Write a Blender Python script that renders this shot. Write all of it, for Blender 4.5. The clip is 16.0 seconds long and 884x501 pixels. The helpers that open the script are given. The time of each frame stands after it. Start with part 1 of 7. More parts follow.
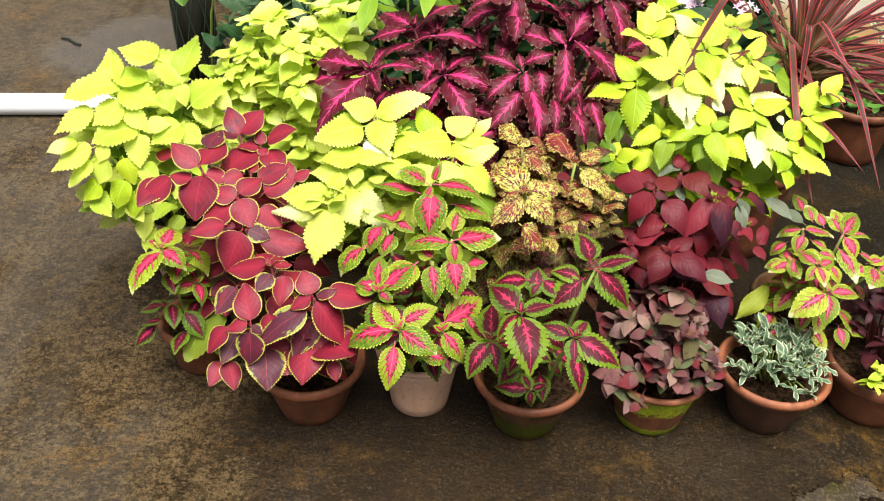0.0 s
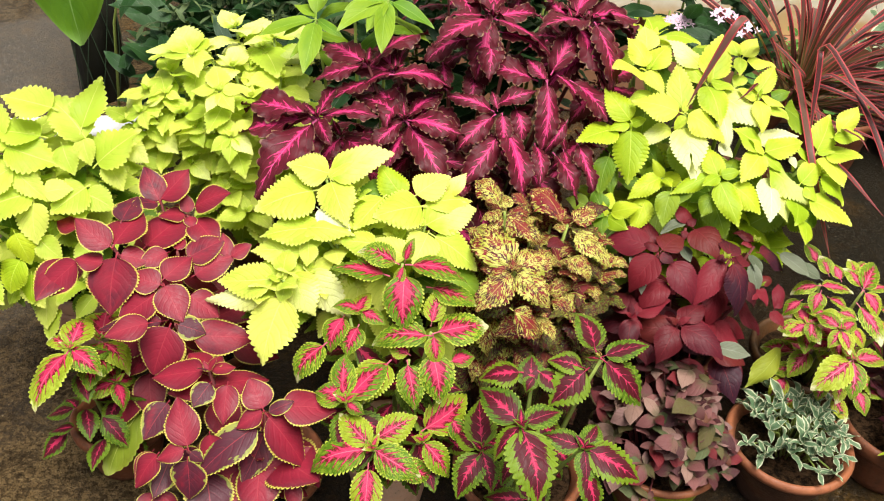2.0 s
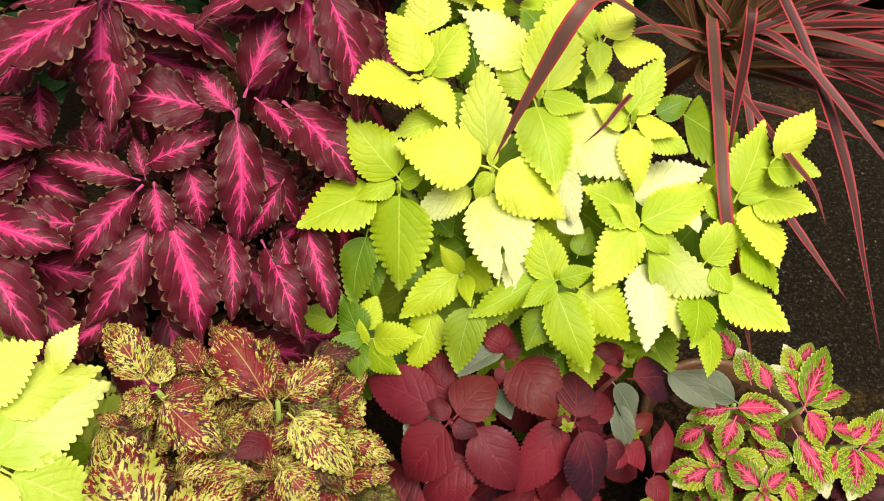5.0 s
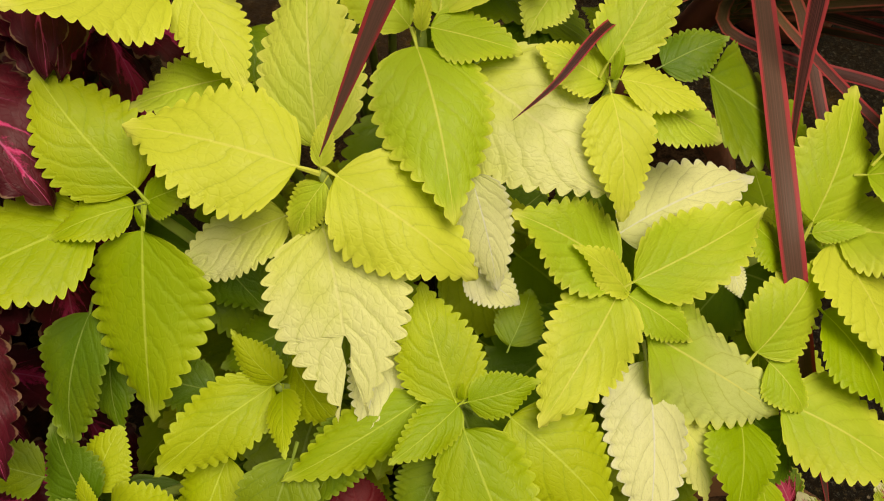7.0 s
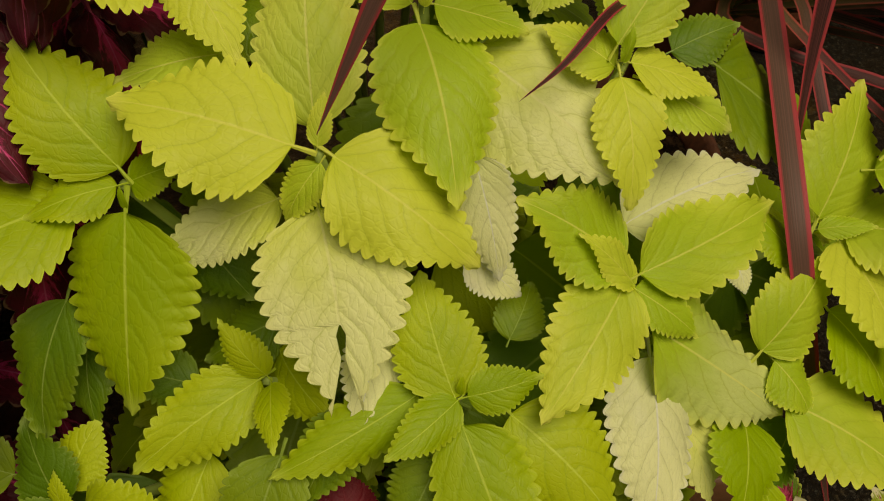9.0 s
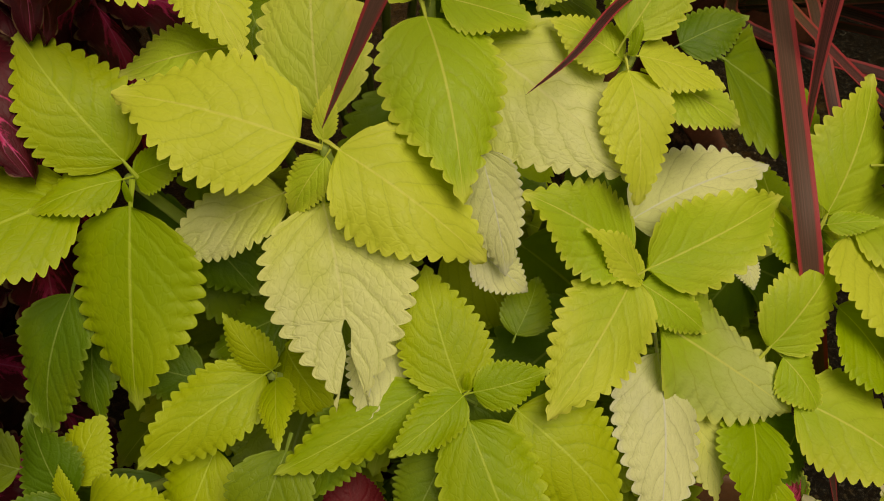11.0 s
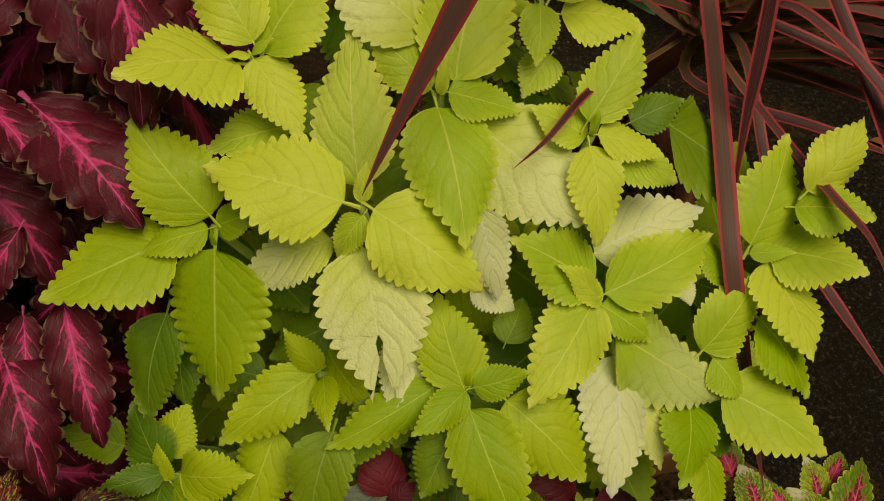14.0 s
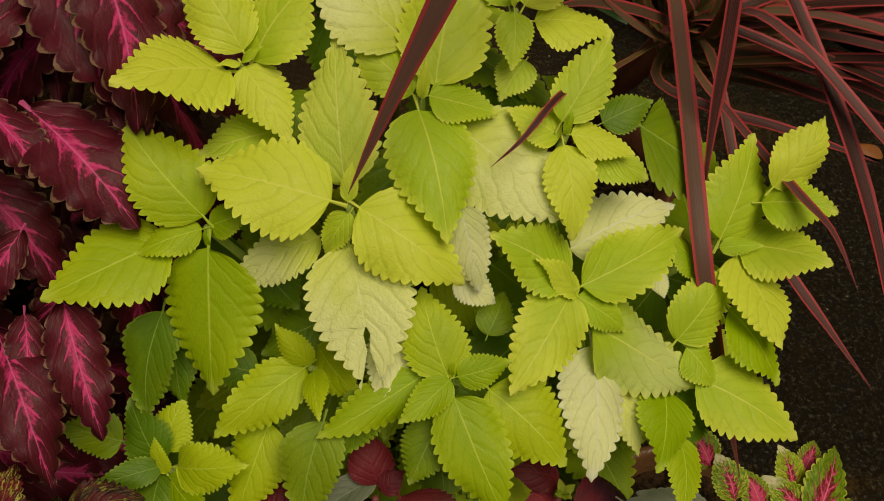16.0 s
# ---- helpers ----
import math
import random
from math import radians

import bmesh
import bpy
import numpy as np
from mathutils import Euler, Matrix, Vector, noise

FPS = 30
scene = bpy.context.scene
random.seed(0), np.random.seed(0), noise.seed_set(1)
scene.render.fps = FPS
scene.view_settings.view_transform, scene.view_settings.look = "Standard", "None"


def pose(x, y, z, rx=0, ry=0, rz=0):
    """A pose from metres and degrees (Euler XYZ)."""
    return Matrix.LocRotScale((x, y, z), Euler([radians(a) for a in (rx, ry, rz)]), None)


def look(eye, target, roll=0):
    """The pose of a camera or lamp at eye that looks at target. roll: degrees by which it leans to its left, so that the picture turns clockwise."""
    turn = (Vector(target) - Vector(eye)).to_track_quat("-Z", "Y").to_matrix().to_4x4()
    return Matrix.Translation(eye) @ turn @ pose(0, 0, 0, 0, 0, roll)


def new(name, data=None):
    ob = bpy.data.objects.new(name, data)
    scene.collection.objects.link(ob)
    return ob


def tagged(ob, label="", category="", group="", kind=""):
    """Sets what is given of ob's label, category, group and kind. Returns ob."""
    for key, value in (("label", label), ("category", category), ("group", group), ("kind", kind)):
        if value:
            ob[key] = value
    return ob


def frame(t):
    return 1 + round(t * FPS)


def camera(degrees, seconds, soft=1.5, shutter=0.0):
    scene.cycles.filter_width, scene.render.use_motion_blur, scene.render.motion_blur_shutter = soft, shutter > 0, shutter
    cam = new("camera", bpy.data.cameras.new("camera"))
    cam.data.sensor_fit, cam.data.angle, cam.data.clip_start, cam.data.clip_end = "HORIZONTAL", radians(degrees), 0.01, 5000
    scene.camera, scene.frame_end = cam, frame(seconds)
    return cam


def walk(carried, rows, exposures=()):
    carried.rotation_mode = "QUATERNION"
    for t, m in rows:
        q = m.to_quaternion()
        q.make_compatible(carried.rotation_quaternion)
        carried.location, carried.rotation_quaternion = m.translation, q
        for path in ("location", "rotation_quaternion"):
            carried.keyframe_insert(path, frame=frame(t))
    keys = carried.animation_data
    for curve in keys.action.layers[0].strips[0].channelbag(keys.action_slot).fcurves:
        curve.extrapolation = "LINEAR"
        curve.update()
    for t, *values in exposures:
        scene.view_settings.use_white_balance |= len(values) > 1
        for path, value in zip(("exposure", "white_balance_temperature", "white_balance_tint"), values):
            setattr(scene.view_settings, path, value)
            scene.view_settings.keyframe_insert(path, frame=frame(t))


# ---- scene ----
cam = camera(51.6, 16.0, 1.1)
PATH = [
    (0, (0.242, 0.023, 1.294), (0.108, 1.636, 0.119), 2.3),
    (0.5, (0.262, 0.037, 1.291), (0.101, 1.642, 0.108), 2.0),
    (1, (0.237, 0.105, 1.279), (0.098, 1.715, 0.101), 2.4),
    (1.2, (0.238, 0.12, 1.25), (0.11, 1.771, 0.128), 1.9),
    (1.5, (0.17, 0.235, 1.286), (0.136, 1.856, 0.117), 2.9),
    (2, (0.134, 0.333, 1.276), (0.184, 1.913, 0.051), 4.1),
    (2.5, (0.177, 0.43, 1.274), (0.227, 1.976, 0.005), 3.7),
    (3, (0.292, 0.574, 1.291), (0.391, 2.067, -0.036), 4.9),
    (3.5, (0.359, 0.691, 1.287), (0.4, 2.132, -0.099), 4.4),
    (4, (0.372, 0.839, 1.266), (0.467, 2.176, -0.219), 5.5),
    (4.5, (0.39, 0.988, 1.232), (0.53, 2.24, -0.321), 4.2),
    (5, (0.446, 1.097, 1.169), (0.572, 2.264, -0.45), 3.8),
    (5.2, (0.486, 1.143, 1.133), (0.547, 2.289, -0.505), 1.3),
    (7.3, (0.552, 1.352, 0.85), (0.757, 2.574, -0.72), 6.3),
    (7.5, (0.548, 1.351, 0.848), (0.766, 2.578, -0.717), 7.1),
    (8, (0.543, 1.352, 0.845), (0.783, 2.575, -0.719), 8.2),
    (8.5, (0.541, 1.353, 0.843), (0.792, 2.577, -0.718), 8.6),
    (9, (0.542, 1.353, 0.843), (0.782, 2.576, -0.721), 8.2),
    (11.5, (0.543, 1.353, 0.84), (0.762, 2.574, -0.729), 7.5),
    (12, (0.545, 1.353, 0.84), (0.755, 2.569, -0.733), 7.1),
    (12.5, (0.545, 1.349, 0.838), (0.752, 2.575, -0.729), 7.0),
    (13, (0.542, 1.346, 0.864), (0.75, 2.55, -0.72), 7.0),
    (13.5, (0.53, 1.315, 0.926), (0.749, 2.501, -0.669), 7.7),
    (14, (0.524, 1.303, 0.952), (0.754, 2.483, -0.646), 8.1),
    (14.5, (0.514, 1.28, 0.992), (0.76, 2.464, -0.601), 8.7),
    (15, (0.511, 1.244, 1.031), (0.76, 2.447, -0.547), 8.1),
    (15.5, (0.515, 1.259, 1.003), (0.773, 2.47, -0.568), 8.1),
    (16, (0.524, 1.278, 0.964), (0.779, 2.489, -0.607), 7.9),
]
EXPOSE = [(0.0, 1.3, 6200, 10), (2.0, 1.13, 6400, 10), (4.0, 0.85, 6600, 10), (5.0, 0.77, 6700, 10), (5.2, 0.73, 6700, 10), (7.3, -0.15, 8200, 10), (8.0, -0.32, 8300, 10), (9.0, -0.58, 8300, 9), (12.5, -0.62, 8300, 9), (14.0, -0.57, 8000, 5), (16.0, -0.55, 8000, 5)]
walk(cam, [(t, look(eye, target, roll)) for t, eye, target, roll in PATH], EXPOSE)

# ---- sky and sun: bright overcast ----
world = bpy.data.worlds.new("sky")
scene.world = world
world.use_nodes = True
wt = world.node_tree
sky = wt.nodes.new("ShaderNodeTexSky")
sky.sky_type, sky.sun_disc = "NISHITA", False
sky.sun_elevation, sky.sun_rotation = radians(71), radians(150)
soft_sky = wt.nodes.new("ShaderNodeHueSaturation")
soft_sky.inputs["Saturation"].default_value = 0.2
wt.links.new(sky.outputs[0], soft_sky.inputs["Color"])
wt.links.new(soft_sky.outputs[0], wt.nodes["Background"].inputs[0])
wt.nodes["Background"].inputs[1].default_value = 0.052
sun = new("sun", bpy.data.lights.new("sun", "SUN"))
sun.data.energy, sun.data.angle, sun.data.color = 3.6, radians(40), (1.0, 0.95, 0.86)
sun.matrix_world = look((0, 0, 0), (-0.16, 0.28, -0.95))


# ---- materials ----
class Nodes:
    """Short hand for building a material's node tree."""

    def __init__(self, name):
        self.mat = bpy.data.materials.new(name)
        self.mat.use_nodes = True
        self.t = self.mat.node_tree
        self.bsdf = self.t.nodes["Principled BSDF"]
        self.out = self.t.nodes["Material Output"]

    def put(self, socket, value):
        if isinstance(value, bpy.types.NodeSocket):
            self.t.links.new(value, socket)
        else:
            socket.default_value = value

    def math(self, op, a, b=0.0, c=0.0, clamp=False):
        n = self.t.nodes.new("ShaderNodeMath")
        n.operation, n.use_clamp = op, clamp
        for k, v in enumerate((a, b, c)):
            self.put(n.inputs[k], v)
        return n.outputs[0]

    def noise(self, vec, scale, detail=3.0, rough=0.55, dist=0.0):
        n = self.t.nodes.new("ShaderNodeTexNoise")
        self.put(n.inputs["Vector"], vec)
        n.inputs["Scale"].default_value, n.inputs["Detail"].default_value = scale, detail
        n.inputs["Roughness"].default_value, n.inputs["Distortion"].default_value = rough, dist
        return n.outputs[0]

    def voronoi(self, vec, scale, feature="F1"):
        n = self.t.nodes.new("ShaderNodeTexVoronoi")
        n.feature = feature
        self.put(n.inputs["Vector"], vec)
        n.inputs["Scale"].default_value = scale
        return n.outputs["Distance"]

    def ramp(self, x, lo, hi, a=0.0, b=1.0, smooth=True):
        n = self.t.nodes.new("ShaderNodeMapRange")
        n.interpolation_type = "SMOOTHSTEP" if smooth else "LINEAR"
        for k, v in zip(("Value", "From Min", "From Max", "To Min", "To Max"), (x, lo, hi, a, b)):
            self.put(n.inputs[k], v)
        return n.outputs["Result"]

    def mix(self, fac, a, b, how="MIX"):
        n = self.t.nodes.new("ShaderNodeMix")
        n.data_type, n.blend_type = "RGBA", how
        self.put(n.inputs[0], fac)
        for k, v in ((6, a), (7, b)):
            self.put(n.inputs[k], v if isinstance(v, bpy.types.NodeSocket) else (*v, 1.0))
        return n.outputs[2]

    def combine(self, x, y, z):
        n = self.t.nodes.new("ShaderNodeCombineXYZ")
        for k, v in enumerate((x, y, z)):
            self.put(n.inputs[k], v)
        return n.outputs[0]

    def split(self, vec):
        n = self.t.nodes.new("ShaderNodeSeparateXYZ")
        self.put(n.inputs[0], vec)
        return n.outputs

    def coords(self, which="Object"):
        return self.t.nodes.new("ShaderNodeTexCoord").outputs[which]

    def position(self):
        return self.t.nodes.new("ShaderNodeNewGeometry").outputs["Position"]

    def random(self):
        return self.t.nodes.new("ShaderNodeObjectInfo").outputs["Random"]

    def bump(self, height, strength, distance):
        n = self.t.nodes.new("ShaderNodeBump")
        n.inputs["Strength"].default_value, n.inputs["Distance"].default_value = strength, distance
        self.put(n.inputs["Height"], height)
        self.put(self.bsdf.inputs["Normal"], n.outputs[0])
        return n.outputs[0]

    def finish(self, color, rough=0.5, spec=0.4, metal=0.0):
        self.put(self.bsdf.inputs["Base Color"], color if isinstance(color, bpy.types.NodeSocket) else (*color, 1.0))
        self.put(self.bsdf.inputs["Roughness"], rough)
        self.put(self.bsdf.inputs["Specular IOR Level"], spec)
        self.put(self.bsdf.inputs["Metallic"], metal)
        return self.mat


def leaf_frame(n, veins=7.0, teeth=15.0):
    """Leaf coordinates: u from the midrib (0) to the edge (1), v from base (0) to tip (1), vein lines, a seeded place."""
    uv = n.split(n.coords("UV"))
    side = n.math("MULTIPLY_ADD", uv[0], 2.0, -1.0)
    u, v, r = n.math("ABSOLUTE", side), uv[1], n.random()
    place = n.combine(side, n.math("MULTIPLY", v, 1.6), n.math("MULTIPLY", r, 37.0))
    wobble = n.math("MULTIPLY_ADD", n.noise(place, 2.6), 0.12, -0.06)
    bend = n.math("MULTIPLY_ADD", n.math("POWER", u, 1.2), -0.40, v)
    right = n.math("GREATER_THAN", side, 0.0)
    lines = n.math("ADD", n.math("ADD", bend, wobble), n.math("MULTIPLY", right, 0.06))
    saw = n.math("PINGPONG", n.math("MULTIPLY", lines, veins * 0.85), 0.5)
    vein = n.ramp(saw, 0.0, 0.045, 1.0, 0.0)
    midrib = n.ramp(u, 0.008, 0.034, 1.0, 0.0)
    bead = n.math("PINGPONG", n.math("ADD", n.math("MULTIPLY", v, teeth), n.math("MULTIPLY", right, 0.2)), 0.5)
    n.bead, n.lines = n.math("MULTIPLY", bead, 2.0), lines
    return u, v, r, place, vein, midrib, saw


def leaf_finish(n, color, place, vein, midrib, saw, rough=0.5, glow=0.3, quilt=0.5, spec=0.35):
    """Leaf surface: softly quilted between the veins, light passing through the blade."""
    puff = n.ramp(saw, 0.0, 0.24)
    net = n.noise(place, 7.0, 4.0, 0.6)
    cells = n.ramp(n.voronoi(n.combine(n.math("MULTIPLY", n.split(place)[0], 0.8), n.split(place)[1], n.split(place)[2]), 11.0, "DISTANCE_TO_EDGE"), 0.0, 0.16)
    net = n.math("MULTIPLY_ADD", cells, 0.7, net)
    height = n.math("ADD", n.math("MULTIPLY", puff, 0.6), n.math("MULTIPLY", net, 0.25))
    height = n.math("SUBTRACT", height, n.math("MULTIPLY", midrib, 0.22))
    normal = n.bump(height, quilt, 0.0016)
    n.finish(color, n.ramp(n.noise(place, 6.0), 0.3, 0.7, rough - 0.07, rough + 0.1), spec)
    through_light = n.t.nodes.new("ShaderNodeBsdfTranslucent")
    n.put(through_light.inputs["Color"], color)
    n.put(through_light.inputs["Normal"], normal)
    both = n.t.nodes.new("ShaderNodeMixShader")
    both.inputs[0].default_value = glow
    n.t.links.new(n.bsdf.outputs[0], both.inputs[1])
    n.t.links.new(through_light.outputs[0], both.inputs[2])
    n.t.links.new(both.outputs[0], n.out.inputs[0])
    return n.mat


def lime_leaf(name, fresh, ripe, vein_color, tip_pale=0.0, quilt=0.28, glow=0.30, spotted=0.75):
    n = Nodes(name)
    u, v, r, place, vein, midrib, saw = leaf_frame(n)
    age = n.math("ADD", n.math("MULTIPLY", n.noise(place, 1.4), 0.7), n.math("MULTIPLY_ADD", r, 0.9, -0.55))
    age = n.math("ADD", age, n.math("MULTIPLY", n.math("ADD", n.math("MULTIPLY", u, u), v), 0.22))
    c = n.mix(n.ramp(age, 0.0, 0.8), fresh, ripe)
    if tip_pale:
        c = n.mix(n.math("MULTIPLY", n.ramp(n.math("MULTIPLY_ADD", n.noise(place, 1.6), 0.7, v), 0.35, 1.0), tip_pale), c, (0.87, 0.89, 0.43))
        bent = n.combine(n.math("MULTIPLY", u, 1.1), n.math("MULTIPLY", n.lines, 2.4), n.math("MULTIPLY_ADD", n.noise(place, 6.0), 0.35, n.math("MULTIPLY", r, 19.0)))
        net = n.ramp(n.voronoi(bent, 8.0, "DISTANCE_TO_EDGE"), 0.0, 0.045, 1.0, 0.0)
        c = n.mix(n.math("MULTIPLY", net, 0.22), c, vein_color)
    c = n.mix(n.math("MULTIPLY", vein, 0.42 if tip_pale else 0.30), c, vein_color)
    c = n.mix(n.math("MULTIPLY", n.ramp(saw, 0.0, 0.16, 1.0, 0.0), 0.10), c, vein_color)
    c = n.mix(n.math("MULTIPLY", midrib, 0.55), c, tuple(min(0.85, 1.25 * k + 0.09) for k in ripe))
    c = n.mix(n.math("MULTIPLY", n.ramp(u, 0.86, 0.98), 0.35), c, tuple(min(0.85, 1.18 * k + 0.05) for k in ripe))
    c = n.mix(n.math("MULTIPLY", n.ramp(n.noise(place, 9.0, 4.0, 0.6), 0.48, 0.75), 0.12), c, vein_color)
    c = n.mix(n.math("MULTIPLY", n.ramp(v, 0.84, 0.98), 0.5), c, tuple(min(0.85, 1.15 * k + 0.10) for k in ripe))
    spots = n.ramp(n.voronoi(place, 13.0), 0.02, 0.045, 1.0, 0.0)
    keep = n.ramp(n.noise(place, 2.3, 0.0), 0.64, 0.69)
    c = n.mix(n.math("MULTIPLY", n.math("MULTIPLY", spots, keep), spotted), c, (0.10, 0.07, 0.02))
    return leaf_finish(n, c, place, vein, midrib, saw, 0.52, glow, quilt)


def banded_leaf(name, heart, middle, rim, bands, fringe=0.14, vein_color=None, rough=0.5, glow=0.2, cool=None, quilt=0.3, soft=0.05, edge=None, edge_at=0.93, teeth=14.0, barb=0.5, rim_vein=None, tip=None, worn=None, spec=0.35, taper=0.0, vary=0.0, rim_old=None):
    """Leaf coloured in zones from midrib to rim, ragged along the veins. bands: u where heart and middle end.
    barb: how far colour runs out along the veins; edge: beaded margin; rim_vein: streaks in the rim; tip, worn: colours of some leaves' tips and margins; taper: how the zones narrow towards the tip;
    vary: how much the zones differ from leaf to leaf; rim_old: rim colour of some leaves."""
    n = Nodes(name)
    u, v, r, place, vein, midrib, saw = leaf_frame(n, 7.0, teeth)
    slant = n.math("MULTIPLY_ADD", n.math("POWER", u, 1.3), -0.28, v)
    along = n.combine(n.math("MULTIPLY", u, 2.2), n.math("MULTIPLY", slant, 12.0), n.math("MULTIPLY", r, 50.0))
    ragged = n.math("MULTIPLY_ADD", n.noise(along, 1.6, 6.0, 0.8), 3.6 * fringe, -1.8 * fringe)
    ragged = n.math("ADD", ragged, n.math("MULTIPLY_ADD", n.noise(place, 3.4, 6.0, 0.75), 3.2 * fringe, -1.6 * fringe))
    d = n.math("ADD", n.math("ADD", u, ragged), n.math("MULTIPLY_ADD", r, 0.16, -0.08))
    d = n.math("SUBTRACT", d, n.math("MULTIPLY", n.ramp(saw, 0.0, 0.16, 1.0, 0.0), barb * 2.0 * fringe))
    ends = n.math("MULTIPLY_ADD", n.math("POWER", n.math("ABSOLUTE", n.math("MULTIPLY_ADD", v, 2.0, -0.9)), 3.0), 0.30, d)
    if taper:
        ends = n.math("MULTIPLY_ADD", n.math("MAXIMUM", n.math("SUBTRACT", v, 0.28), 0.0), taper, ends)
    if vary:
        ends = n.math("SUBTRACT", ends, n.math("MULTIPLY_ADD", n.math("FRACT", n.math("MULTIPLY", r, 13.7)), vary, -0.45 * vary))
    c = n.mix(n.ramp(ends, bands[0] - soft, bands[0] + soft), heart, middle)
    outer = n.mix(n.ramp(n.math("FRACT", n.math("MULTIPLY", r, 5.3)), 0.45, 0.85), rim, rim_old) if rim_old else rim
    if rim_vein:
        streaks = n.ramp(n.noise(n.combine(n.math("MULTIPLY", u, 4.0), n.math("MULTIPLY", slant, 15.0), n.math("MULTIPLY", r, 23.0)), 1.5, 5.0, 0.7), 0.46, 0.58)
        outer = n.mix(n.math("MULTIPLY", streaks, n.ramp(r, 0.0, 1.0, 0.35, 1.0)), outer, rim_vein)
    c = n.mix(n.ramp(ends, bands[1] - 0.035, bands[1] + 0.035), c, outer)
    if cool:
        c = n.mix(n.ramp(n.math("ADD", r, n.math("MULTIPLY", n.noise(place, 1.2), 0.5)), 0.98, 1.18), c, cool)
    if worn:
        old = n.math("MULTIPLY_ADD", n.ramp(r, 0.72, 0.98), 0.55, n.math("MULTIPLY_ADD", n.noise(place, 3.2, 5.0), 1.3, u))
        c = n.mix(n.ramp(old, 1.92, 2.02), c, worn)
    if tip:
        pale = n.math("MULTIPLY", n.ramp(n.math("ADD", n.math("MULTIPLY_ADD", n.noise(along, 1.4, 4.0), 0.5, v), n.math("MULTIPLY", r, 0.42)), 1.40, 1.55), 0.9)
        c = n.mix(pale, c, tip)
    if edge:
        c = n.mix(n.ramp(n.math("ADD", n.math("MULTIPLY", n.bead, 0.07), n.math("MULTIPLY_ADD", n.noise(place, 5.0), 0.06, u)), edge_at + 0.055, edge_at + 0.095), c, edge)
    if vein_color:
        c = n.mix(n.math("MULTIPLY", midrib, 0.6), c, vein_color)
        c = n.mix(n.math("MULTIPLY", n.math("MULTIPLY", vein, n.ramp(u, 0.1, 0.7, 1.0, 0.0)), 0.3), c, vein_color)
    c = n.mix(n.math("MULTIPLY", n.noise(place, 8.0, 4.0), 0.26), c, (0.02, 0.01, 0.01))
    return leaf_finish(n, c, place, vein, midrib, saw, rough, glow, quilt, spec)


def streaked_leaf(name, ground, deep, dark, blush, cover=0.0):
    """Cream-gold leaf densely streaked along its veins."""
    n = Nodes(name)
    u, v, r, place, vein, midrib, saw = leaf_frame(n, 8.0, 12.0)
    slant = n.math("MULTIPLY_ADD", n.math("POWER", u, 1.3), -0.34, v)
    along = n.combine(n.math("MULTIPLY", u, 4.8), n.math("MULTIPLY", slant, 15.0), n.math("MULTIPLY", r, 50.0))
    bits = n.math("ADD", n.noise(along, 1.35, 4.0, 0.66, 0.7), n.math("MULTIPLY_ADD", n.noise(place, 1.6), 0.22, -0.11))
    bits = n.math("ADD", bits, n.math("MULTIPLY_ADD", r, 0.08, cover - 0.04))
    c = n.mix(n.ramp(n.noise(place, 2.0), 0.35, 0.65), ground, deep)
    red = n.mix(n.ramp(n.noise(place, 3.0), 0.4, 0.6), dark, blush)
    c = n.mix(n.ramp(bits, 0.485, 0.515), c, red)
    patch = n.math("SUBTRACT", n.math("MULTIPLY_ADD", n.noise(along, 1.2, 3.0), 0.9, n.math("MULTIPLY", r, 0.5)), n.math("ADD", u, n.math("ABSOLUTE", n.math("MULTIPLY_ADD", v, 1.6, -0.7))))
    c = n.mix(n.math("MULTIPLY", n.ramp(patch, 0.30, 0.38), 0.92), c, blush)
    c = n.mix(n.math("MULTIPLY", midrib, 0.5), c, ground)
    return leaf_finish(n, c, place, vein, midrib, saw, 0.55, 0.2, 0.55)


def mingled_leaf(name, colours, base, vein_color, quilt=0.35):
    """Leaves of one plant in several dull hues, one to a leaf, greener at the base."""
    n = Nodes(name)
    u, v, r, place, vein, midrib, saw = leaf_frame(n, 6.0)
    c = n.mix(0.0, colours[0], colours[0])
    for k, colour in enumerate(colours[1:], 1):
        c = n.mix(n.ramp(r, k / len(colours) - 0.01, k / len(colours) + 0.01), c, colour)
    c = n.mix(n.math("MULTIPLY", n.ramp(n.math("MULTIPLY_ADD", n.noise(place, 2.2, 4.0), 0.9, v), 0.45, 0.9, 1.0, 0.0), 0.7), c, base)
    c = n.mix(n.math("MULTIPLY", n.math("MAXIMUM", midrib, n.math("MULTIPLY", vein, 0.5)), 0.5), c, vein_color)
    c = n.mix(n.math("MULTIPLY", n.noise(place, 7.0, 4.0), 0.3), c, (0.03, 0.015, 0.015))
    return leaf_finish(n, c, place, vein, midrib, saw, 0.50, 0.15, quilt, 0.2)


LIME = lime_leaf("lime leaf", (0.40, 0.56, 0.025), (0.67, 0.74, 0.070), (0.36, 0.44, 0.02))
MILKY = lime_leaf("pale yellow lime leaf", (0.48, 0.62, 0.05), (0.72, 0.77, 0.13), (0.34, 0.46, 0.03), quilt=0.4)
PALE = lime_leaf("bleached lime leaf", (0.62, 0.70, 0.09), (0.80, 0.82, 0.22), (0.44, 0.50, 0.07), 0.8, 0.45)
WHITE = lime_leaf("white bleached leaf", (0.70, 0.74, 0.30), (0.86, 0.86, 0.60), (0.44, 0.45, 0.18), 0.95, 0.34)
TIPPED = lime_leaf("lime leaf paling to its tip", (0.42, 0.58, 0.03), (0.70, 0.75, 0.10), (0.40, 0.46, 0.04), 0.5, 0.25)
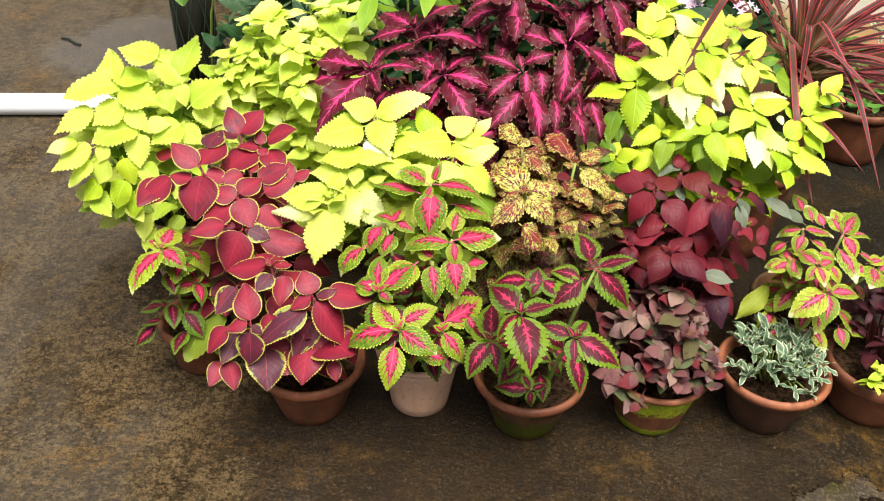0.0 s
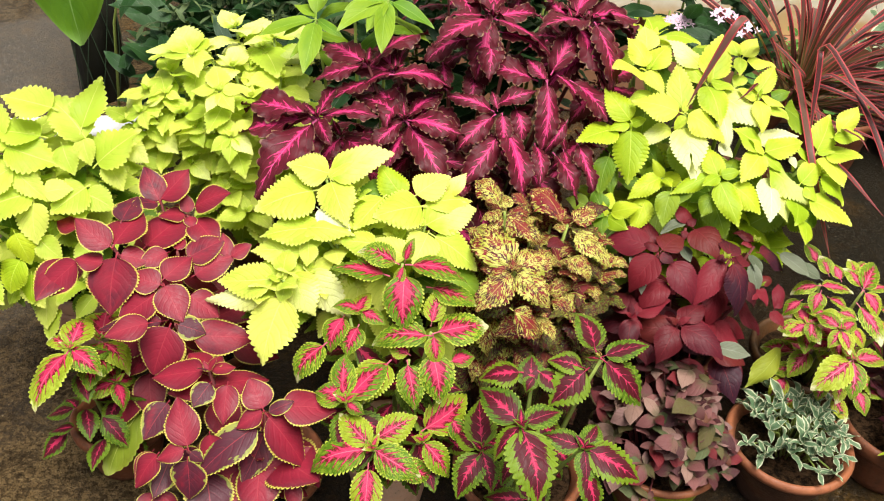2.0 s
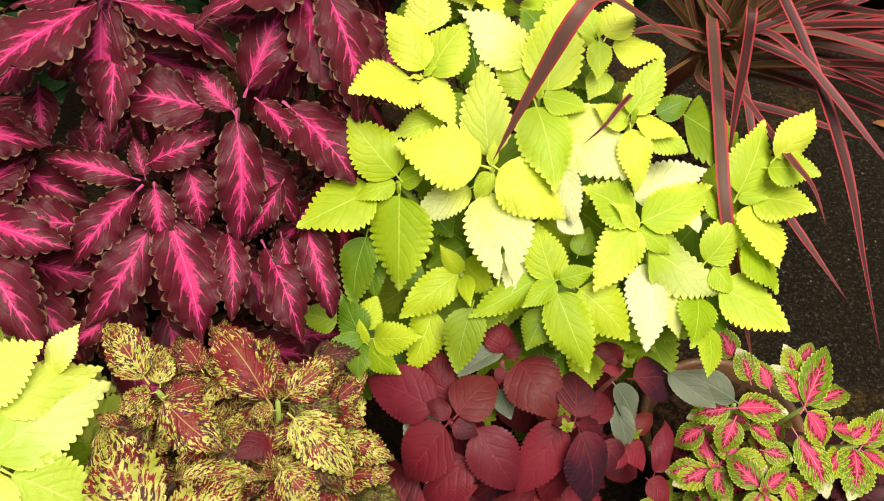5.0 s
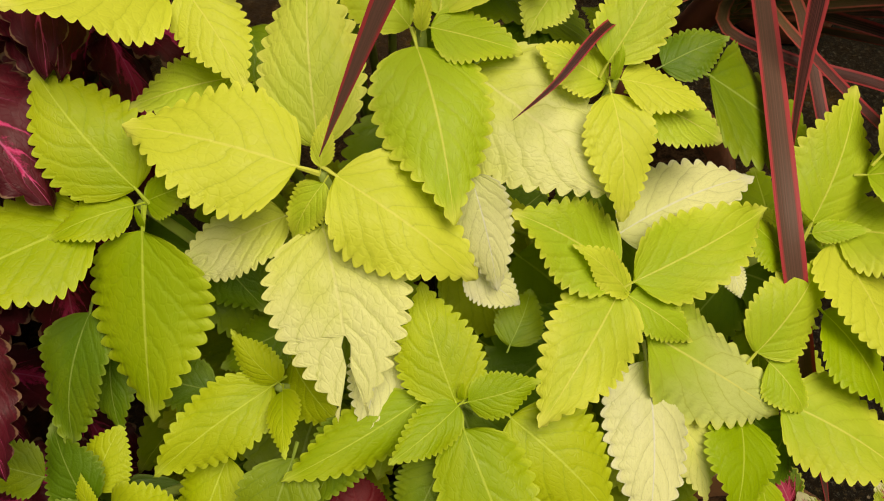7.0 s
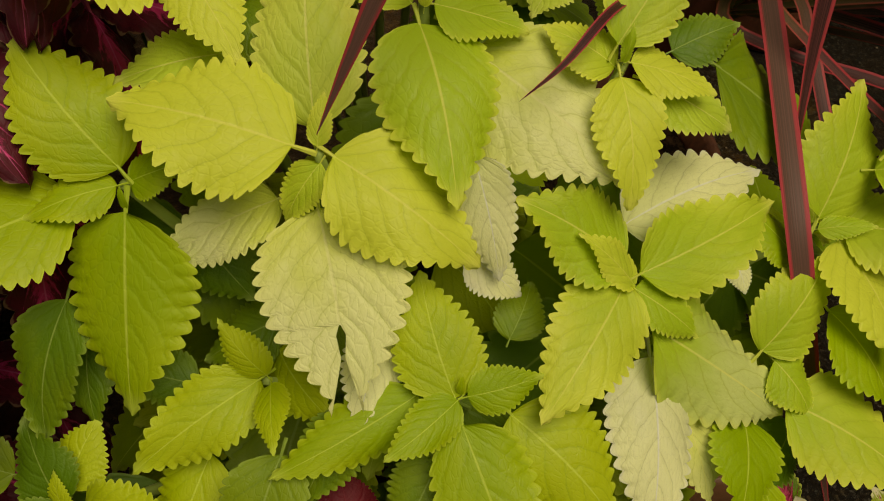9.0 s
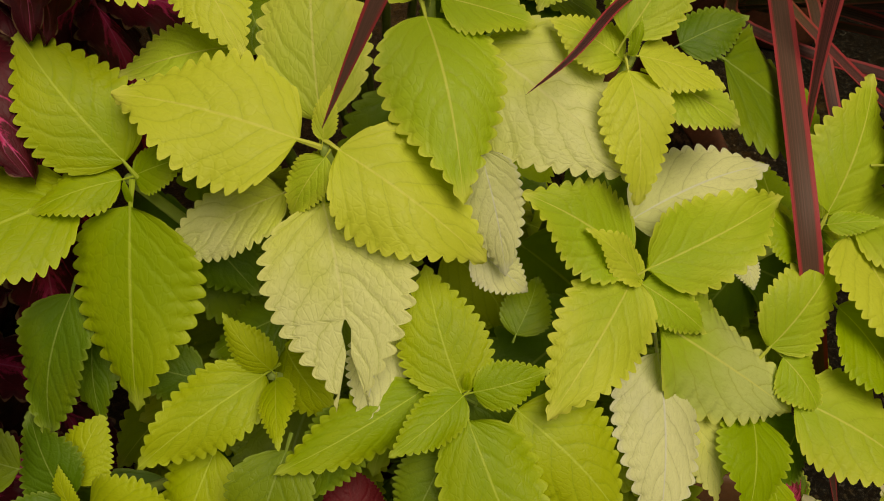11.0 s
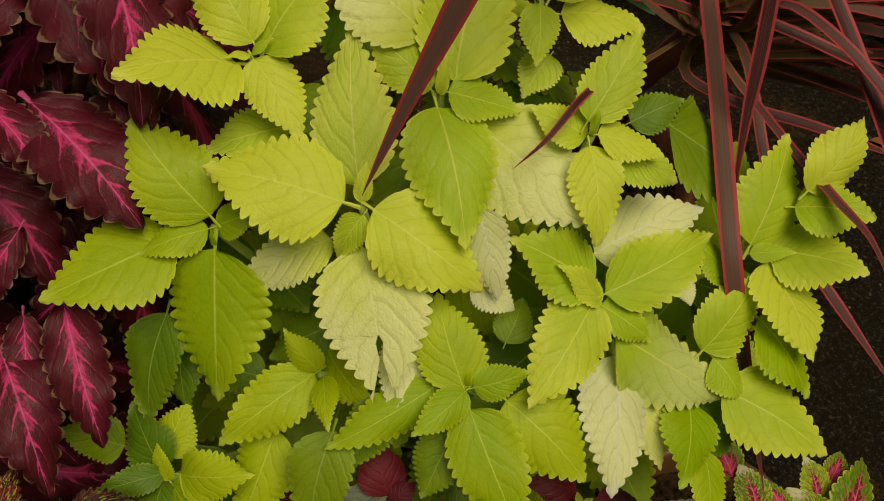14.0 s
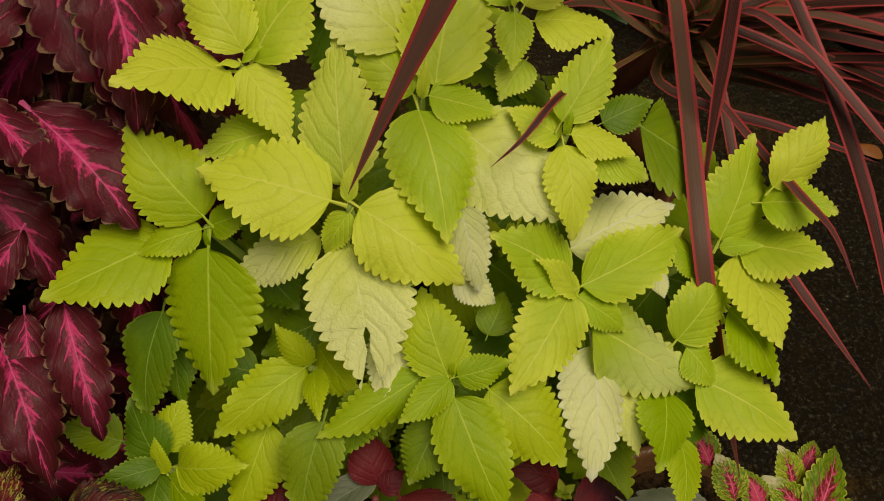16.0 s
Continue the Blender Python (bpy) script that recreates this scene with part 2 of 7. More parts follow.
SOFTLIME = lime_leaf("soft pale lime leaf", (0.48, 0.63, 0.05), (0.70, 0.77, 0.13), (0.42, 0.54, 0.05), quilt=0.22, glow=0.42)
FRESH = lime_leaf("fresh green lime leaf", (0.30, 0.45, 0.008), (0.49, 0.59, 0.020), (0.26, 0.39, 0.012))
# Darker copy of the lime leaf: shade inside the plants put into its colour.
SHADELIME = lime_leaf("lime leaf with shade in its colour", (0.095, 0.19, 0.005), (0.22, 0.31, 0.009), (0.10, 0.18, 0.014), glow=0.2)
PURPLE = banded_leaf("magenta coleus leaf", (0.60, 0.030, 0.160), (0.100, 0.007, 0.016), (0.072, 0.006, 0.012), (0.16, 0.80), 0.28, (0.74, 0.13, 0.34), glow=0.10, soft=0.13, edge=(0.22, 0.12, 0.07), edge_at=0.945, teeth=11.0, barb=0.5, quilt=0.3, spec=0.2, taper=0.12)
RED = banded_leaf("crimson coleus leaf", (0.30, 0.013, 0.036), (0.22, 0.011, 0.029), (0.17, 0.011, 0.027), (0.35, 0.75), 0.10, (0.42, 0.04, 0.06), cool=(0.085, 0.012, 0.026), quilt=0.2, soft=0.3, edge=(0.62, 0.52, 0.09), edge_at=0.925, teeth=18.0, worn=(0.30, 0.32, 0.06))
PINK = banded_leaf("pink and green coleus leaf", (0.62, 0.030, 0.11), (0.15, 0.008, 0.013), (0.080, 0.175, 0.005), (0.24, 0.44), 0.28, (0.80, 0.22, 0.30), glow=0.2, taper=0.65, soft=0.09, spec=0.2, vary=0.26, rim_old=(0.26, 0.33, 0.012), edge=(0.45, 0.52, 0.06), edge_at=0.93, barb=0.85, rim_vein=(0.36, 0.45, 0.03), tip=(0.80, 0.76, 0.42))
PINKSMALL = banded_leaf("small pink and lime coleus leaf", (0.66, 0.06, 0.15), (0.19, 0.010, 0.016), (0.115, 0.215, 0.006), (0.26, 0.46), 0.28, (0.85, 0.34, 0.40), glow=0.2, taper=0.6, spec=0.2, vary=0.28, rim_old=(0.32, 0.38, 0.015), edge=(0.48, 0.54, 0.07), edge_at=0.92, barb=0.8, rim_vein=(0.44, 0.51, 0.05), tip=(0.84, 0.80, 0.50))
GOLD = streaked_leaf("gold and red flecked coleus leaf", (0.60, 0.57, 0.14), (0.36, 0.38, 0.045), (0.065, 0.008, 0.010), (0.21, 0.014, 0.020), 0.03)
# Lower gold leaves: olive in themselves, darkened further to stand in for shade.
OLIVEGOLD = streaked_leaf("olive and dark red flecked leaf darkened for shade", (0.22, 0.24, 0.03), (0.09, 0.13, 0.010), (0.030, 0.008, 0.007), (0.09, 0.011, 0.011), 0.045)
WINE = mingled_leaf("wine red coleus leaf", ((0.165, 0.010, 0.018), (0.10, 0.008, 0.013), (0.21, 0.016, 0.028), (0.13, 0.016, 0.014), (0.040, 0.009, 0.020), (0.115, 0.009, 0.017), (0.065, 0.008, 0.014), (0.17, 0.014, 0.026)), (0.15, 0.013, 0.020), (0.26, 0.03, 0.04), 0.3)
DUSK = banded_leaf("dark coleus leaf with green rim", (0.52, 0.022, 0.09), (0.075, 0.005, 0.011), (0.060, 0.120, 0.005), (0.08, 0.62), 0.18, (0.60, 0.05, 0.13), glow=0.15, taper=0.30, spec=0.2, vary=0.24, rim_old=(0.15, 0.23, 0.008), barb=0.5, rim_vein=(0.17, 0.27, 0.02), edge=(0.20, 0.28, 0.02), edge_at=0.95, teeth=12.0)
DUSTY = mingled_leaf("dusty pink leaf", ((0.187, 0.072, 0.068), (0.085, 0.025, 0.027), (0.306, 0.187, 0.145), (0.128, 0.047, 0.043), (0.119, 0.102, 0.038), (0.230, 0.093, 0.085), (0.102, 0.128, 0.051), (0.170, 0.019, 0.024), (0.076, 0.027, 0.029), (0.255, 0.145, 0.128)), (0.119, 0.111, 0.051), (0.119, 0.034, 0.043), 0.5)
SILVER = banded_leaf("white-edged grey-green leaf", (0.10, 0.18, 0.085), (0.15, 0.24, 0.12), (0.64, 0.66, 0.44), (0.3, 0.74), 0.20, (0.2, 0.3, 0.2))
PLUM = banded_leaf("plum leaf", (0.085, 0.012, 0.020), (0.060, 0.010, 0.015), (0.048, 0.010, 0.014), (0.4, 0.9), 0.1)
GREEN = lime_leaf("green leaf", (0.05, 0.15, 0.02), (0.11, 0.25, 0.03), (0.05, 0.14, 0.02))
DEEP = lime_leaf("deep green leaf", (0.012, 0.048, 0.010), (0.025, 0.080, 0.015), (0.015, 0.045, 0.012))
BRIGHT = lime_leaf("light green leaf", (0.11, 0.25, 0.008), (0.24, 0.37, 0.014), (0.14, 0.28, 0.03), spotted=0.2)

HEART = lime_leaf("glossy green heart leaf", (0.055, 0.15, 0.006), (0.11, 0.23, 0.010), (0.08, 0.18, 0.02), spotted=0.1)
YELLOW = lime_leaf("yellowing old leaf", (0.19, 0.26, 0.015), (0.32, 0.36, 0.03), (0.27, 0.30, 0.05), quilt=0.3)
GREYBACK = lime_leaf("grey-green leaf underside", (0.10, 0.13, 0.075), (0.19, 0.215, 0.14), (0.16, 0.06, 0.08))
FINE = lime_leaf("fine grey-green leaf", (0.05, 0.09, 0.03), (0.12, 0.17, 0.06), (0.05, 0.08, 0.03))


def stem_material(name, a, b):
    n = Nodes(name)
    p = n.position()
    return n.finish(n.mix(n.noise(p, 60.0), a, b), 0.5, 0.3)


STEM = stem_material("green stem", (0.20, 0.30, 0.05), (0.35, 0.42, 0.10))
REDSTEM = stem_material("reddish stem", (0.14, 0.03, 0.04), (0.22, 0.06, 0.05))


def clay_material(name, a, b, moss=None, grime=0.5, dry=0.0):
    """Terracotta: blotched, streaked with dirt. moss: heights (metres) around which moss grows, with its spread."""
    n = Nodes(name)
    p = n.position()
    z = n.split(p)[2]
    streak = n.combine(n.split(p)[0], n.split(p)[1], n.math("MULTIPLY", z, 0.22))
    c = n.mix(n.ramp(n.noise(p, 14.0, 5.0), 0.3, 0.7), a, b)
    c = n.mix(n.math("MULTIPLY", n.ramp(n.noise(streak, 26.0, 6.0, 0.7), 0.45, 0.66), grime), c, (0.035, 0.022, 0.012))
    c = n.mix(n.math("MULTIPLY", n.ramp(n.noise(p, 95.0, 6.0, 0.8), 0.56, 0.66), 0.5), c, (0.03, 0.02, 0.012))
    c = n.mix(n.math("MULTIPLY", n.ramp(n.noise(p, 48.0, 5.0, 0.75), 0.58, 0.72), 0.35), c, tuple(k * 1.5 if b[0] < 0.4 else k for k in b))
    if dry:
        c = n.mix(n.math("MULTIPLY", n.ramp(n.noise(streak, 9.0, 4.0), 0.45, 0.7), dry), c, (0.60, 0.30, 0.17))
    for level, spread, dull in moss or ():
        far = n.math("DIVIDE", n.math("ABSOLUTE", n.math("SUBTRACT", z, level)), spread)
        m = n.ramp(n.math("SUBTRACT", n.math("MULTIPLY", n.noise(p, 26.0, 6.0, 0.75), 1.7), far), 0.22, 0.42)
        m = n.math("MULTIPLY", m, n.ramp(n.noise(p, 110.0, 4.0, 0.8), 0.36, 0.46))
        c = n.mix(m, c, n.mix(n.noise(p, 60.0, 4.0), tuple(k * dull for k in (0.15, 0.19, 0.008)), tuple(k * dull for k in (0.44, 0.50, 0.012))))
    n.bump(n.math("ADD", n.noise(p, 160.0, 5.0), n.noise(p, 30.0, 4.0)), 0.55, 0.002)
    return n.finish(c, n.ramp(n.noise(p, 20.0), 0.3, 0.7, 0.34, 0.75), 0.35)


CLAY = clay_material("wet terracotta", (0.13, 0.043, 0.020), (0.23, 0.078, 0.035))
PALECLAY = clay_material("pale dry clay", (0.76, 0.45, 0.28), (0.85, 0.56, 0.38), grime=0.15, dry=0.5)
MOSSCLAY = clay_material("mossy terracotta", (0.15, 0.052, 0.022), (0.23, 0.08, 0.034), moss=((0.092, 0.050, 1.0), (0.004, 0.034, 0.8)))
LIGHTMOSS = clay_material("lightly mossy terracotta", (0.09, 0.045, 0.018), (0.16, 0.07, 0.028), moss=((0.035, 0.045, 0.17),), grime=0.6)


DARKCLAY = clay_material("dark wet terracotta", (0.055, 0.026, 0.016), (0.11, 0.045, 0.024), grime=0.8)
RIMCLAY = clay_material("orange terracotta rim", (0.20, 0.066, 0.030), (0.33, 0.115, 0.05), grime=0.4)
DUSTCLAY = clay_material("dusty clay", (0.48, 0.25, 0.17), (0.56, 0.32, 0.22), grime=0.3)


def soil_material():
    n = Nodes("damp potting soil")
    p = n.position()
    n.bump(n.noise(p, 110.0, 6.0, 0.7), 1.0, 0.015)
    return n.finish(n.mix(n.ramp(n.noise(p, 90.0, 6.0, 0.75), 0.40, 0.62), (0.012, 0.007, 0.003), (0.085, 0.046, 0.022)), 0.9, 0.08)


SOIL = soil_material()


def ground_material():
    """Old concrete: gritty aggregate, ochre dirt, wet dark patches that also carry painted shade, glossy films of water
    with grey sheen in their colour.
    """
    n = Nodes("wet stained concrete with painted shade")
    p = n.position()
    x, y = n.split(p)[0], n.split(p)[1]
    flat = n.combine(x, y, 0.0)
    # Wet stain deepened to the right; its dark also stands in for shade by the pots.
    pot_wet_shade = n.ramp(n.math("ADD", x, n.math("MULTIPLY", n.noise(flat, 3.2, 6.0, 0.68), 0.7)), 0.02, 0.36, 0.0, 0.22)
    wet_shade = n.ramp(n.math("ADD", n.math("ADD", n.noise(flat, 1.7, 6.0, 0.62), n.math("MULTIPLY", x, 0.16)), pot_wet_shade), 0.38, 0.62)
    c = n.mix(wet_shade, (0.175, 0.115, 0.052), (0.046, 0.025, 0.008))
    # Far right blackened: shade and dark wet ground painted as one colour.
    right_shade = n.ramp(n.math("MULTIPLY_ADD", n.noise(flat, 2.6, 4.0), 0.5, x), 0.85, 1.35)
    c = n.mix(right_shade, c, (0.014, 0.013, 0.010))
    bare = n.math("SUBTRACT", 1.0, n.math("MULTIPLY", n.math("MAXIMUM", right_shade, n.math("MULTIPLY", wet_shade, 0.5)), 0.75))
    ochre = n.math("MULTIPLY", n.ramp(n.noise(flat, 3.4, 7.0, 0.72), 0.52, 0.66), n.math("MULTIPLY_ADD", bare, 0.7, 0.12))
    c = n.mix(ochre, c, (0.27, 0.135, 0.018))
    c = n.mix(n.math("MULTIPLY", n.ramp(n.noise(flat, 13.0, 7.0, 0.78), 0.50, 0.64), 0.7), c, (0.020, 0.012, 0.006))
    grain = n.noise(flat, 150.0, 4.0, 0.85)
    c = n.mix(n.math("MULTIPLY", n.ramp(grain, 0.54, 0.60), n.math("MULTIPLY_ADD", bare, 0.62, 0.06)), c, (0.30, 0.215, 0.105))
    c = n.mix(n.math("MULTIPLY", n.ramp(n.noise(flat, 120.0, 5.0, 0.85), 0.50, 0.57), 0.75), c, (0.010, 0.006, 0.003))
    pits = n.math("MULTIPLY", n.ramp(n.math("MULTIPLY_ADD", n.noise(flat, 7.0, 4.0), 0.25, n.noise(flat, 45.0, 6.0, 0.85)), 0.60, 0.66), 0.66)
    c = n.mix(pits, c, (0.016, 0.010, 0.005))
    crumbs = n.math("MULTIPLY", n.ramp(n.voronoi(flat, 55.0), 0.07, 0.12, 1.0, 0.0), n.ramp(n.noise(flat, 9.0, 2.0), 0.55, 0.62))
    c = n.mix(n.math("MULTIPLY", crumbs, 0.8), c, (0.34, 0.27, 0.17))
    c = n.mix(n.math("MULTIPLY", n.math("MULTIPLY", n.ramp(n.noise(flat, 170.0, 3.0, 0.8), 0.56, 0.63), right_shade), 0.6), c, (0.13, 0.12, 0.09))
    film_sheen = n.ramp(n.math("SUBTRACT", n.noise(n.combine(n.math("MULTIPLY", x, 1.5), n.math("MULTIPLY", y, 0.7), 3.0), 1.9, 6.0, 0.62), n.math("MULTIPLY", x, 0.10)), 0.46, 0.64)
    # Sky sheen of the water films, painted grey into the base colour.
    c = n.mix(n.math("MULTIPLY", n.math("MULTIPLY", film_sheen, n.ramp(grain, 0.40, 0.56)), n.math("MULTIPLY", bare, 0.35)), c, (0.15, 0.13, 0.10))
    basin_sheen = n.math("ADD", n.math("POWER", n.math("MULTIPLY", n.math("ADD", x, 1.06), 2.8), 2.0), n.math("POWER", n.math("MULTIPLY", n.math("SUBTRACT", y, 2.80), 2.6), 2.0))
    basin_sheen = n.ramp(n.math("SUBTRACT", n.math("MULTIPLY_ADD", n.noise(flat, 6.0, 7.0, 0.7), 1.5, 0.1), basin_sheen), 0.0, 0.55)
    # This wet patch mirrors the sky; part of that is painted as grey.
    c = n.mix(n.math("MULTIPLY", basin_sheen, 0.40), c, (0.085, 0.083, 0.078))
    away = n.math("ADD", n.math("POWER", n.math("MULTIPLY", n.math("SUBTRACT", x, 0.90), 2.6), 2.0), n.math("POWER", n.math("MULTIPLY", n.math("SUBTRACT", y, 1.11), 4.5), 2.0))
    puddle = n.ramp(n.math("SUBTRACT", n.math("MULTIPLY", n.noise(flat, 9.0, 6.0, 0.65), 1.6), away), 0.62, 0.66)
    grit = n.math("ADD", n.noise(flat, 130.0, 4.0, 0.8), n.math("MULTIPLY", n.noise(flat, 24.0, 5.0, 0.7), 1.2))
    wet = n.math("MAXIMUM", n.math("MULTIPLY", basin_sheen, 0.45), n.math("MULTIPLY", wet_shade, 0.25))
    grit = n.math("MULTIPLY", grit, n.math("SUBTRACT", 1.0, n.math("MAXIMUM", n.math("MULTIPLY", puddle, 0.985), wet)))
    n.bump(grit, 1.0, 0.015)
    sheen = n.math("MAXIMUM", n.math("MULTIPLY", film_sheen, 0.5), basin_sheen)
    rough = n.math("MAXIMUM", n.math("SUBTRACT", n.math("MINIMUM", n.ramp(sheen, 0.0, 1.0, 0.65, 0.30), n.ramp(wet_shade, 0.3, 1.0, 0.65, 0.32)), puddle), 0.03)
    dull = n.ramp(right_shade, 0.0, 1.0, 1.0, 0.25)
    gloss = n.math("MAXIMUM", n.math("MULTIPLY", n.math("MAXIMUM", n.ramp(sheen, 0.0, 1.0, 0.06, 0.55), n.math("MULTIPLY", wet_shade, 0.42)), dull), n.math("MULTIPLY", puddle, 0.9))
    return n.finish(c, rough, gloss)


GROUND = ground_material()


def plain(name, color, rough=0.5, vary=0.15, scale=20.0, spec=0.4):
    n = Nodes(name)
    p = n.position()
    dark = tuple(k * (1 - vary) for k in color)
    return n.finish(n.mix(n.noise(p, scale, 4.0), dark, color), rough, spec)


PVC = plain("white pipe plastic", (0.80, 0.80, 0.80), 0.3, 0.08)

BLACK = plain("black plastic", (0.012, 0.012, 0.014), 0.35)
GREYRIM = plain("pale grey rim", (0.30, 0.31, 0.32), 0.4)
DRYLEAF = plain("dry leaf", (0.30, 0.10, 0.025), 0.6, 0.5, 60.0)
PETAL = plain("pale lilac petal", (0.72, 0.50, 0.66), 0.6, 0.12, 200.0)
BARK = plain("dark damp bark", (0.030, 0.030, 0.018), 0.85, 0.6, 40.0)
NET = plain("dark green net", (0.04, 0.075, 0.035), 0.6)
PLINTH = plain("reddish brown plinth paint", (0.36, 0.17, 0.09), 0.7, 0.35, 9.0)


# Surface of the unseen walls that were added to hold back light.
UNSEEN_WALL = plain("plain dark plaster", (0.16, 0.13, 0.09), 0.9, 0.5, 2.0)


def wall_material():
    n = Nodes("stained cream paint")
    p = n.position()
    z = n.split(p)[2]
    stain = n.ramp(n.math("SUBTRACT", n.math("MULTIPLY", n.noise(p, 5.0, 5.0), 0.32), n.math("SUBTRACT", z, 0.25)), 0.05, 0.13)
    c = n.mix(n.noise(p, 6.0, 5.0), (0.78, 0.70, 0.54), (0.84, 0.78, 0.64))
    c = n.mix(n.math("MULTIPLY", stain, 0.8), c, (0.56, 0.34, 0.10))
    n.bump(n.noise(p, 50.0, 5.0), 0.3, 0.004)
    return n.finish(c, 0.8, 0.2)


WALL = wall_material()


def strap_material():
    n = Nodes("red-edged strap leaf")
    uv = n.split(n.coords("UV"))
    side = n.math("ABSOLUTE", n.math("MULTIPLY_ADD", uv[0], 2.0, -1.0))
    grain = n.noise(n.combine(n.math("MULTIPLY", uv[0], 26.0), n.math("MULTIPLY", uv[1], 1.5), n.math("MULTIPLY", n.random(), 40.0)), 1.0, 3.0)
    r = n.random()
    c = n.mix(n.ramp(grain, 0.35, 0.65), (0.020, 0.007, 0.006), (0.085, 0.026, 0.023))
    c = n.mix(n.math("MULTIPLY", n.ramp(r, 0.45, 1.0), 0.35), c, (0.14, 0.11, 0.05))
    c = n.mix(n.math("MULTIPLY", n.ramp(n.math("FRACT", n.math("MULTIPLY", r, 7.0)), 0.5, 1.0), 0.3), c, (0.22, 0.10, 0.095))
    c = n.mix(n.ramp(n.math("ADD", side, n.math("MULTIPLY_ADD", grain, 0.4, -0.2)), 0.56, 0.80), c, (0.34, 0.040, 0.046))
    c = n.mix(n.math("MULTIPLY", n.ramp(uv[1], 0.0, 0.35, 1.0, 0.0), 0.6), c, (0.16, 0.15, 0.04))
    n.bump(grain, 0.3, 0.001)
    return n.finish(c, 0.42, 0.16)


STRAP = strap_material()

# ---- building helpers ----
rng = random.Random(7)


def mesh_from(bm, name, smooth=True):
    me = bpy.data.meshes.new(name)
    bm.to_mesh(me)
    bm.free()
    for poly in me.polygons:
        poly.use_smooth = smooth
    return me


def part(name, bm, material, parent, label="", smooth=True):
    """One mesh object under a thing or a part; bm may be a bmesh or a ready mesh."""
    me = bm if isinstance(bm, bpy.types.Mesh) else mesh_from(bm, name, smooth)
    if not me.materials:
        me.materials.append(material)
    ob = new(name, me)
    ob.parent = parent
    return tagged(ob, label)


def thing(name, label, category, place=(0, 0, 0), group="", kind=""):
    ob = new(name)
    ob.empty_display_size = 0.05
    ob.location = place
    return tagged(ob, label, category, group, kind)


def lathe(profile, segments=40, wobble=0.0, ring=False):
    """A turned form from (radius, height) pairs."""
    bm = bmesh.new()
    rings = []
    for r, z in profile:
        ring = []
        for k in range(segments):
            a = 2 * math.pi * k / segments
            rr = r * (1 + wobble * math.sin(3 * a + 7 * z))
            ring.append(bm.verts.new((rr * math.cos(a), rr * math.sin(a), z)))
        rings.append(ring)
    for lo, hi in zip(rings, rings[1:]):
        for k in range(segments):
            bm.faces.new((lo[k], lo[(k + 1) % segments], hi[(k + 1) % segments], hi[k]))
    if ring:
        for k in range(segments):
            bm.faces.new((rings[-1][k], rings[-1][(k + 1) % segments], rings[0][(k + 1) % segments], rings[0][k]))
        return bm
    bm.faces.new(rings[-1])
    bm.faces.new(list(reversed(rings[0])))
    return bm


def tube(points, radii, sides=6):
    """A tapered tube along points."""
    bm = bmesh.new()
    pts = [Vector(p) for p in points]
    rings = []
    for k, p in enumerate(pts):
        d = (pts[min(k + 1, len(pts) - 1)] - pts[max(k - 1, 0)]).normalized()
        a = d.cross(Vector((0.31, 0.95, 0.1))).normalized()
        b = d.cross(a)
        rings.append([bm.verts.new(p + radii[k] * (math.cos(t) * a + math.sin(t) * b)) for t in (2 * math.pi * j / sides for j in range(sides))])
    for lo, hi in zip(rings, rings[1:]):
        for j in range(sides):
            bm.faces.new((lo[j], lo[(j + 1) % sides], hi[(j + 1) % sides], hi[j]))
    bm.faces.new(rings[-1])
    bm.faces.new(list(reversed(rings[0])))
    bmesh.ops.recalc_face_normals(bm, faces=bm.faces)
    return bm


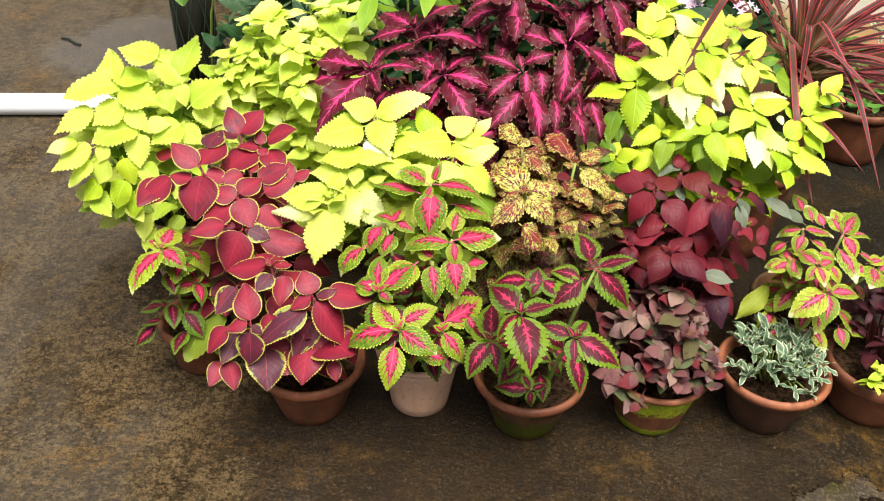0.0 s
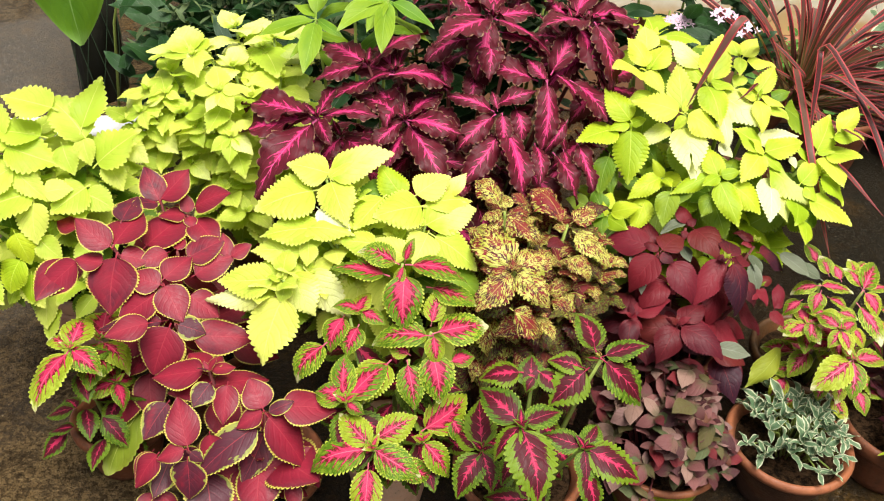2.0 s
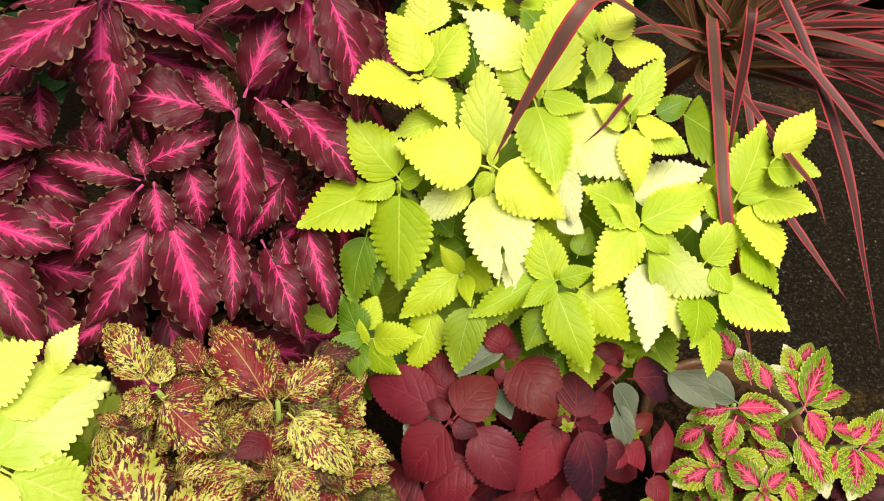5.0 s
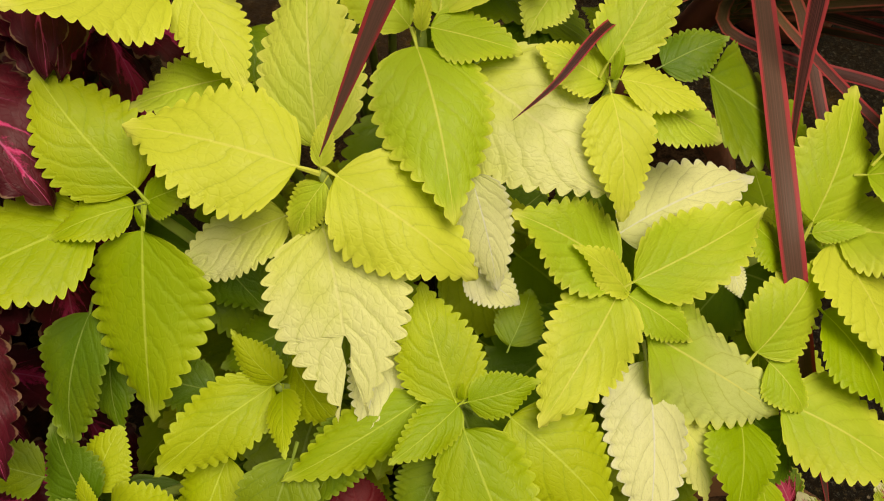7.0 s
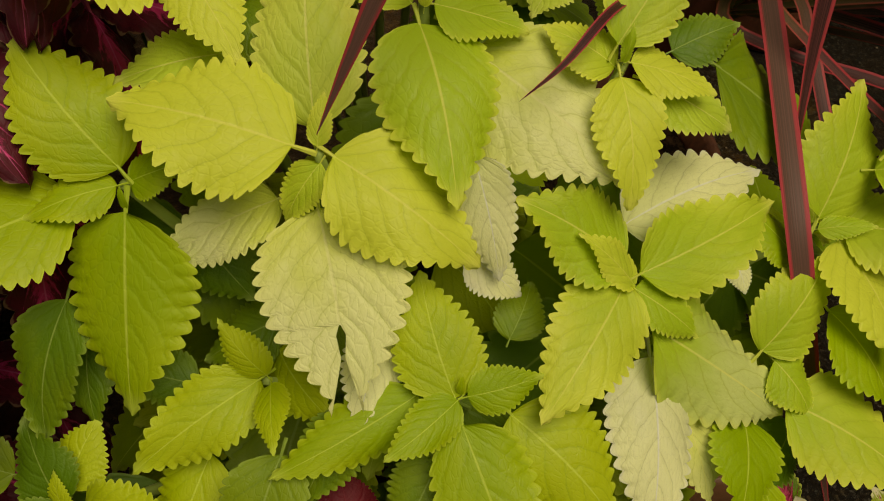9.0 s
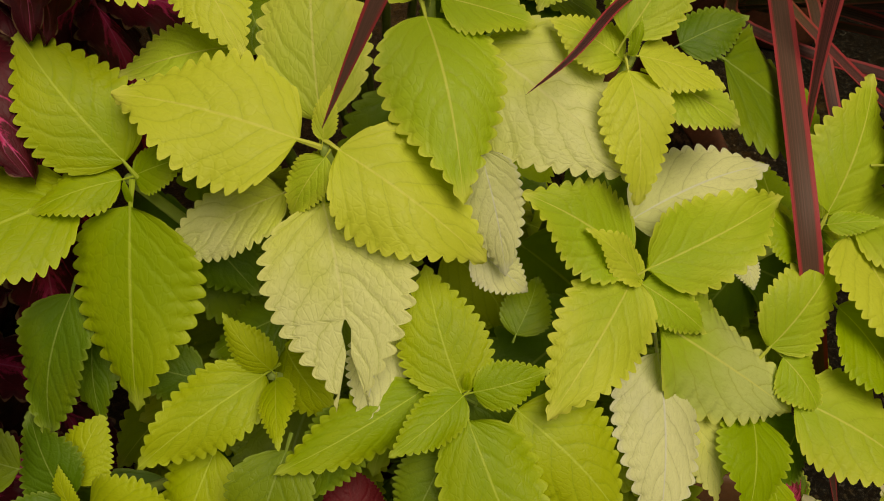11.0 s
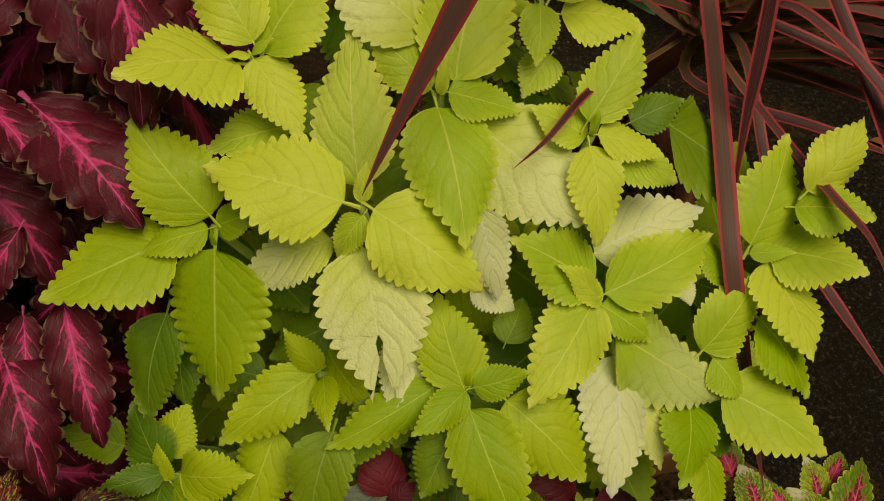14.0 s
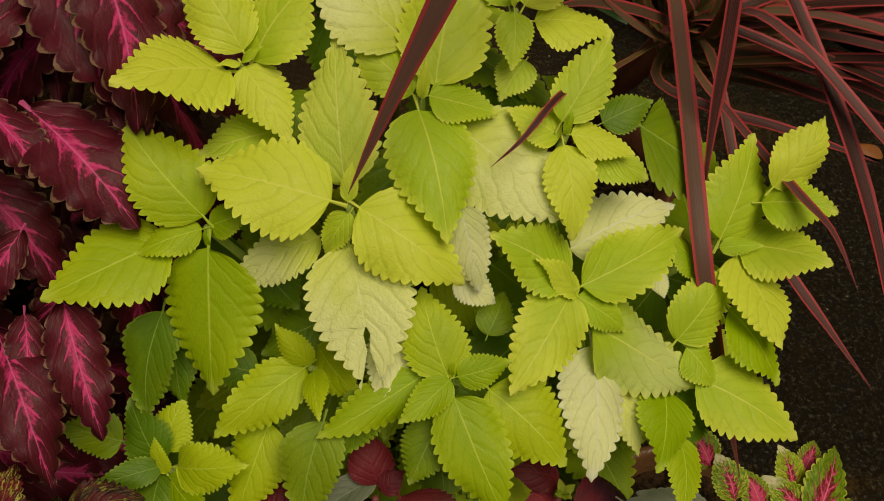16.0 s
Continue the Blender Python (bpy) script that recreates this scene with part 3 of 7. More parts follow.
def leaf_mesh(name, seed, width=0.62, teeth=13, depth=0.06, belly=0.36, tip=1.0, arch=0.08, fold=0.10, wave=0.02, curl=0.05, columns=4, fine=3, petiole=0.0, twist=0.0, notch=0.0, ruffle=0.0, droop=0.0):
    """A leaf blade one unit long from base (0,0,0) to tip (0,1,0), facing +z, with a scalloped margin.
    belly: where it is widest; arch: rise of the middle; fold: rise of the edges; curl: droop towards the tip's sides."""
    r = random.Random(seed)
    rows = teeth * fine
    bm = bmesh.new()
    uv = bm.loops.layers.uv.new("UVMap")
    phase, sway = r.uniform(0, 6.28), r.uniform(-1, 1) * 0.035
    jag = [r.uniform(0.75, 1.25) for _ in range(teeth + 2)]
    offset = max(1, round(0.2 * fine)) / fine
    grid = []
    for i in range(rows + 1):
        v = i / rows
        if v < belly:
            half = 0.5 * width * float(np.interp(v / belly, (0.0, 0.06, 0.2, 0.4, 0.65, 1.0), (0.05, 0.34, 0.62, 0.83, 0.96, 1.0)))
        else:
            t = (v - belly) / (1 - belly)
            half = 0.5 * width * float(np.interp(t, (0.0, 0.2, 0.4, 0.6, 0.75, 0.87, 0.94, 1.0), (1.0, 0.95, 0.80, 0.60 - 0.02 * tip, 0.42 - 0.035 * tip, 0.245 - 0.03 * tip, 0.14 - 0.012 * tip, 0.02)))
        gap = float(np.interp(v, (notch, notch + 0.05, notch + 0.16, 1.0), (0.004, 0.024, 0.010, 0.078))) if notch and v > notch else 0.0
        if gap and v > 0.72:
            half = max(half, gap + 0.16 * (1 - v) ** 0.8)
        row = []
        for j in range(-columns, columns + 1):
            s = j / columns
            cog = 0.0
            if abs(j) == columns and 0.03 < v < 0.97:
                f = (v * teeth + (offset if j > 0 else 0.0)) % 1.0
                cog = depth * (math.sin(math.pi * f ** 1.12) ** 0.85 - 0.6) * min(1.0, 0.35 + 2.2 * v, 0.25 + 3.4 * (1 - v)) * jag[int(v * teeth + (offset if j > 0 else 0.0))]
            x = s * half + (cog * 0.5 if s > 0 else -cog * 0.5)
            if gap and abs(j) <= columns:
                x = (gap + (j - 1) / (columns - 1) * (half - gap)) if j > 0 else -(gap + -j / columns * (half - gap))
                x += cog * 0.5 if x > 0 else -cog * 0.5
            x += sway * math.sin(math.pi * v)
            z = arch * 4 * v * (1 - v) + fold * abs(s) * half * 2 - curl * s * s * math.sin(math.pi * v) * half * 4
            z += wave * math.sin(9 * v + phase + (1.7 if s > 0 else 0)) * s * s
            z += ruffle * math.sin(math.pi * 2 * teeth * 0.5 * v + phase + (1.1 if s > 0 else 0)) * abs(s) ** 3
            z += twist * s * half * v - droop * max(0.0, v - 0.45) ** 2
            y = v + (cog * 0.10 if abs(j) == columns else 0.0)
            row.append((bm.verts.new((x, y, z)), (0.5 + 0.5 * s, v)))
        grid.append(row)
    for a, b in zip(grid, grid[1:]):
        for j in range(2 * columns):
            quad = (a[j], a[j + 1], b[j + 1], b[j])
            if notch and j == columns and a[j][1][1] >= notch:
                continue
            face = bm.faces.new([q[0] for q in quad])
            for loop, q in zip(face.loops, quad):
                loop[uv].uv = q[1]
    bmesh.ops.remove_doubles(bm, verts=bm.verts, dist=0.0008)
    if petiole:
        t = tube([(0, -petiole, -0.03), (0, -petiole * 0.4, -0.01), (0, 0.05, 0.005)], [0.016, 0.013, 0.008], 5)
        for face in t.faces:
            vs = [bm.verts.new(w.co) for w in face.verts]
            made = bm.faces.new(vs)
            for loop in made.loops:
                loop[uv].uv = (0.5, 0.02)
        t.free()
    return mesh_from(bm, name)


LEAVES = {}


def species(name, material, count=5, **shape):
    """Several leaf meshes of one kind."""
    made = []
    for k in range(count):
        r = random.Random(hash_of(name) + k)
        s = dict(shape)
        s["arch"] = s.get("arch", 0.08) * r.uniform(0.5, 1.5)
        s["wave"] = s.get("wave", 0.02) * r.uniform(0.6, 1.6)
        s["curl"] = s.get("curl", 0.03) * r.uniform(0.3, 1.5)
        s["twist"] = r.uniform(-0.25, 0.25)
        s["droop"] = s.get("droop", 0.0) * r.uniform(0.2, 1.3)
        me = leaf_mesh(name, hash_of(name) + k, **s)
        me.materials.append(material)
        made.append(me)
    LEAVES[name] = made


def hash_of(text):
    return sum((k + 1) * ord(ch) for k, ch in enumerate(text))


COLEUS = dict(width=0.70, teeth=14, depth=0.095, belly=0.33, tip=2.0, arch=0.085, fold=0.05, curl=0.075, wave=0.03, petiole=0.12, fine=5)
species("lime", LIME, 6, **COLEUS)
species("pale", PALE, 5, **COLEUS)
SOFT = dict(COLEUS, curl=0.03, fold=0.09, arch=0.06, teeth=11, fine=4, depth=0.10)
species("softlime", SOFTLIME, 6, **SOFT)
species("softtipped", TIPPED, 4, **SOFT)
species("white", WHITE, 4, **COLEUS)
species("tipped", TIPPED, 4, **COLEUS)
species("fresh", FRESH, 6, **COLEUS)
species("milky", MILKY, 5, **COLEUS)
species("greenlime", SHADELIME, 4, **COLEUS)
species("purple", PURPLE, 7, width=0.46, teeth=11, depth=0.09, belly=0.45, tip=1.3, arch=0.12, fold=0.09, curl=0.07, wave=0.07, petiole=0.08, fine=5, ruffle=0.022)
species("red", RED, 6, width=0.72, teeth=18, depth=0.06, belly=0.38, tip=0.9, fine=4, arch=0.05, fold=0.04, curl=0.042, petiole=0.1)
species("pink", PINK, 8, width=0.66, teeth=14, depth=0.095, belly=0.40, tip=1.1, fine=4, ruffle=0.008, arch=0.09, fold=0.04, curl=0.0504, petiole=0.12, droop=0.5)
species("pinksmall", PINKSMALL, 8, width=0.66, teeth=11, depth=0.085, belly=0.42, tip=0.6, fine=4, ruffle=0.008, arch=0.09, fold=0.06, curl=0.06, petiole=0.14, droop=0.5)
species("blush", WINE, 3, width=0.64, teeth=12, depth=0.06, belly=0.40, arch=0.1, curl=0.06, petiole=0.1)
species("gold", GOLD, 8, width=0.64, teeth=12, depth=0.11, belly=0.40, tip=0.9, arch=0.12, fold=0.0, curl=0.07, wave=0.06, petiole=0.1, fine=4, ruffle=0.02, droop=0.5)
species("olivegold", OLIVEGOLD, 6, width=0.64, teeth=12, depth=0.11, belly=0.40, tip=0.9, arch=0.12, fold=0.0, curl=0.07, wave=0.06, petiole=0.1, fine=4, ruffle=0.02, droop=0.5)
species("wine", WINE, 8, width=0.64, teeth=18, depth=0.045, belly=0.37, tip=2.0, arch=0.10, fold=0.07, curl=0.09, fine=4, petiole=0.1, droop=0.5)
species("dusk", DUSK, 6, width=0.66, teeth=12, depth=0.11, belly=0.38, tip=1.0, arch=0.08, fold=0.03, curl=0.0504, petiole=0.12, fine=4, droop=0.5)
species("dusty", DUSTY, 6, width=0.66, teeth=7, depth=0.02, belly=0.44, tip=1.4, arch=0.10, fold=0.05, curl=0.06, columns=3, fine=2)
species("silver", SILVER, 6, width=0.36, teeth=9, depth=0.03, belly=0.58, arch=0.08, fold=0.12, wave=0.05, curl=0, columns=2, fine=1)
species("plum", PLUM, 4, width=0.55, teeth=8, depth=0.01, belly=0.42, columns=2, fine=1)
species("lance", BRIGHT, 4, width=0.34, teeth=12, depth=0.0, belly=0.45, arch=0.05, fold=0.10, curl=0, columns=2, fine=1, petiole=0.06)
species("sprout", LIME, 3, width=0.6, teeth=8, depth=0.0, belly=0.5, arch=0.05, fold=0.10, curl=0, columns=2, fine=1)
species("green", GREEN, 4, width=0.42, teeth=12, depth=0.0, belly=0.42, arch=0.06, fold=0.12, columns=2, fine=1)
species("deep", DEEP, 4, width=0.40, teeth=12, depth=0.0, belly=0.42, arch=0.06, fold=0.12, columns=2, fine=1)

species("torn", PALE, 1, width=0.74, teeth=14, depth=0.095, belly=0.36, fine=6, arch=0.06, fold=0.03, curl=0.0336, petiole=0.12, notch=0.57)
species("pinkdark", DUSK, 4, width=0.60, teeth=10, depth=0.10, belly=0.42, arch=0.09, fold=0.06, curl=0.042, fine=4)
species("yellow", YELLOW, 3, width=0.62, teeth=11, depth=0.05, belly=0.45, arch=0.10, fold=0.02, curl=0.0588, wave=0.06, petiole=0.1)
species("greyback", GREYBACK, 3, width=0.60, teeth=12, depth=0.03, belly=0.42, arch=0.08, petiole=0.1)
species("heart", HEART, 1, width=0.74, teeth=14, depth=0.0, belly=0.34, arch=0.05, fold=0.10, columns=4, fine=1, petiole=0.2)
species("deepheart", DEEP, 3, width=0.66, teeth=12, depth=0.0, belly=0.34, arch=0.06, fold=0.10, columns=2, fine=1, petiole=0.2)
species("fine", FINE, 4, width=0.20, teeth=6, depth=0.0, belly=0.45, arch=0.08, fold=0.10, columns=1, fine=1)


def leaf(plant, kind, base, tip, wide=1.0, roll=0.0, lift=None, which=None):
    """One leaf of a plant from base to tip (world metres)."""
    meshes = LEAVES[kind]
    me = meshes[rng.randrange(len(meshes)) if which is None else which % len(meshes)]
    base, tip = Vector(base), Vector(tip)
    y = tip - base
    length = y.length
    y /= length
    z = (lift or Vector((0, -0.18, 1))) - y * y.dot(lift or Vector((0, -0.18, 1)))
    if z.length < 0.05:
        z = Vector((0, -1, 0.2)) - y * y.dot(Vector((0, -1, 0.2)))
    z.normalize()
    x = y.cross(z)
    m = Matrix((x, y, z)).transposed() @ Matrix.Rotation(radians(roll), 3, "Y")
    ob = new("leaf", me)
    ob.parent = plant
    ob.matrix_basis = Matrix.Translation(base - plant.location) @ m.to_4x4() @ Matrix.Diagonal((length * wide, length, length, 1))
    return ob


def polar(base, azimuth, rise, length):
    a, e = radians(azimuth), radians(rise)
    return Vector(base) + length * Vector((math.cos(a) * math.cos(e), math.sin(a) * math.cos(e), math.sin(e)))


def shoot(plant, kind, foot, hub, size, yaw=None, pairs=2, nodes=3, young=2, under=None, gap=0.035, rise=5.0, stem=STEM, grow=1.0):
    """A coleus shoot: a stem from foot to hub, crossed pairs of leaves at the top and down the stem."""
    foot, hub = Vector(foot), Vector(hub)
    yaw = rng.uniform(0, 180) if yaw is None else yaw
    mid = foot.lerp(hub, 0.55) + Vector((rng.uniform(-.01, .01), rng.uniform(-.01, .01), 0.02))
    part("stem", tube([foot - plant.location, mid - plant.location, hub - plant.location], [0.0045, 0.0038, 0.002], 6), stem, plant)
    down = (mid - hub).normalized()
    for k in range(young):
        for half in (0, 180):
            a = yaw + 90 * (pairs + k) + half + rng.uniform(-12, 12)
            s = size * (0.42 - 0.17 * k) * rng.uniform(0.85, 1.15)
            leaf(plant, kind, hub, polar(hub, a, 35 + 18 * k, s), rng.uniform(0.75, 0.95))
    for k in range(pairs + nodes):
        at = hub + down * (0.006 + gap * max(0, k - 0.3) * rng.uniform(0.85, 1.15))
        s = size * min(1.12, 0.80 + 0.14 * k) * (1.0 if k < pairs else grow)
        for half in (0, 180):
            a = yaw + 90 * (pairs - 1 - k) + half + rng.uniform(-14, 14)
            e = rise - 8 * k + rng.uniform(-10, 10)
            base = polar(at, a, 20, s * 0.12)
            leaf(plant, (under or kind) if k >= pairs else kind, base, polar(base, a, e, s * rng.uniform(0.88, 1.08)), rng.uniform(0.9, 1.1), rng.uniform(-14, 14))


def clay_pot(label, place, rim_r, base_r, height, material, rim_h=0.022, rim_material=None):
    pot = thing("plant_pot", label, "plant pot", place, "clay plant pots")
    w = 0.009
    r0 = rim_r - 0.010
    n = 6
    wall = [(base_r - 0.006, 0.0), (base_r, 0.005)]
    wall += [(base_r + (r0 - base_r) * k / n, 0.005 + (height - rim_h - 0.005) * k / n) for k in range(1, n + 1)]
    rim = [(rim_r - 0.003, height - rim_h), (rim_r, height - rim_h + 0.005), (rim_r + 0.001, height - 0.006), (rim_r - 0.003, height), (rim_r - w + 0.001, height), (rim_r - w - 0.003, height - 0.005)]
    inner = [(r0 - w, height - rim_h), (r0 - w - 0.002, height - 0.028)]
    body = part("body", lathe(wall, 48, 0.004), material, pot)
    part("rim", lathe(rim + inner, 48, 0.004, True), rim_material or material, body, "thick rounded terracotta rim")
    if pot:
        bm = bmesh.new()
        r = random.Random(hash_of(label))
        rings = [[bm.verts.new((0, 0, height - 0.018))]]
        for k in range(1, 6):
            rr = (r0 - w) * k / 5
            rings.append([bm.verts.new((rr * math.cos(2 * math.pi * j / 24), rr * math.sin(2 * math.pi * j / 24), height - 0.022 + r.uniform(-.004, .005))) for j in range(24)])
        for j in range(24):
            bm.faces.new((rings[0][0], rings[1][j], rings[1][(j + 1) % 24]))
        for a, b in zip(rings[1:], rings[2:]):
            for j in range(24):
                bm.faces.new((a[j], b[j], b[(j + 1) % 24], a[(j + 1) % 24]))
        part("soil", bm, SOIL, pot, "dark damp potting soil")
    return pot


# ---- ground ----
def build_ground():
    bm = bmesh.new()
    steps, span = 40, 40.0
    verts = {}
    for i in range(steps + 1):
        for j in range(steps + 1):
            fx, fy = 2 * i / steps - 1, 2 * j / steps - 1
            x, y = span * abs(fx) ** 3 * (1 if fx > 0 else -1), 1.5 + span * abs(fy) ** 3 * (1 if fy > 0 else -1)
            verts[i, j] = bm.verts.new((x, y, 0.0))
    for i in range(steps):
        for j in range(steps):
            bm.faces.new((verts[i, j], verts[i + 1, j], verts[i + 1, j + 1], verts[i, j + 1]))
    ground = new("ground", mesh_from(bm, "ground"))
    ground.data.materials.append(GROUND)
    tagged(ground, "wet brown stained concrete yard with puddles and painted shade", "ground", kind="structure")


build_ground()

# ---- the potted garden ----
def put_under(plant, center, foot, size, under, stem=STEM):
    """Notes on a plant for its shoots: the middle of its dome, where its stems rise, leaf size."""
    PLANT[plant.name] = (Vector(center), Vector(foot), size, under, stem)
    return plant


PLANT = {}


def rosette(plant, kind, hub, leaves, sway=16, young=True):
    """A shoot: stem, the open leaves (azimuth, rise, length, width, kind, offset of the blade's base), a young tip,
    leaves of the plant's under kind below.
    """
    center, foot, size, under, stem = PLANT[plant.name]
    hub = Vector(hub)
    n = ((hub - center).normalized() + Vector((0, -0.15 if young else -0.4, 0.9))).normalized()
    start = foot + Vector((hub.x - foot.x, hub.y - foot.y, 0)) * 0.35
    mid = start.lerp(hub, 0.6) + Vector((0, 0, 0.015))
    o = plant.location
    part("stem", tube([start - o, mid - o, hub - o], [0.0045, 0.0036, 0.0022], 6), stem, plant)
    small = 0
    for azimuth, rise, length, wide, which, *off in leaves:
        base = hub + Vector(off[0]) if off else polar(hub, azimuth, rise, 0.09 * length)
        small += length < 0.5 * size
        leaf(plant, which, base, polar(hub if not off else base, azimuth, rise, length), wide, rng.uniform(-sway, sway), n)
    if young and small < 2 and len(leaves) > 2 and kind != "lance":
        turn = rng.uniform(0, 180)
        for k in range(4):
            a = turn + 90 * k
            leaf(plant, kind, hub, polar(hub, a, 40, size * (0.30 if k % 2 else 0.2)), 0.8, 0, n)
    down = (mid - hub).normalized()
    turn = rng.uniform(0, 180)
    # Lower leaves; the greenlime kind is coloured dark to stand in for shade.
    for k in range((4 if young else 2) if under else 0):
        at = hub + down * ((0.032 if young else 0.06) + 0.03 * (k // 2))
        a = turn + 90 * (k // 2) + 180 * (k % 2) + rng.uniform(-15, 15)
        leaf(plant, under, at, polar(at, a, rng.uniform(-28, -8) - (0 if young else 22), size * rng.uniform(0.8, 1.05)), 1.0, rng.uniform(-15, 15), n)


def coleus(label, center, foot, size, under, stem=STEM, group="potted coleus plants"):
    plant = thing("coleus_plant", label, "plant", foot, group)
    return put_under(plant, center, foot, size, under, stem)


clay_pot("wet brown terracotta pot under a crimson coleus", (-0.10, 1.257, 0), 0.104, 0.062, 0.128, CLAY, 0.020, RIMCLAY)
clay_pot("pale dry clay pot with dirty flecks", (0.103, 1.302, 0), 0.085, 0.056, 0.142, PALECLAY, 0.012)
clay_pot("terracotta pot with a mossy green lower wall", (0.310, 1.275, 0), 0.105, 0.060, 0.126, LIGHTMOSS, 0.018, RIMCLAY)
clay_pot("terracotta pot coated with bright yellow-green moss", (0.548, 1.322, 0), 0.098, 0.063, 0.128, MOSSCLAY, 0.012, RIMCLAY)
clay_pot("dark wet terracotta pot with a thick orange rim", (0.768, 1.352, 0), 0.105, 0.060, 0.128, DARKCLAY, 0.018, RIMCLAY)
clay_pot("worn orange terracotta pot on the wet floor", (0.985, 1.412, 0), 0.104, 0.072, 0.120, CLAY, 0.030)
clay_pot("terracotta pot holding a pink and green coleus", (0.862, 1.560, 0), 0.105, 0.066, 0.135, LIGHTMOSS)
clay_pot("large dusty clay pot under a lime coleus", (-0.45, 1.640, 0), 0.125, 0.085, 0.20, DUSTCLAY, 0.03)
clay_pot("terracotta pot behind the front row", (-0.24, 1.500, 0), 0.105, 0.070, 0.17, CLAY)
clay_pot("small terracotta pot beside the large clay pot", (-0.345, 1.355, 0), 0.080, 0.055, 0.11, CLAY)
clay_pot("terracotta pot hidden under a lime coleus", (0.075, 1.520, 0), 0.100, 0.066, 0.20, CLAY)
clay_pot("terracotta pot hidden under a gold coleus", (0.315, 1.500, 0), 0.100, 0.066, 0.18, CLAY)
clay_pot("terracotta pot hidden under a wine red coleus", (0.580, 1.540, 0), 0.100, 0.066, 0.17, CLAY)
clay_pot("large terracotta pot under a lime coleus", (0.640, 1.775, 0), 0.125, 0.080, 0.24, CLAY)
clay_pot("large terracotta pot under a magenta coleus", (0.200, 1.790, 0), 0.130, 0.085, 0.24, CLAY)
clay_pot("terracotta pot at the back of the group", (-0.155, 1.800, 0), 0.115, 0.075, 0.22, CLAY)

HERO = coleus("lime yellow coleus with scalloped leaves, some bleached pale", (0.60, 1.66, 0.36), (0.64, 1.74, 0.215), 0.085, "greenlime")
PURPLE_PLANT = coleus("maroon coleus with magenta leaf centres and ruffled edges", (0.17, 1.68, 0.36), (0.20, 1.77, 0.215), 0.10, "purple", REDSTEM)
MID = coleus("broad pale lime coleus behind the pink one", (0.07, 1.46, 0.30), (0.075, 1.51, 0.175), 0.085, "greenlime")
CRIMSON = coleus("crimson coleus with thin yellow leaf edges", (-0.24, 1.42, 0.22), (-0.24, 1.49, 0.145), 0.08, "red", REDSTEM)
CRIMSON_LOW = coleus("low crimson coleus with yellow-green scalloped edges", (-0.10, 1.20, 0.16), (-0.10, 1.25, 0.105), 0.075, "red", REDSTEM)
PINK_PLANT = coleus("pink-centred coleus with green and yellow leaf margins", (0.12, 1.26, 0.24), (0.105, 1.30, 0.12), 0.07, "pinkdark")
DUSK_PLANT = coleus("dark maroon coleus with bright green rims and pink veins", (0.31, 1.24, 0.18), (0.31, 1.27, 0.105), 0.07, None)
GOLD_PLANT = coleus("gold coleus speckled and streaked with dark red", (0.30, 1.42, 0.28), (0.315, 1.49, 0.155), 0.075, "olivegold")
WINE_PLANT = coleus("dark wine red coleus with smooth rounded leaves", (0.57, 1.46, 0.26), (0.58, 1.53, 0.145), 0.075, "wine", REDSTEM)
PINK_RIGHT = coleus("bushy small-leaved coleus, pink with green margins", (0.83, 1.45, 0.20), (0.86, 1.55, 0.11), 0.045, "pinksmall")
LEFT = coleus("dense lime yellow coleus in a dusty clay pot", (-0.42, 1.58, 0.28), (-0.45, 1.63, 0.175), 0.07, "greenlime")
BACK = coleus("small-leaved lime yellow coleus at the back", (-0.16, 1.76, 0.36), (-0.155, 1.79, 0.195), 0.06, "softlime")
LEFT_PINK = coleus("small pink and green coleus by the crimson one", (-0.36, 1.30, 0.18), (-0.345, 1.355, 0.085), 0.06, "pinkdark")
SPRIG = put_under(thing("shrub", "light green shrub with lance-shaped leaves", "plant", (0.02, 1.95, 0.0)), (0.0, 1.80, 0.5), (0.02, 1.95, 0.0), 0.08, "lance")

rosette(HERO, "lime", (0.537, 1.599, 0.590), [(162, 1, 0.075, 1.06, "lime", (-0.009, 0.001, 0.002)), (-29, -25, 0.071, 0.98, "lime", (0.006, -0.003, 0.001)), (-81, -33, 0.080, 0.98, "torn", (-0.000, -0.013, -0.018)), (-168, -32, 0.058, 0.83, "pale", (-0.016, 0.001, -0.028)), (80, 42, 0.021, 0.67, "lime", (-0.000, -0.000, 0.003)), (-144, -54, 0.029, 0.89, "lime", (0.001, -0.004, -0.002)), (92, 30, 0.084, 0.75, "milky", (-0.001, 0.013, 0.001)), (-67, -53, 0.053, 0.71, "white", (0.060, -0.002, 0.000)), (-106, -19, 0.045, 0.82, "white", (0.026, -0.037, -0.065)), (-23, -33, 0.031, 1.02, "white", (0.060, -0.018, -0.041))], 5, False)
rosette(HERO, "lime", (0.579, 1.652, 0.621), [(-80, -25, 0.077, 0.91, "lime", (-0.002, -0.009, -0.004)), (73, 29, 0.092, 0.81, "lime", (0.008, 0.005, 0.001)), (-11, -10, 0.040, 1.06, "lime", (0.004, -0.002, 0.000)), (144, 21, 0.046, 0.93, "lime", (-0.004, 0.006, -0.006)), (80, 66, 0.023, 0.45, "lime", (-0.000, -0.004, 0.000)), (152, 24, 0.075, 1.04, "pale", (-0.006, 0.032, 0.009)), (-36, -19, 0.084, 1.05, "pale", (0.021, -0.011, -0.016)), (118, 11, 0.049, 1.22, "greenlime", (0.017, 0.055, 0.004))], 5, False)
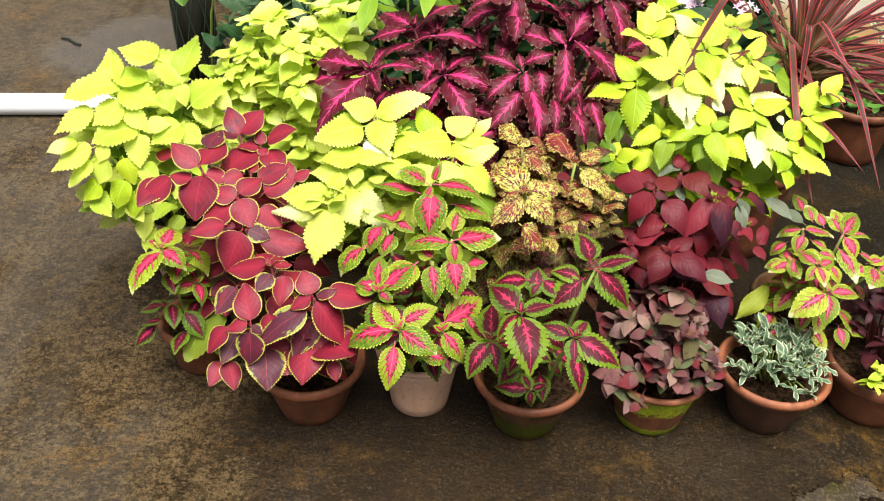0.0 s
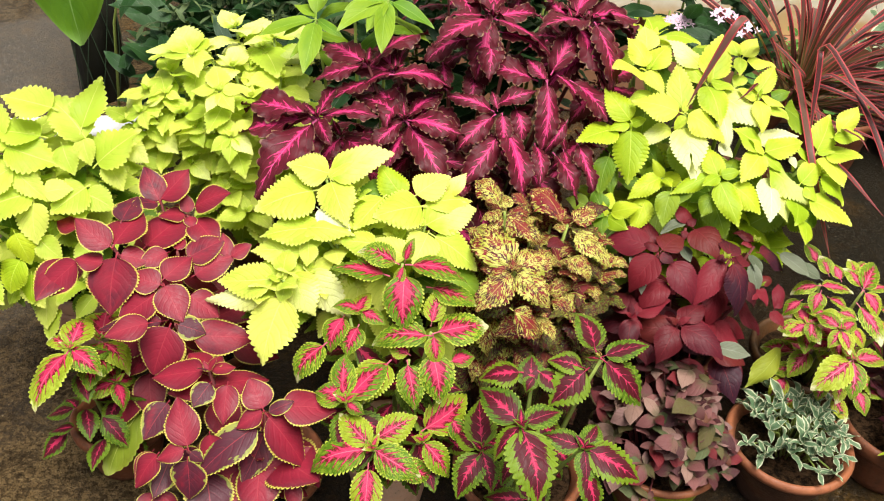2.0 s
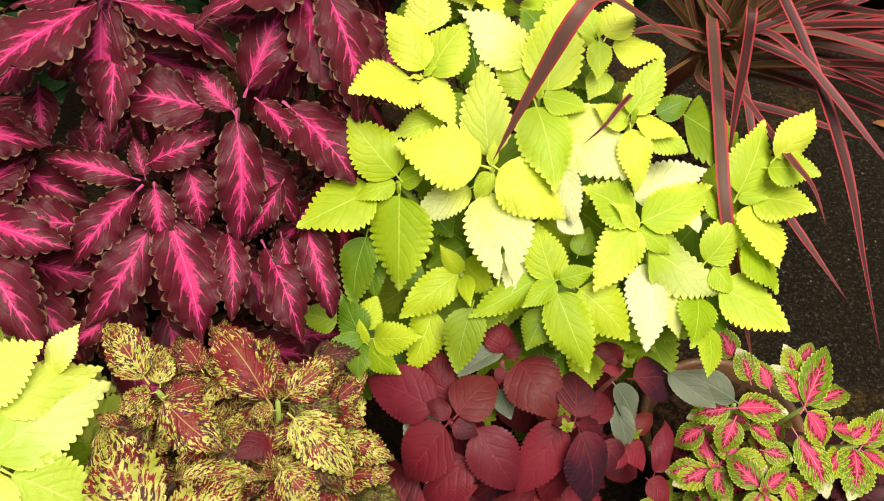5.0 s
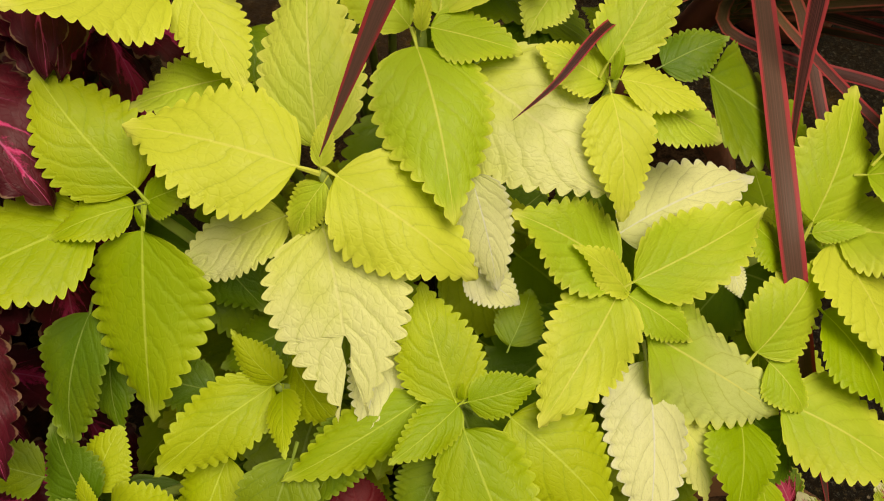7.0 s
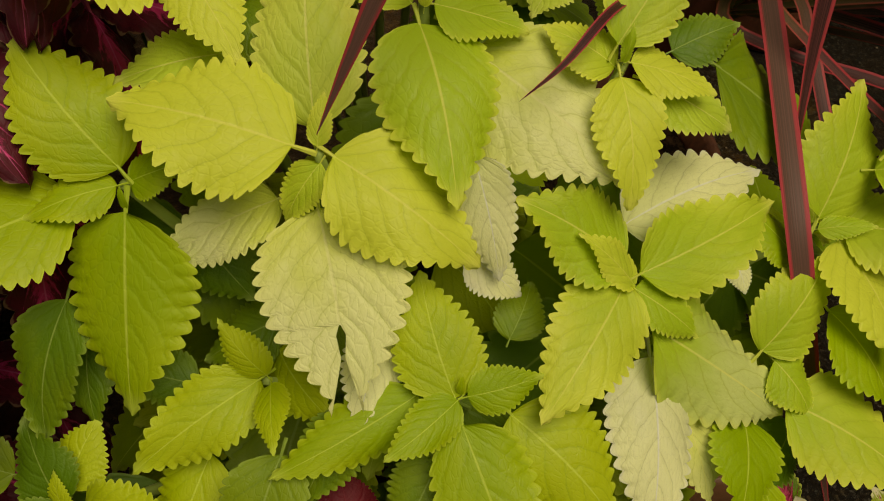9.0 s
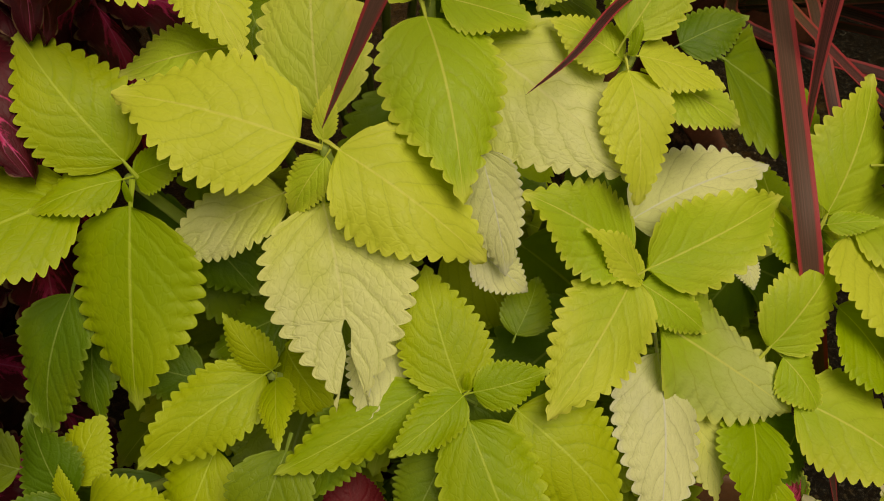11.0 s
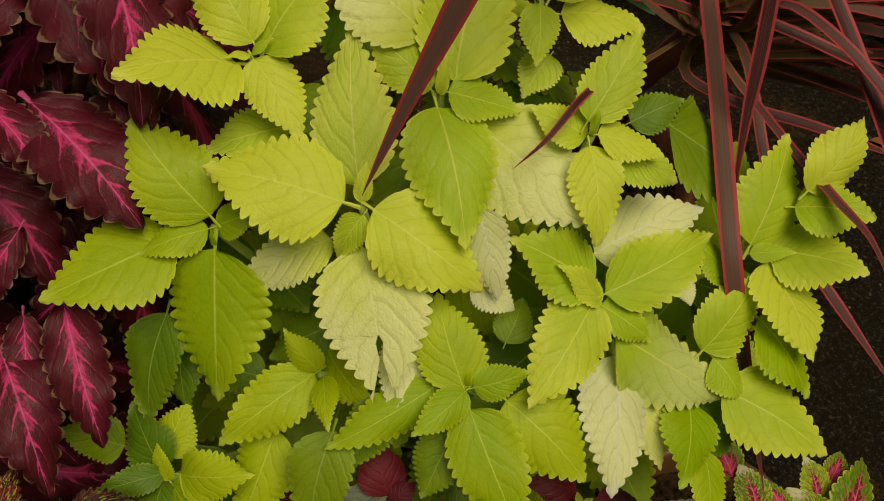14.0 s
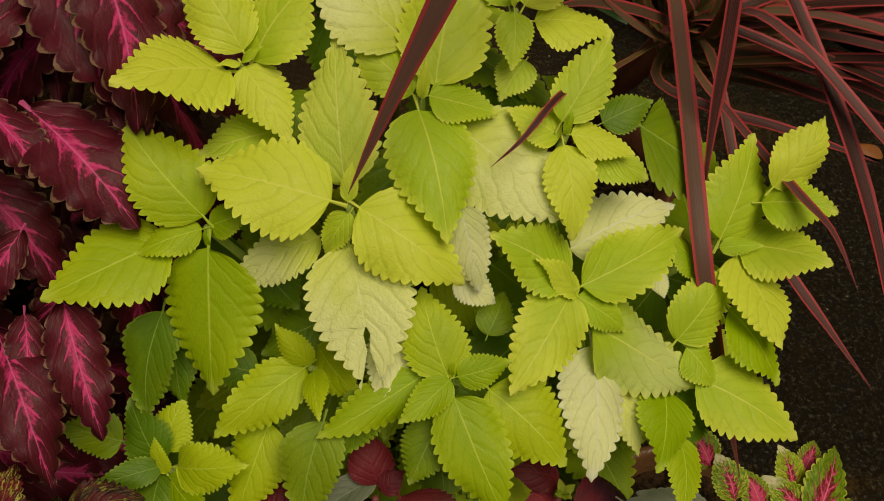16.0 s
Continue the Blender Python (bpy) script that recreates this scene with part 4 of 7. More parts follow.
rosette(HERO, "lime", (0.660, 1.633, 0.607), [(-85, -40, 0.054, 0.83, "lime", (-0.002, -0.006, -0.002)), (-6, -18, 0.042, 0.83, "lime", (0.002, -0.002, 0.002)), (-9, -27, 0.049, 0.96, "milky", (0.012, 0.000, -0.009)), (53, 30, 0.059, 0.75, "lime", (-0.003, 0.004, 0.006)), (156, 15, 0.034, 1.10, "lime", (-0.003, -0.000, -0.002)), (23, 8, 0.036, 0.94, "greenlime", (0.025, 0.014, -0.005)), (25, -1, 0.082, 0.78, "white", (0.010, -0.031, -0.065)), (-2, -38, 0.098, 0.96, "greenlime", (0.063, 0.044, -0.037)), (73, 72, 0.017, 0.45, "lime", (-0.001, -0.002, 0.002)), (136, 11, 0.026, 1.22, "greenlime", (0.014, 0.035, -0.008))], 5, False)
rosette(HERO, "lime", (0.634, 1.693, 0.646), [(-96, -34, 0.034, 0.93, "lime", (-0.001, -0.003, 0.001)), (-12, -3, 0.046, 1.22, "lime", (0.011, -0.005, -0.004)), (107, 29, 0.031, 1.22, "lime", (-0.004, -0.001, 0.003)), (49, 30, 0.040, 1.21, "lime", (0.005, -0.000, 0.003)), (-127, -21, 0.030, 1.14, "milky", (0.008, -0.013, -0.026)), (178, 66, 0.014, 0.93, "lime", (-0.001, -0.001, 0.002))], 5, False)
rosette(HERO, "lime", (0.481, 1.673, 0.624), [(-150, 18, 0.066, 1.22, "lime", (-0.007, -0.005, -0.001)), (129, 30, 0.058, 0.89, "lime", (0.002, 0.003, 0.006)), (45, 29, 0.056, 1.22, "lime", (0.007, -0.000, 0.002)), (-57, -24, 0.050, 0.86, "lime", (0.002, -0.003, -0.000)), (92, 29, 0.049, 1.22, "milky", (0.006, 0.037, 0.016)), (2, 40, 0.016, 0.61, "lime", (0.001, -0.001, 0.002)), (-154, 15, 0.014, 0.70, "lime", (0.000, -0.002, 0.002)), (-163, -6, 0.046, 1.20, "milky", (0.018, -0.019, -0.033)), (-62, -27, 0.034, 1.12, "greenlime", (0.024, 0.002, -0.023))], 5, False)
rosette(HERO, "lime", (0.459, 1.610, 0.560), [(135, 29, 0.067, 0.99, "fresh", (-0.001, 0.003, 0.006)), (-165, -14, 0.040, 0.79, "fresh", (-0.002, -0.002, 0.001)), (-153, -6, 0.074, 1.03, "fresh", (-0.022, 0.000, -0.010)), (-92, -50, 0.087, 0.94, "fresh", (0.001, -0.010, -0.006)), (2, 25, 0.025, 1.22, "fresh", (0.002, 0.001, 0.000)), (-106, -49, 0.066, 0.80, "greenlime", (-0.029, -0.023, -0.048)), (-87, -46, 0.051, 0.73, "greenlime", (-0.023, -0.023, -0.065)), (-40, -35, 0.042, 1.21, "greenlime", (0.023, 0.001, -0.029)), (-163, -25, 0.040, 1.16, "greenlime", (0.060, -0.023, -0.066)), (107, 70, 0.011, 0.53, "fresh", (0.001, -0.009, -0.005))], 5, False)
rosette(HERO, "lime", (0.514, 1.554, 0.497), [(-152, -24, 0.066, 0.74, "fresh", (-0.003, -0.000, 0.001)), (143, 44, 0.033, 0.75, "fresh", (-0.000, 0.001, 0.003)), (-86, 13, 0.038, 0.60, "fresh", (0.002, -0.003, 0.002)), (-62, 16, 0.050, 0.91, "fresh", (0.005, 0.019, -0.008)), (-107, -42, 0.060, 0.89, "greenlime", (0.007, -0.035, -0.000)), (165, 3, 0.037, 1.01, "greenlime", (-0.032, 0.011, -0.021)), (-131, -39, 0.045, 0.90, "greenlime", (0.038, -0.022, 0.009))], 5, False)
rosette(HERO, "lime", (0.592, 1.530, 0.523), [(106, 28, 0.053, 0.99, "fresh", (-0.002, -0.002, 0.001)), (11, 10, 0.032, 0.89, "fresh", (0.003, -0.002, 0.002)), (-143, -8, 0.038, 0.76, "fresh", (-0.001, -0.003, 0.001)), (-63, -36, 0.076, 0.78, "fresh", (0.001, -0.010, -0.006)), (-39, -28, 0.064, 1.06, "fresh", (0.023, -0.002, -0.014)), (-123, -39, 0.039, 1.11, "greenlime", (-0.007, -0.015, -0.027)), (65, 10, 0.030, 1.08, "greenlime", (0.026, 0.032, -0.010)), (-158, -19, 0.068, 0.57, "fresh", (-0.016, 0.003, -0.004)), (83, 71, 0.011, 0.47, "fresh", (-0.000, -0.001, 0.002))], 5, False)
rosette(HERO, "lime", (0.669, 1.570, 0.538), [(-127, -18, 0.070, 0.86, "lime", (-0.005, 0.000, 0.004)), (30, -2, 0.087, 0.65, "lime", (0.001, 0.003, 0.006)), (-12, -35, 0.096, 0.78, "tipped", (0.008, -0.010, -0.013)), (166, 29, 0.057, 1.02, "lime", (-0.006, 0.007, 0.009)), (164, 41, 0.038, 0.66, "lime", (-0.001, 0.000, 0.003)), (-21, -31, 0.040, 0.81, "lime", (-0.001, -0.001, 0.002)), (-95, -27, 0.079, 0.79, "white", (0.012, -0.015, -0.031)), (-70, -35, 0.051, 0.69, "tipped", (0.028, -0.025, -0.052)), (-65, -36, 0.020, 1.08, "white", (0.058, 0.031, -0.017)), (-13, -43, 0.056, 0.85, "greenlime", (0.024, -0.008, -0.057))], 5, False)
rosette(HERO, "lime", (0.775, 1.618, 0.521), [(64, 29, 0.075, 0.94, "lime", (-0.001, 0.001, 0.004)), (-72, -17, 0.065, 1.22, "lime", (0.010, -0.007, -0.003)), (-30, 14, 0.056, 1.22, "lime", (0.015, 0.000, -0.001)), (-23, 12, 0.046, 1.22, "lime", (0.026, 0.017, 0.021)), (44, 29, 0.058, 0.88, "lime", (0.032, 0.022, 0.030)), (-12, 17, 0.027, 0.65, "lime", (-0.001, -0.003, 0.001)), (148, 30, 0.033, 1.22, "fresh", (-0.016, -0.016, -0.004)), (47, 21, 0.059, 0.96, "lime", (-0.036, -0.055, -0.024)), (-55, -29, 0.058, 1.22, "fresh", (0.004, -0.034, -0.023))], 5, False)
rosette(HERO, "lime", (0.747, 1.557, 0.486), [(-28, -18, 0.078, 0.93, "lime", (0.006, -0.010, -0.008)), (-105, -14, 0.053, 1.20, "fresh", (-0.015, -0.015, -0.012)), (-98, -17, 0.047, 0.93, "fresh", (-0.005, -0.039, -0.032)), (-46, -34, 0.033, 1.22, "lime", (-0.001, 0.004, 0.006)), (-131, -10, 0.043, 1.22, "greenlime", (0.021, -0.008, -0.036))], 5, False)
rosette(HERO, "fresh", (0.429, 1.519, 0.444), [(-13, 25, 0.050, 0.87, "fresh", (0.006, -0.001, 0.007)), (-166, -4, 0.040, 0.63, "greenlime", (-0.004, 0.002, 0.003)), (-47, -1, 0.041, 1.02, "fresh", (0.001, -0.004, 0.000)), (117, 29, 0.043, 1.08, "greenlime", (-0.005, 0.005, 0.001)), (64, 28, 0.033, 1.22, "fresh", (-0.003, 0.011, 0.005)), (-96, -22, 0.034, 1.16, "greenlime", (-0.005, 0.000, -0.003)), (110, 43, 0.024, 0.76, "fresh", (-0.001, -0.002, 0.001)), (168, 12, 0.038, 1.09, "greenlime", (-0.028, 0.020, 0.002)), (-117, -39, 0.061, 0.85, "fresh", (0.060, 0.015, 0.025))], 5, False)
rosette(HERO, "lime", (0.523, 1.817, 0.620), [(90, -11, 0.123, 1.00, "lime"), (-64, 6, 0.078, 1.00, "lime"), (-83, 2, 0.057, 1.00, "milky"), (-38, 7, 0.085, 1.00, "lime")])
rosette(HERO, "lime", (0.604, 1.732, 0.620), [(88, -10, 0.088, 1.00, "lime"), (58, -11, 0.079, 1.00, "lime"), (-8, -13, 0.044, 1.00, "lime")])
rosette(PURPLE_PLANT, "purple", (0.325, 1.655, 0.606), [(-95, -50, 0.111, 0.83, "purple", (-0.001, -0.009, -0.004)), (173, 3, 0.094, 1.17, "purple", (-0.023, -0.001, 0.001)), (64, 30, 0.088, 1.03, "purple", (0.008, 0.013, 0.010)), (-44, -31, 0.058, 1.14, "purple", (0.018, 0.003, 0.006)), (-44, -26, 0.088, 1.35, "purple", (0.042, 0.007, -0.005)), (136, 26, 0.049, 1.33, "purple", (-0.004, -0.003, 0.001))], 6, False)
rosette(PURPLE_PLANT, "purple", (0.253, 1.607, 0.567), [(-83, -46, 0.051, 1.25, "purple", (0.001, -0.004, -0.000)), (-139, -28, 0.085, 0.98, "purple", (-0.014, -0.006, -0.002)), (170, 10, 0.073, 0.85, "purple", (-0.017, 0.003, 0.004)), (17, 14, 0.065, 1.08, "purple", (-0.005, 0.012, 0.011)), (-76, -45, 0.058, 1.35, "purple", (0.024, 0.022, -0.002)), (108, 30, 0.035, 1.06, "purple", (-0.007, 0.004, 0.005))], 6, False)
rosette(PURPLE_PLANT, "purple", (0.234, 1.701, 0.677), [(-152, -21, 0.079, 1.35, "purple", (-0.041, -0.007, -0.027)), (-107, -58, 0.092, 1.29, "purple", (-0.011, -0.001, 0.001)), (-8, -24, 0.089, 1.09, "purple", (0.015, -0.005, -0.013)), (-170, 4, 0.055, 1.35, "purple", (0.113, 0.018, -0.029)), (-84, -33, 0.052, 1.29, "purple", (-0.077, -0.021, -0.066)), (-92, -32, 0.054, 1.35, "purple", (-0.028, -0.023, -0.081))], 6, False)
rosette(PURPLE_PLANT, "purple", (0.412, 1.734, 0.674), [(-74, -37, 0.112, 0.94, "purple", (-0.010, -0.006, -0.004)), (-65, -33, 0.071, 1.11, "purple", (-0.016, -0.033, -0.045))], 6, False)
rosette(PURPLE_PLANT, "purple", (0.327, 1.575, 0.516), [(-129, -30, 0.105, 0.93, "purple", (-0.079, 0.010, 0.023)), (-73, -38, 0.110, 1.05, "purple", (-0.063, 0.010, 0.030)), (-87, -23, 0.080, 0.81, "purple", (-0.017, 0.011, 0.009)), (-68, -27, 0.094, 0.92, "purple", (0.015, -0.000, 0.000)), (-72, -30, 0.081, 0.87, "purple", (0.052, 0.010, 0.013)), (-145, -15, 0.054, 0.96, "purple", (-0.117, -0.043, -0.032)), (-87, -26, 0.058, 0.87, "purple", (0.029, 0.009, 0.003)), (-136, -41, 0.061, 0.87, "purple", (0.031, 0.040, 0.038))], 6, False)
rosette(PURPLE_PLANT, "purple", (0.138, 1.579, 0.557), [(-13, -19, 0.058, 1.35, "purple", (-0.021, 0.067, 0.048)), (52, 22, 0.063, 1.18, "purple", (-0.016, 0.006, 0.004)), (-174, 13, 0.068, 1.35, "purple", (0.050, 0.009, -0.021)), (-68, -43, 0.101, 0.81, "purple", (-0.010, -0.018, -0.014))], 6, False)
rosette(PURPLE_PLANT, "purple", (0.231, 1.704, 0.686), [(-170, -2, 0.083, 1.00, "purple"), (-131, -2, 0.139, 1.00, "purple"), (-114, -62, 0.107, 1.00, "purple"), (-18, -24, 0.111, 1.00, "purple"), (37, -9, 0.095, 1.00, "purple"), (116, -1, 0.108, 1.00, "purple"), (87, -3, 0.115, 1.00, "purple")])
rosette(PURPLE_PLANT, "purple", (0.394, 1.766, 0.661), [(-74, -28, 0.141, 1.00, "purple"), (142, 4, 0.060, 1.00, "purple"), (34, -22, 0.128, 1.00, "purple"), (-133, 11, 0.138, 1.00, "purple"), (84, -9, 0.129, 1.00, "purple"), (-5, -29, 0.059, 1.00, "purple")])
rosette(PURPLE_PLANT, "purple", (0.102, 1.580, 0.564), [(40, 14, 0.077, 1.00, "purple"), (-56, -27, 0.134, 1.00, "purple"), (142, -2, 0.098, 1.00, "purple"), (-136, -26, 0.080, 1.00, "purple"), (-20, -4, 0.099, 1.00, "purple"), (123, 4, 0.096, 1.00, "purple")])
rosette(PURPLE_PLANT, "purple", (0.083, 1.638, 0.615), [(-10, -11, 0.092, 1.00, "purple"), (71, 6, 0.100, 1.00, "purple"), (158, -11, 0.104, 1.00, "purple"), (121, -3, 0.102, 1.00, "purple"), (-158, -22, 0.062, 1.00, "purple")])
rosette(PURPLE_PLANT, "purple", (-0.034, 1.572, 0.563), [(169, -23, 0.145, 1.00, "purple"), (-15, 12, 0.105, 1.00, "purple"), (63, 18, 0.079, 1.00, "purple"), (-126, -30, 0.160, 1.00, "purple"), (154, -9, 0.145, 1.00, "purple"), (-179, -32, 0.067, 1.00, "purple"), (-63, -15, 0.065, 1.00, "purple")])
rosette(PURPLE_PLANT, "purple", (0.040, 1.629, 0.628), [(131, -6, 0.120, 1.00, "purple"), (-177, -20, 0.092, 1.00, "purple"), (37, 12, 0.117, 1.00, "purple"), (10, -18, 0.097, 1.00, "purple", (0.042, -0.024, -0.002))])
rosette(PURPLE_PLANT, "purple", (0.003, 1.574, 0.530), [(-22, 4, 0.066, 1.00, "purple"), (-132, -37, 0.065, 1.00, "purple"), (-48, -5, 0.121, 1.00, "purple")])
rosette(PURPLE_PLANT, "purple", (0.114, 1.583, 0.500), [(-51, -17, 0.117, 1.00, "purple"), (-128, -32, 0.067, 1.00, "purple"), (-15, -2, 0.099, 1.00, "purple"), (49, 10, 0.043, 1.00, "purple")])
rosette(PURPLE_PLANT, "purple", (0.368, 1.766, 0.661), [(61, 12, 0.145, 1.00, "purple"), (22, -11, 0.145, 1.00, "purple"), (-65, -29, 0.145, 1.00, "purple"), (123, 0, 0.086, 1.00, "purple"), (77, 7, 0.145, 0.70, "purple")])
rosette(PURPLE_PLANT, "purple", (0.296, 1.914, 0.680), [(-117, 5, 0.145, 1.00, "purple"), (-76, 1, 0.145, 1.00, "purple"), (77, 3, 0.145, 1.00, "purple"), (106, 2, 0.145, 1.00, "purple")])
rosette(PURPLE_PLANT, "purple", (0.161, 1.835, 0.680), [(-119, 3, 0.116, 1.00, "purple"), (76, 2, 0.145, 1.00, "purple"), (105, 0, 0.145, 1.00, "purple"), (-73, -2, 0.145, 1.00, "purple")])
rosette(PURPLE_PLANT, "purple", (0.446, 1.949, 0.620), [(-75, -3, 0.145, 1.00, "purple"), (67, 9, 0.145, 1.00, "purple"), (-103, -9, 0.145, 1.00, "purple")])
rosette(PURPLE_PLANT, "purple", (0.425, 1.735, 0.560), [(-72, -30, 0.110, 1.00, "purple"), (-20, -12, 0.095, 1.00, "purple"), (-128, -24, 0.100, 1.00, "purple"), (40, 4, 0.090, 1.00, "purple"), (150, -8, 0.080, 1.00, "purple")])
rosette(PURPLE_PLANT, "purple", (0.395, 1.655, 0.500), [(-80, -34, 0.095, 1.00, "purple"), (-25, -22, 0.085, 1.00, "purple"), (-140, -26, 0.080, 1.00, "purple"), (70, 4, 0.080, 1.00, "purple")])
rosette(MID, "milky", (-0.055, 1.321, 0.442), [(173, -12, 0.085, 0.89, "milky", (-0.013, -0.000, 0.002)), (176, -11, 0.088, 0.59, "pale", (-0.027, -0.007, -0.027)), (-108, -44, 0.098, 1.17, "milky", (0.001, -0.017, -0.019)), (81, 28, 0.037, 1.35, "milky", (0.000, 0.006, 0.010)), (-48, -39, 0.068, 1.20, "tipped", (0.013, 0.008, 0.006)), (-33, -30, 0.089, 0.82, "pale", (0.033, 0.017, 0.003)), (-110, -49, 0.028, 1.35, "milky", (0.004, -0.005, -0.002))], 6, False)
rosette(MID, "milky", (0.141, 1.397, 0.496), [(-155, -1, 0.076, 1.28, "milky", (-0.007, 0.021, 0.017)), (42, -8, 0.103, 0.88, "tipped", (0.001, -0.000, 0.000)), (33, -15, 0.085, 0.73, "milky", (0.001, 0.035, 0.011)), (-19, -32, 0.079, 1.02, "milky", (0.015, -0.011, -0.012)), (-110, -18, 0.059, 1.21, "milky", (0.004, -0.009, -0.009)), (40, 7, 0.065, 1.13, "milky", (-0.015, 0.039, 0.025)), (168, 36, 0.015, 1.35, "milky", (0.000, -0.002, 0.002)), (-29, -29, 0.056, 1.35, "greenlime", (0.043, -0.031, -0.056))], 6, False)
rosette(MID, "milky", (-0.007, 1.450, 0.532), [(178, 11, 0.062, 1.35, "milky", (0.003, 0.006, 0.005)), (11, 20, 0.097, 1.04, "tipped", (0.008, 0.003, 0.004)), (-156, -11, 0.089, 1.35, "milky", (-0.017, -0.018, -0.011)), (-67, -19, 0.082, 0.97, "milky", (0.008, -0.007, -0.001)), (-40, -14, 0.067, 0.85, "white", (-0.005, -0.041, -0.027)), (21, 27, 0.044, 1.01, "milky", (0.004, -0.000, 0.002)), (-128, -21, 0.067, 1.17, "milky", (0.085, -0.026, -0.011)), (134, 29, 0.062, 1.04, "fresh", (0.113, -0.017, -0.015)), (178, -1, 0.064, 0.91, "greenlime", (0.104, -0.005, -0.016)), (52, 29, 0.045, 0.87, "tipped", (0.183, 0.015, -0.029))], 6, False)
rosette(MID, "milky", (0.012, 1.368, 0.493), [(-175, -10, 0.087, 0.84, "milky", (-0.021, 0.009, 0.002)), (-11, 1, 0.080, 0.69, "milky", (-0.047, 0.012, -0.001)), (179, 1, 0.055, 1.01, "milky", (0.062, -0.007, -0.009)), (178, -3, 0.073, 0.91, "milky", (-0.046, -0.009, -0.029)), (-91, -43, 0.033, 1.22, "milky", (-0.035, -0.006, -0.015)), (159, 13, 0.055, 1.04, "milky", (0.104, -0.019, -0.019))], 6, False)
rosette(CRIMSON, "red", (-0.305, 1.365, 0.455), [(153, 24, 0.065, 0.96, "red", (-0.002, -0.004, -0.000)), (70, 7, 0.071, 1.35, "red", (0.004, 0.001, 0.001)), (-92, -48, 0.081, 1.35, "red", (0.007, -0.012, -0.014)), (178, 5, 0.040, 1.35, "red", (-0.012, -0.016, -0.021)), (3, -15, 0.042, 1.35, "red", (0.012, -0.005, -0.014)), (74, 14, 0.049, 1.35, "red", (0.003, 0.044, 0.011)), (-145, -35, 0.074, 1.01, "red", (-0.050, -0.013, -0.024))], 8, False)
rosette(CRIMSON, "red", (-0.258, 1.460, 0.472), [(125, 30, 0.061, 0.95, "red", (-0.001, -0.003, -0.001)), (49, 29, 0.061, 1.35, "red", (0.002, -0.001, 0.001)), (-148, 12, 0.039, 1.35, "red", (-0.004, -0.004, -0.003)), (55, 10, 0.081, 1.34, "red", (-0.009, -0.066, -0.038))], 8, False)
rosette(CRIMSON, "red", (-0.216, 1.449, 0.451), [(4, 24, 0.060, 1.35, "red", (0.009, 0.013, 0.010)), (-164, 4, 0.038, 1.35, "red", (-0.005, 0.001, 0.001)), (-68, -17, 0.023, 1.28, "red", (0.003, -0.002, 0.001)), (-47, -10, 0.065, 1.11, "red", (0.011, -0.003, -0.003)), (109, 47, 0.030, 1.09, "red", (-0.001, 0.004, 0.004))], 8, False)
rosette(CRIMSON, "red", (-0.219, 1.383, 0.434), [(33, 14, 0.062, 1.12, "red", (0.016, -0.006, -0.006)), (-142, -7, 0.043, 1.13, "red", (-0.014, -0.003, 0.000)), (82, 13, 0.026, 1.13, "red", (-0.000, 0.002, 0.002)), (110, 27, 0.040, 0.84, "red", (0.073, 0.001, -0.005)), (30, 18, 0.034, 1.16, "red", (0.078, 0.002, -0.004))], 8, False)
rosette(CRIMSON, "red", (-0.233, 1.333, 0.418), [(53, 10, 0.053, 1.20, "red", (0.005, 0.004, 0.003)), (165, 7, 0.048, 1.24, "red", (0.001, -0.005, -0.001)), (-53, -27, 0.061, 1.18, "red", (0.008, -0.007, -0.002)), (-153, -30, 0.066, 1.22, "red", (-0.003, -0.016, -0.011)), (30, 14, 0.066, 1.10, "red", (0.044, 0.024, -0.004)), (-19, -29, 0.052, 1.35, "red", (0.042, -0.008, -0.017))], 8, False)
rosette(CRIMSON, "red", (-0.203, 1.281, 0.385), [(2, -24, 0.040, 1.29, "red", (0.005, -0.001, 0.001)), (-125, -58, 0.073, 1.35, "red", (-0.008, -0.005, -0.003)), (17, -15, 0.089, 0.86, "red", (0.024, -0.005, -0.016)), (-180, -14, 0.096, 0.47, "red", (-0.021, 0.007, -0.002)), (-142, -36, 0.051, 1.17, "red", (0.046, -0.010, -0.051))], 8, False)
rosette(CRIMSON, "red", (-0.246, 1.463, 0.440), [(-13, -23, 0.024, 1.40, "red"), (-109, -6, 0.088, 1.00, "red", (-0.126, -0.082, -0.030)), (150, -12, 0.056, 1.00, "red", (-0.143, -0.003, -0.030)), (-160, -10, 0.060, 1.00, "red", (0.016, -0.209, -0.030))])
rosette(CRIMSON_LOW, "red", (-0.058, 1.156, 0.350), [(124, 28, 0.045, 1.35, "red", (-0.004, 0.003, 0.006)), (5, -9, 0.073, 1.12, "red", (0.021, 0.008, 0.007)), (22, 15, 0.036, 0.89, "red", (0.005, -0.000, 0.003)), (-157, -28, 0.041, 0.98, "red", (-0.004, -0.001, 0.003)), (-26, -53, 0.087, 0.90, "red", (0.005, -0.004, -0.004)), (-144, -27, 0.102, 0.73, "red", (-0.012, -0.010, -0.016)), (-107, -51, 0.050, 1.21, "red", (0.021, -0.010, -0.070)), (-47, -47, 0.061, 0.98, "red", (0.044, -0.007, -0.059))], 8, False)
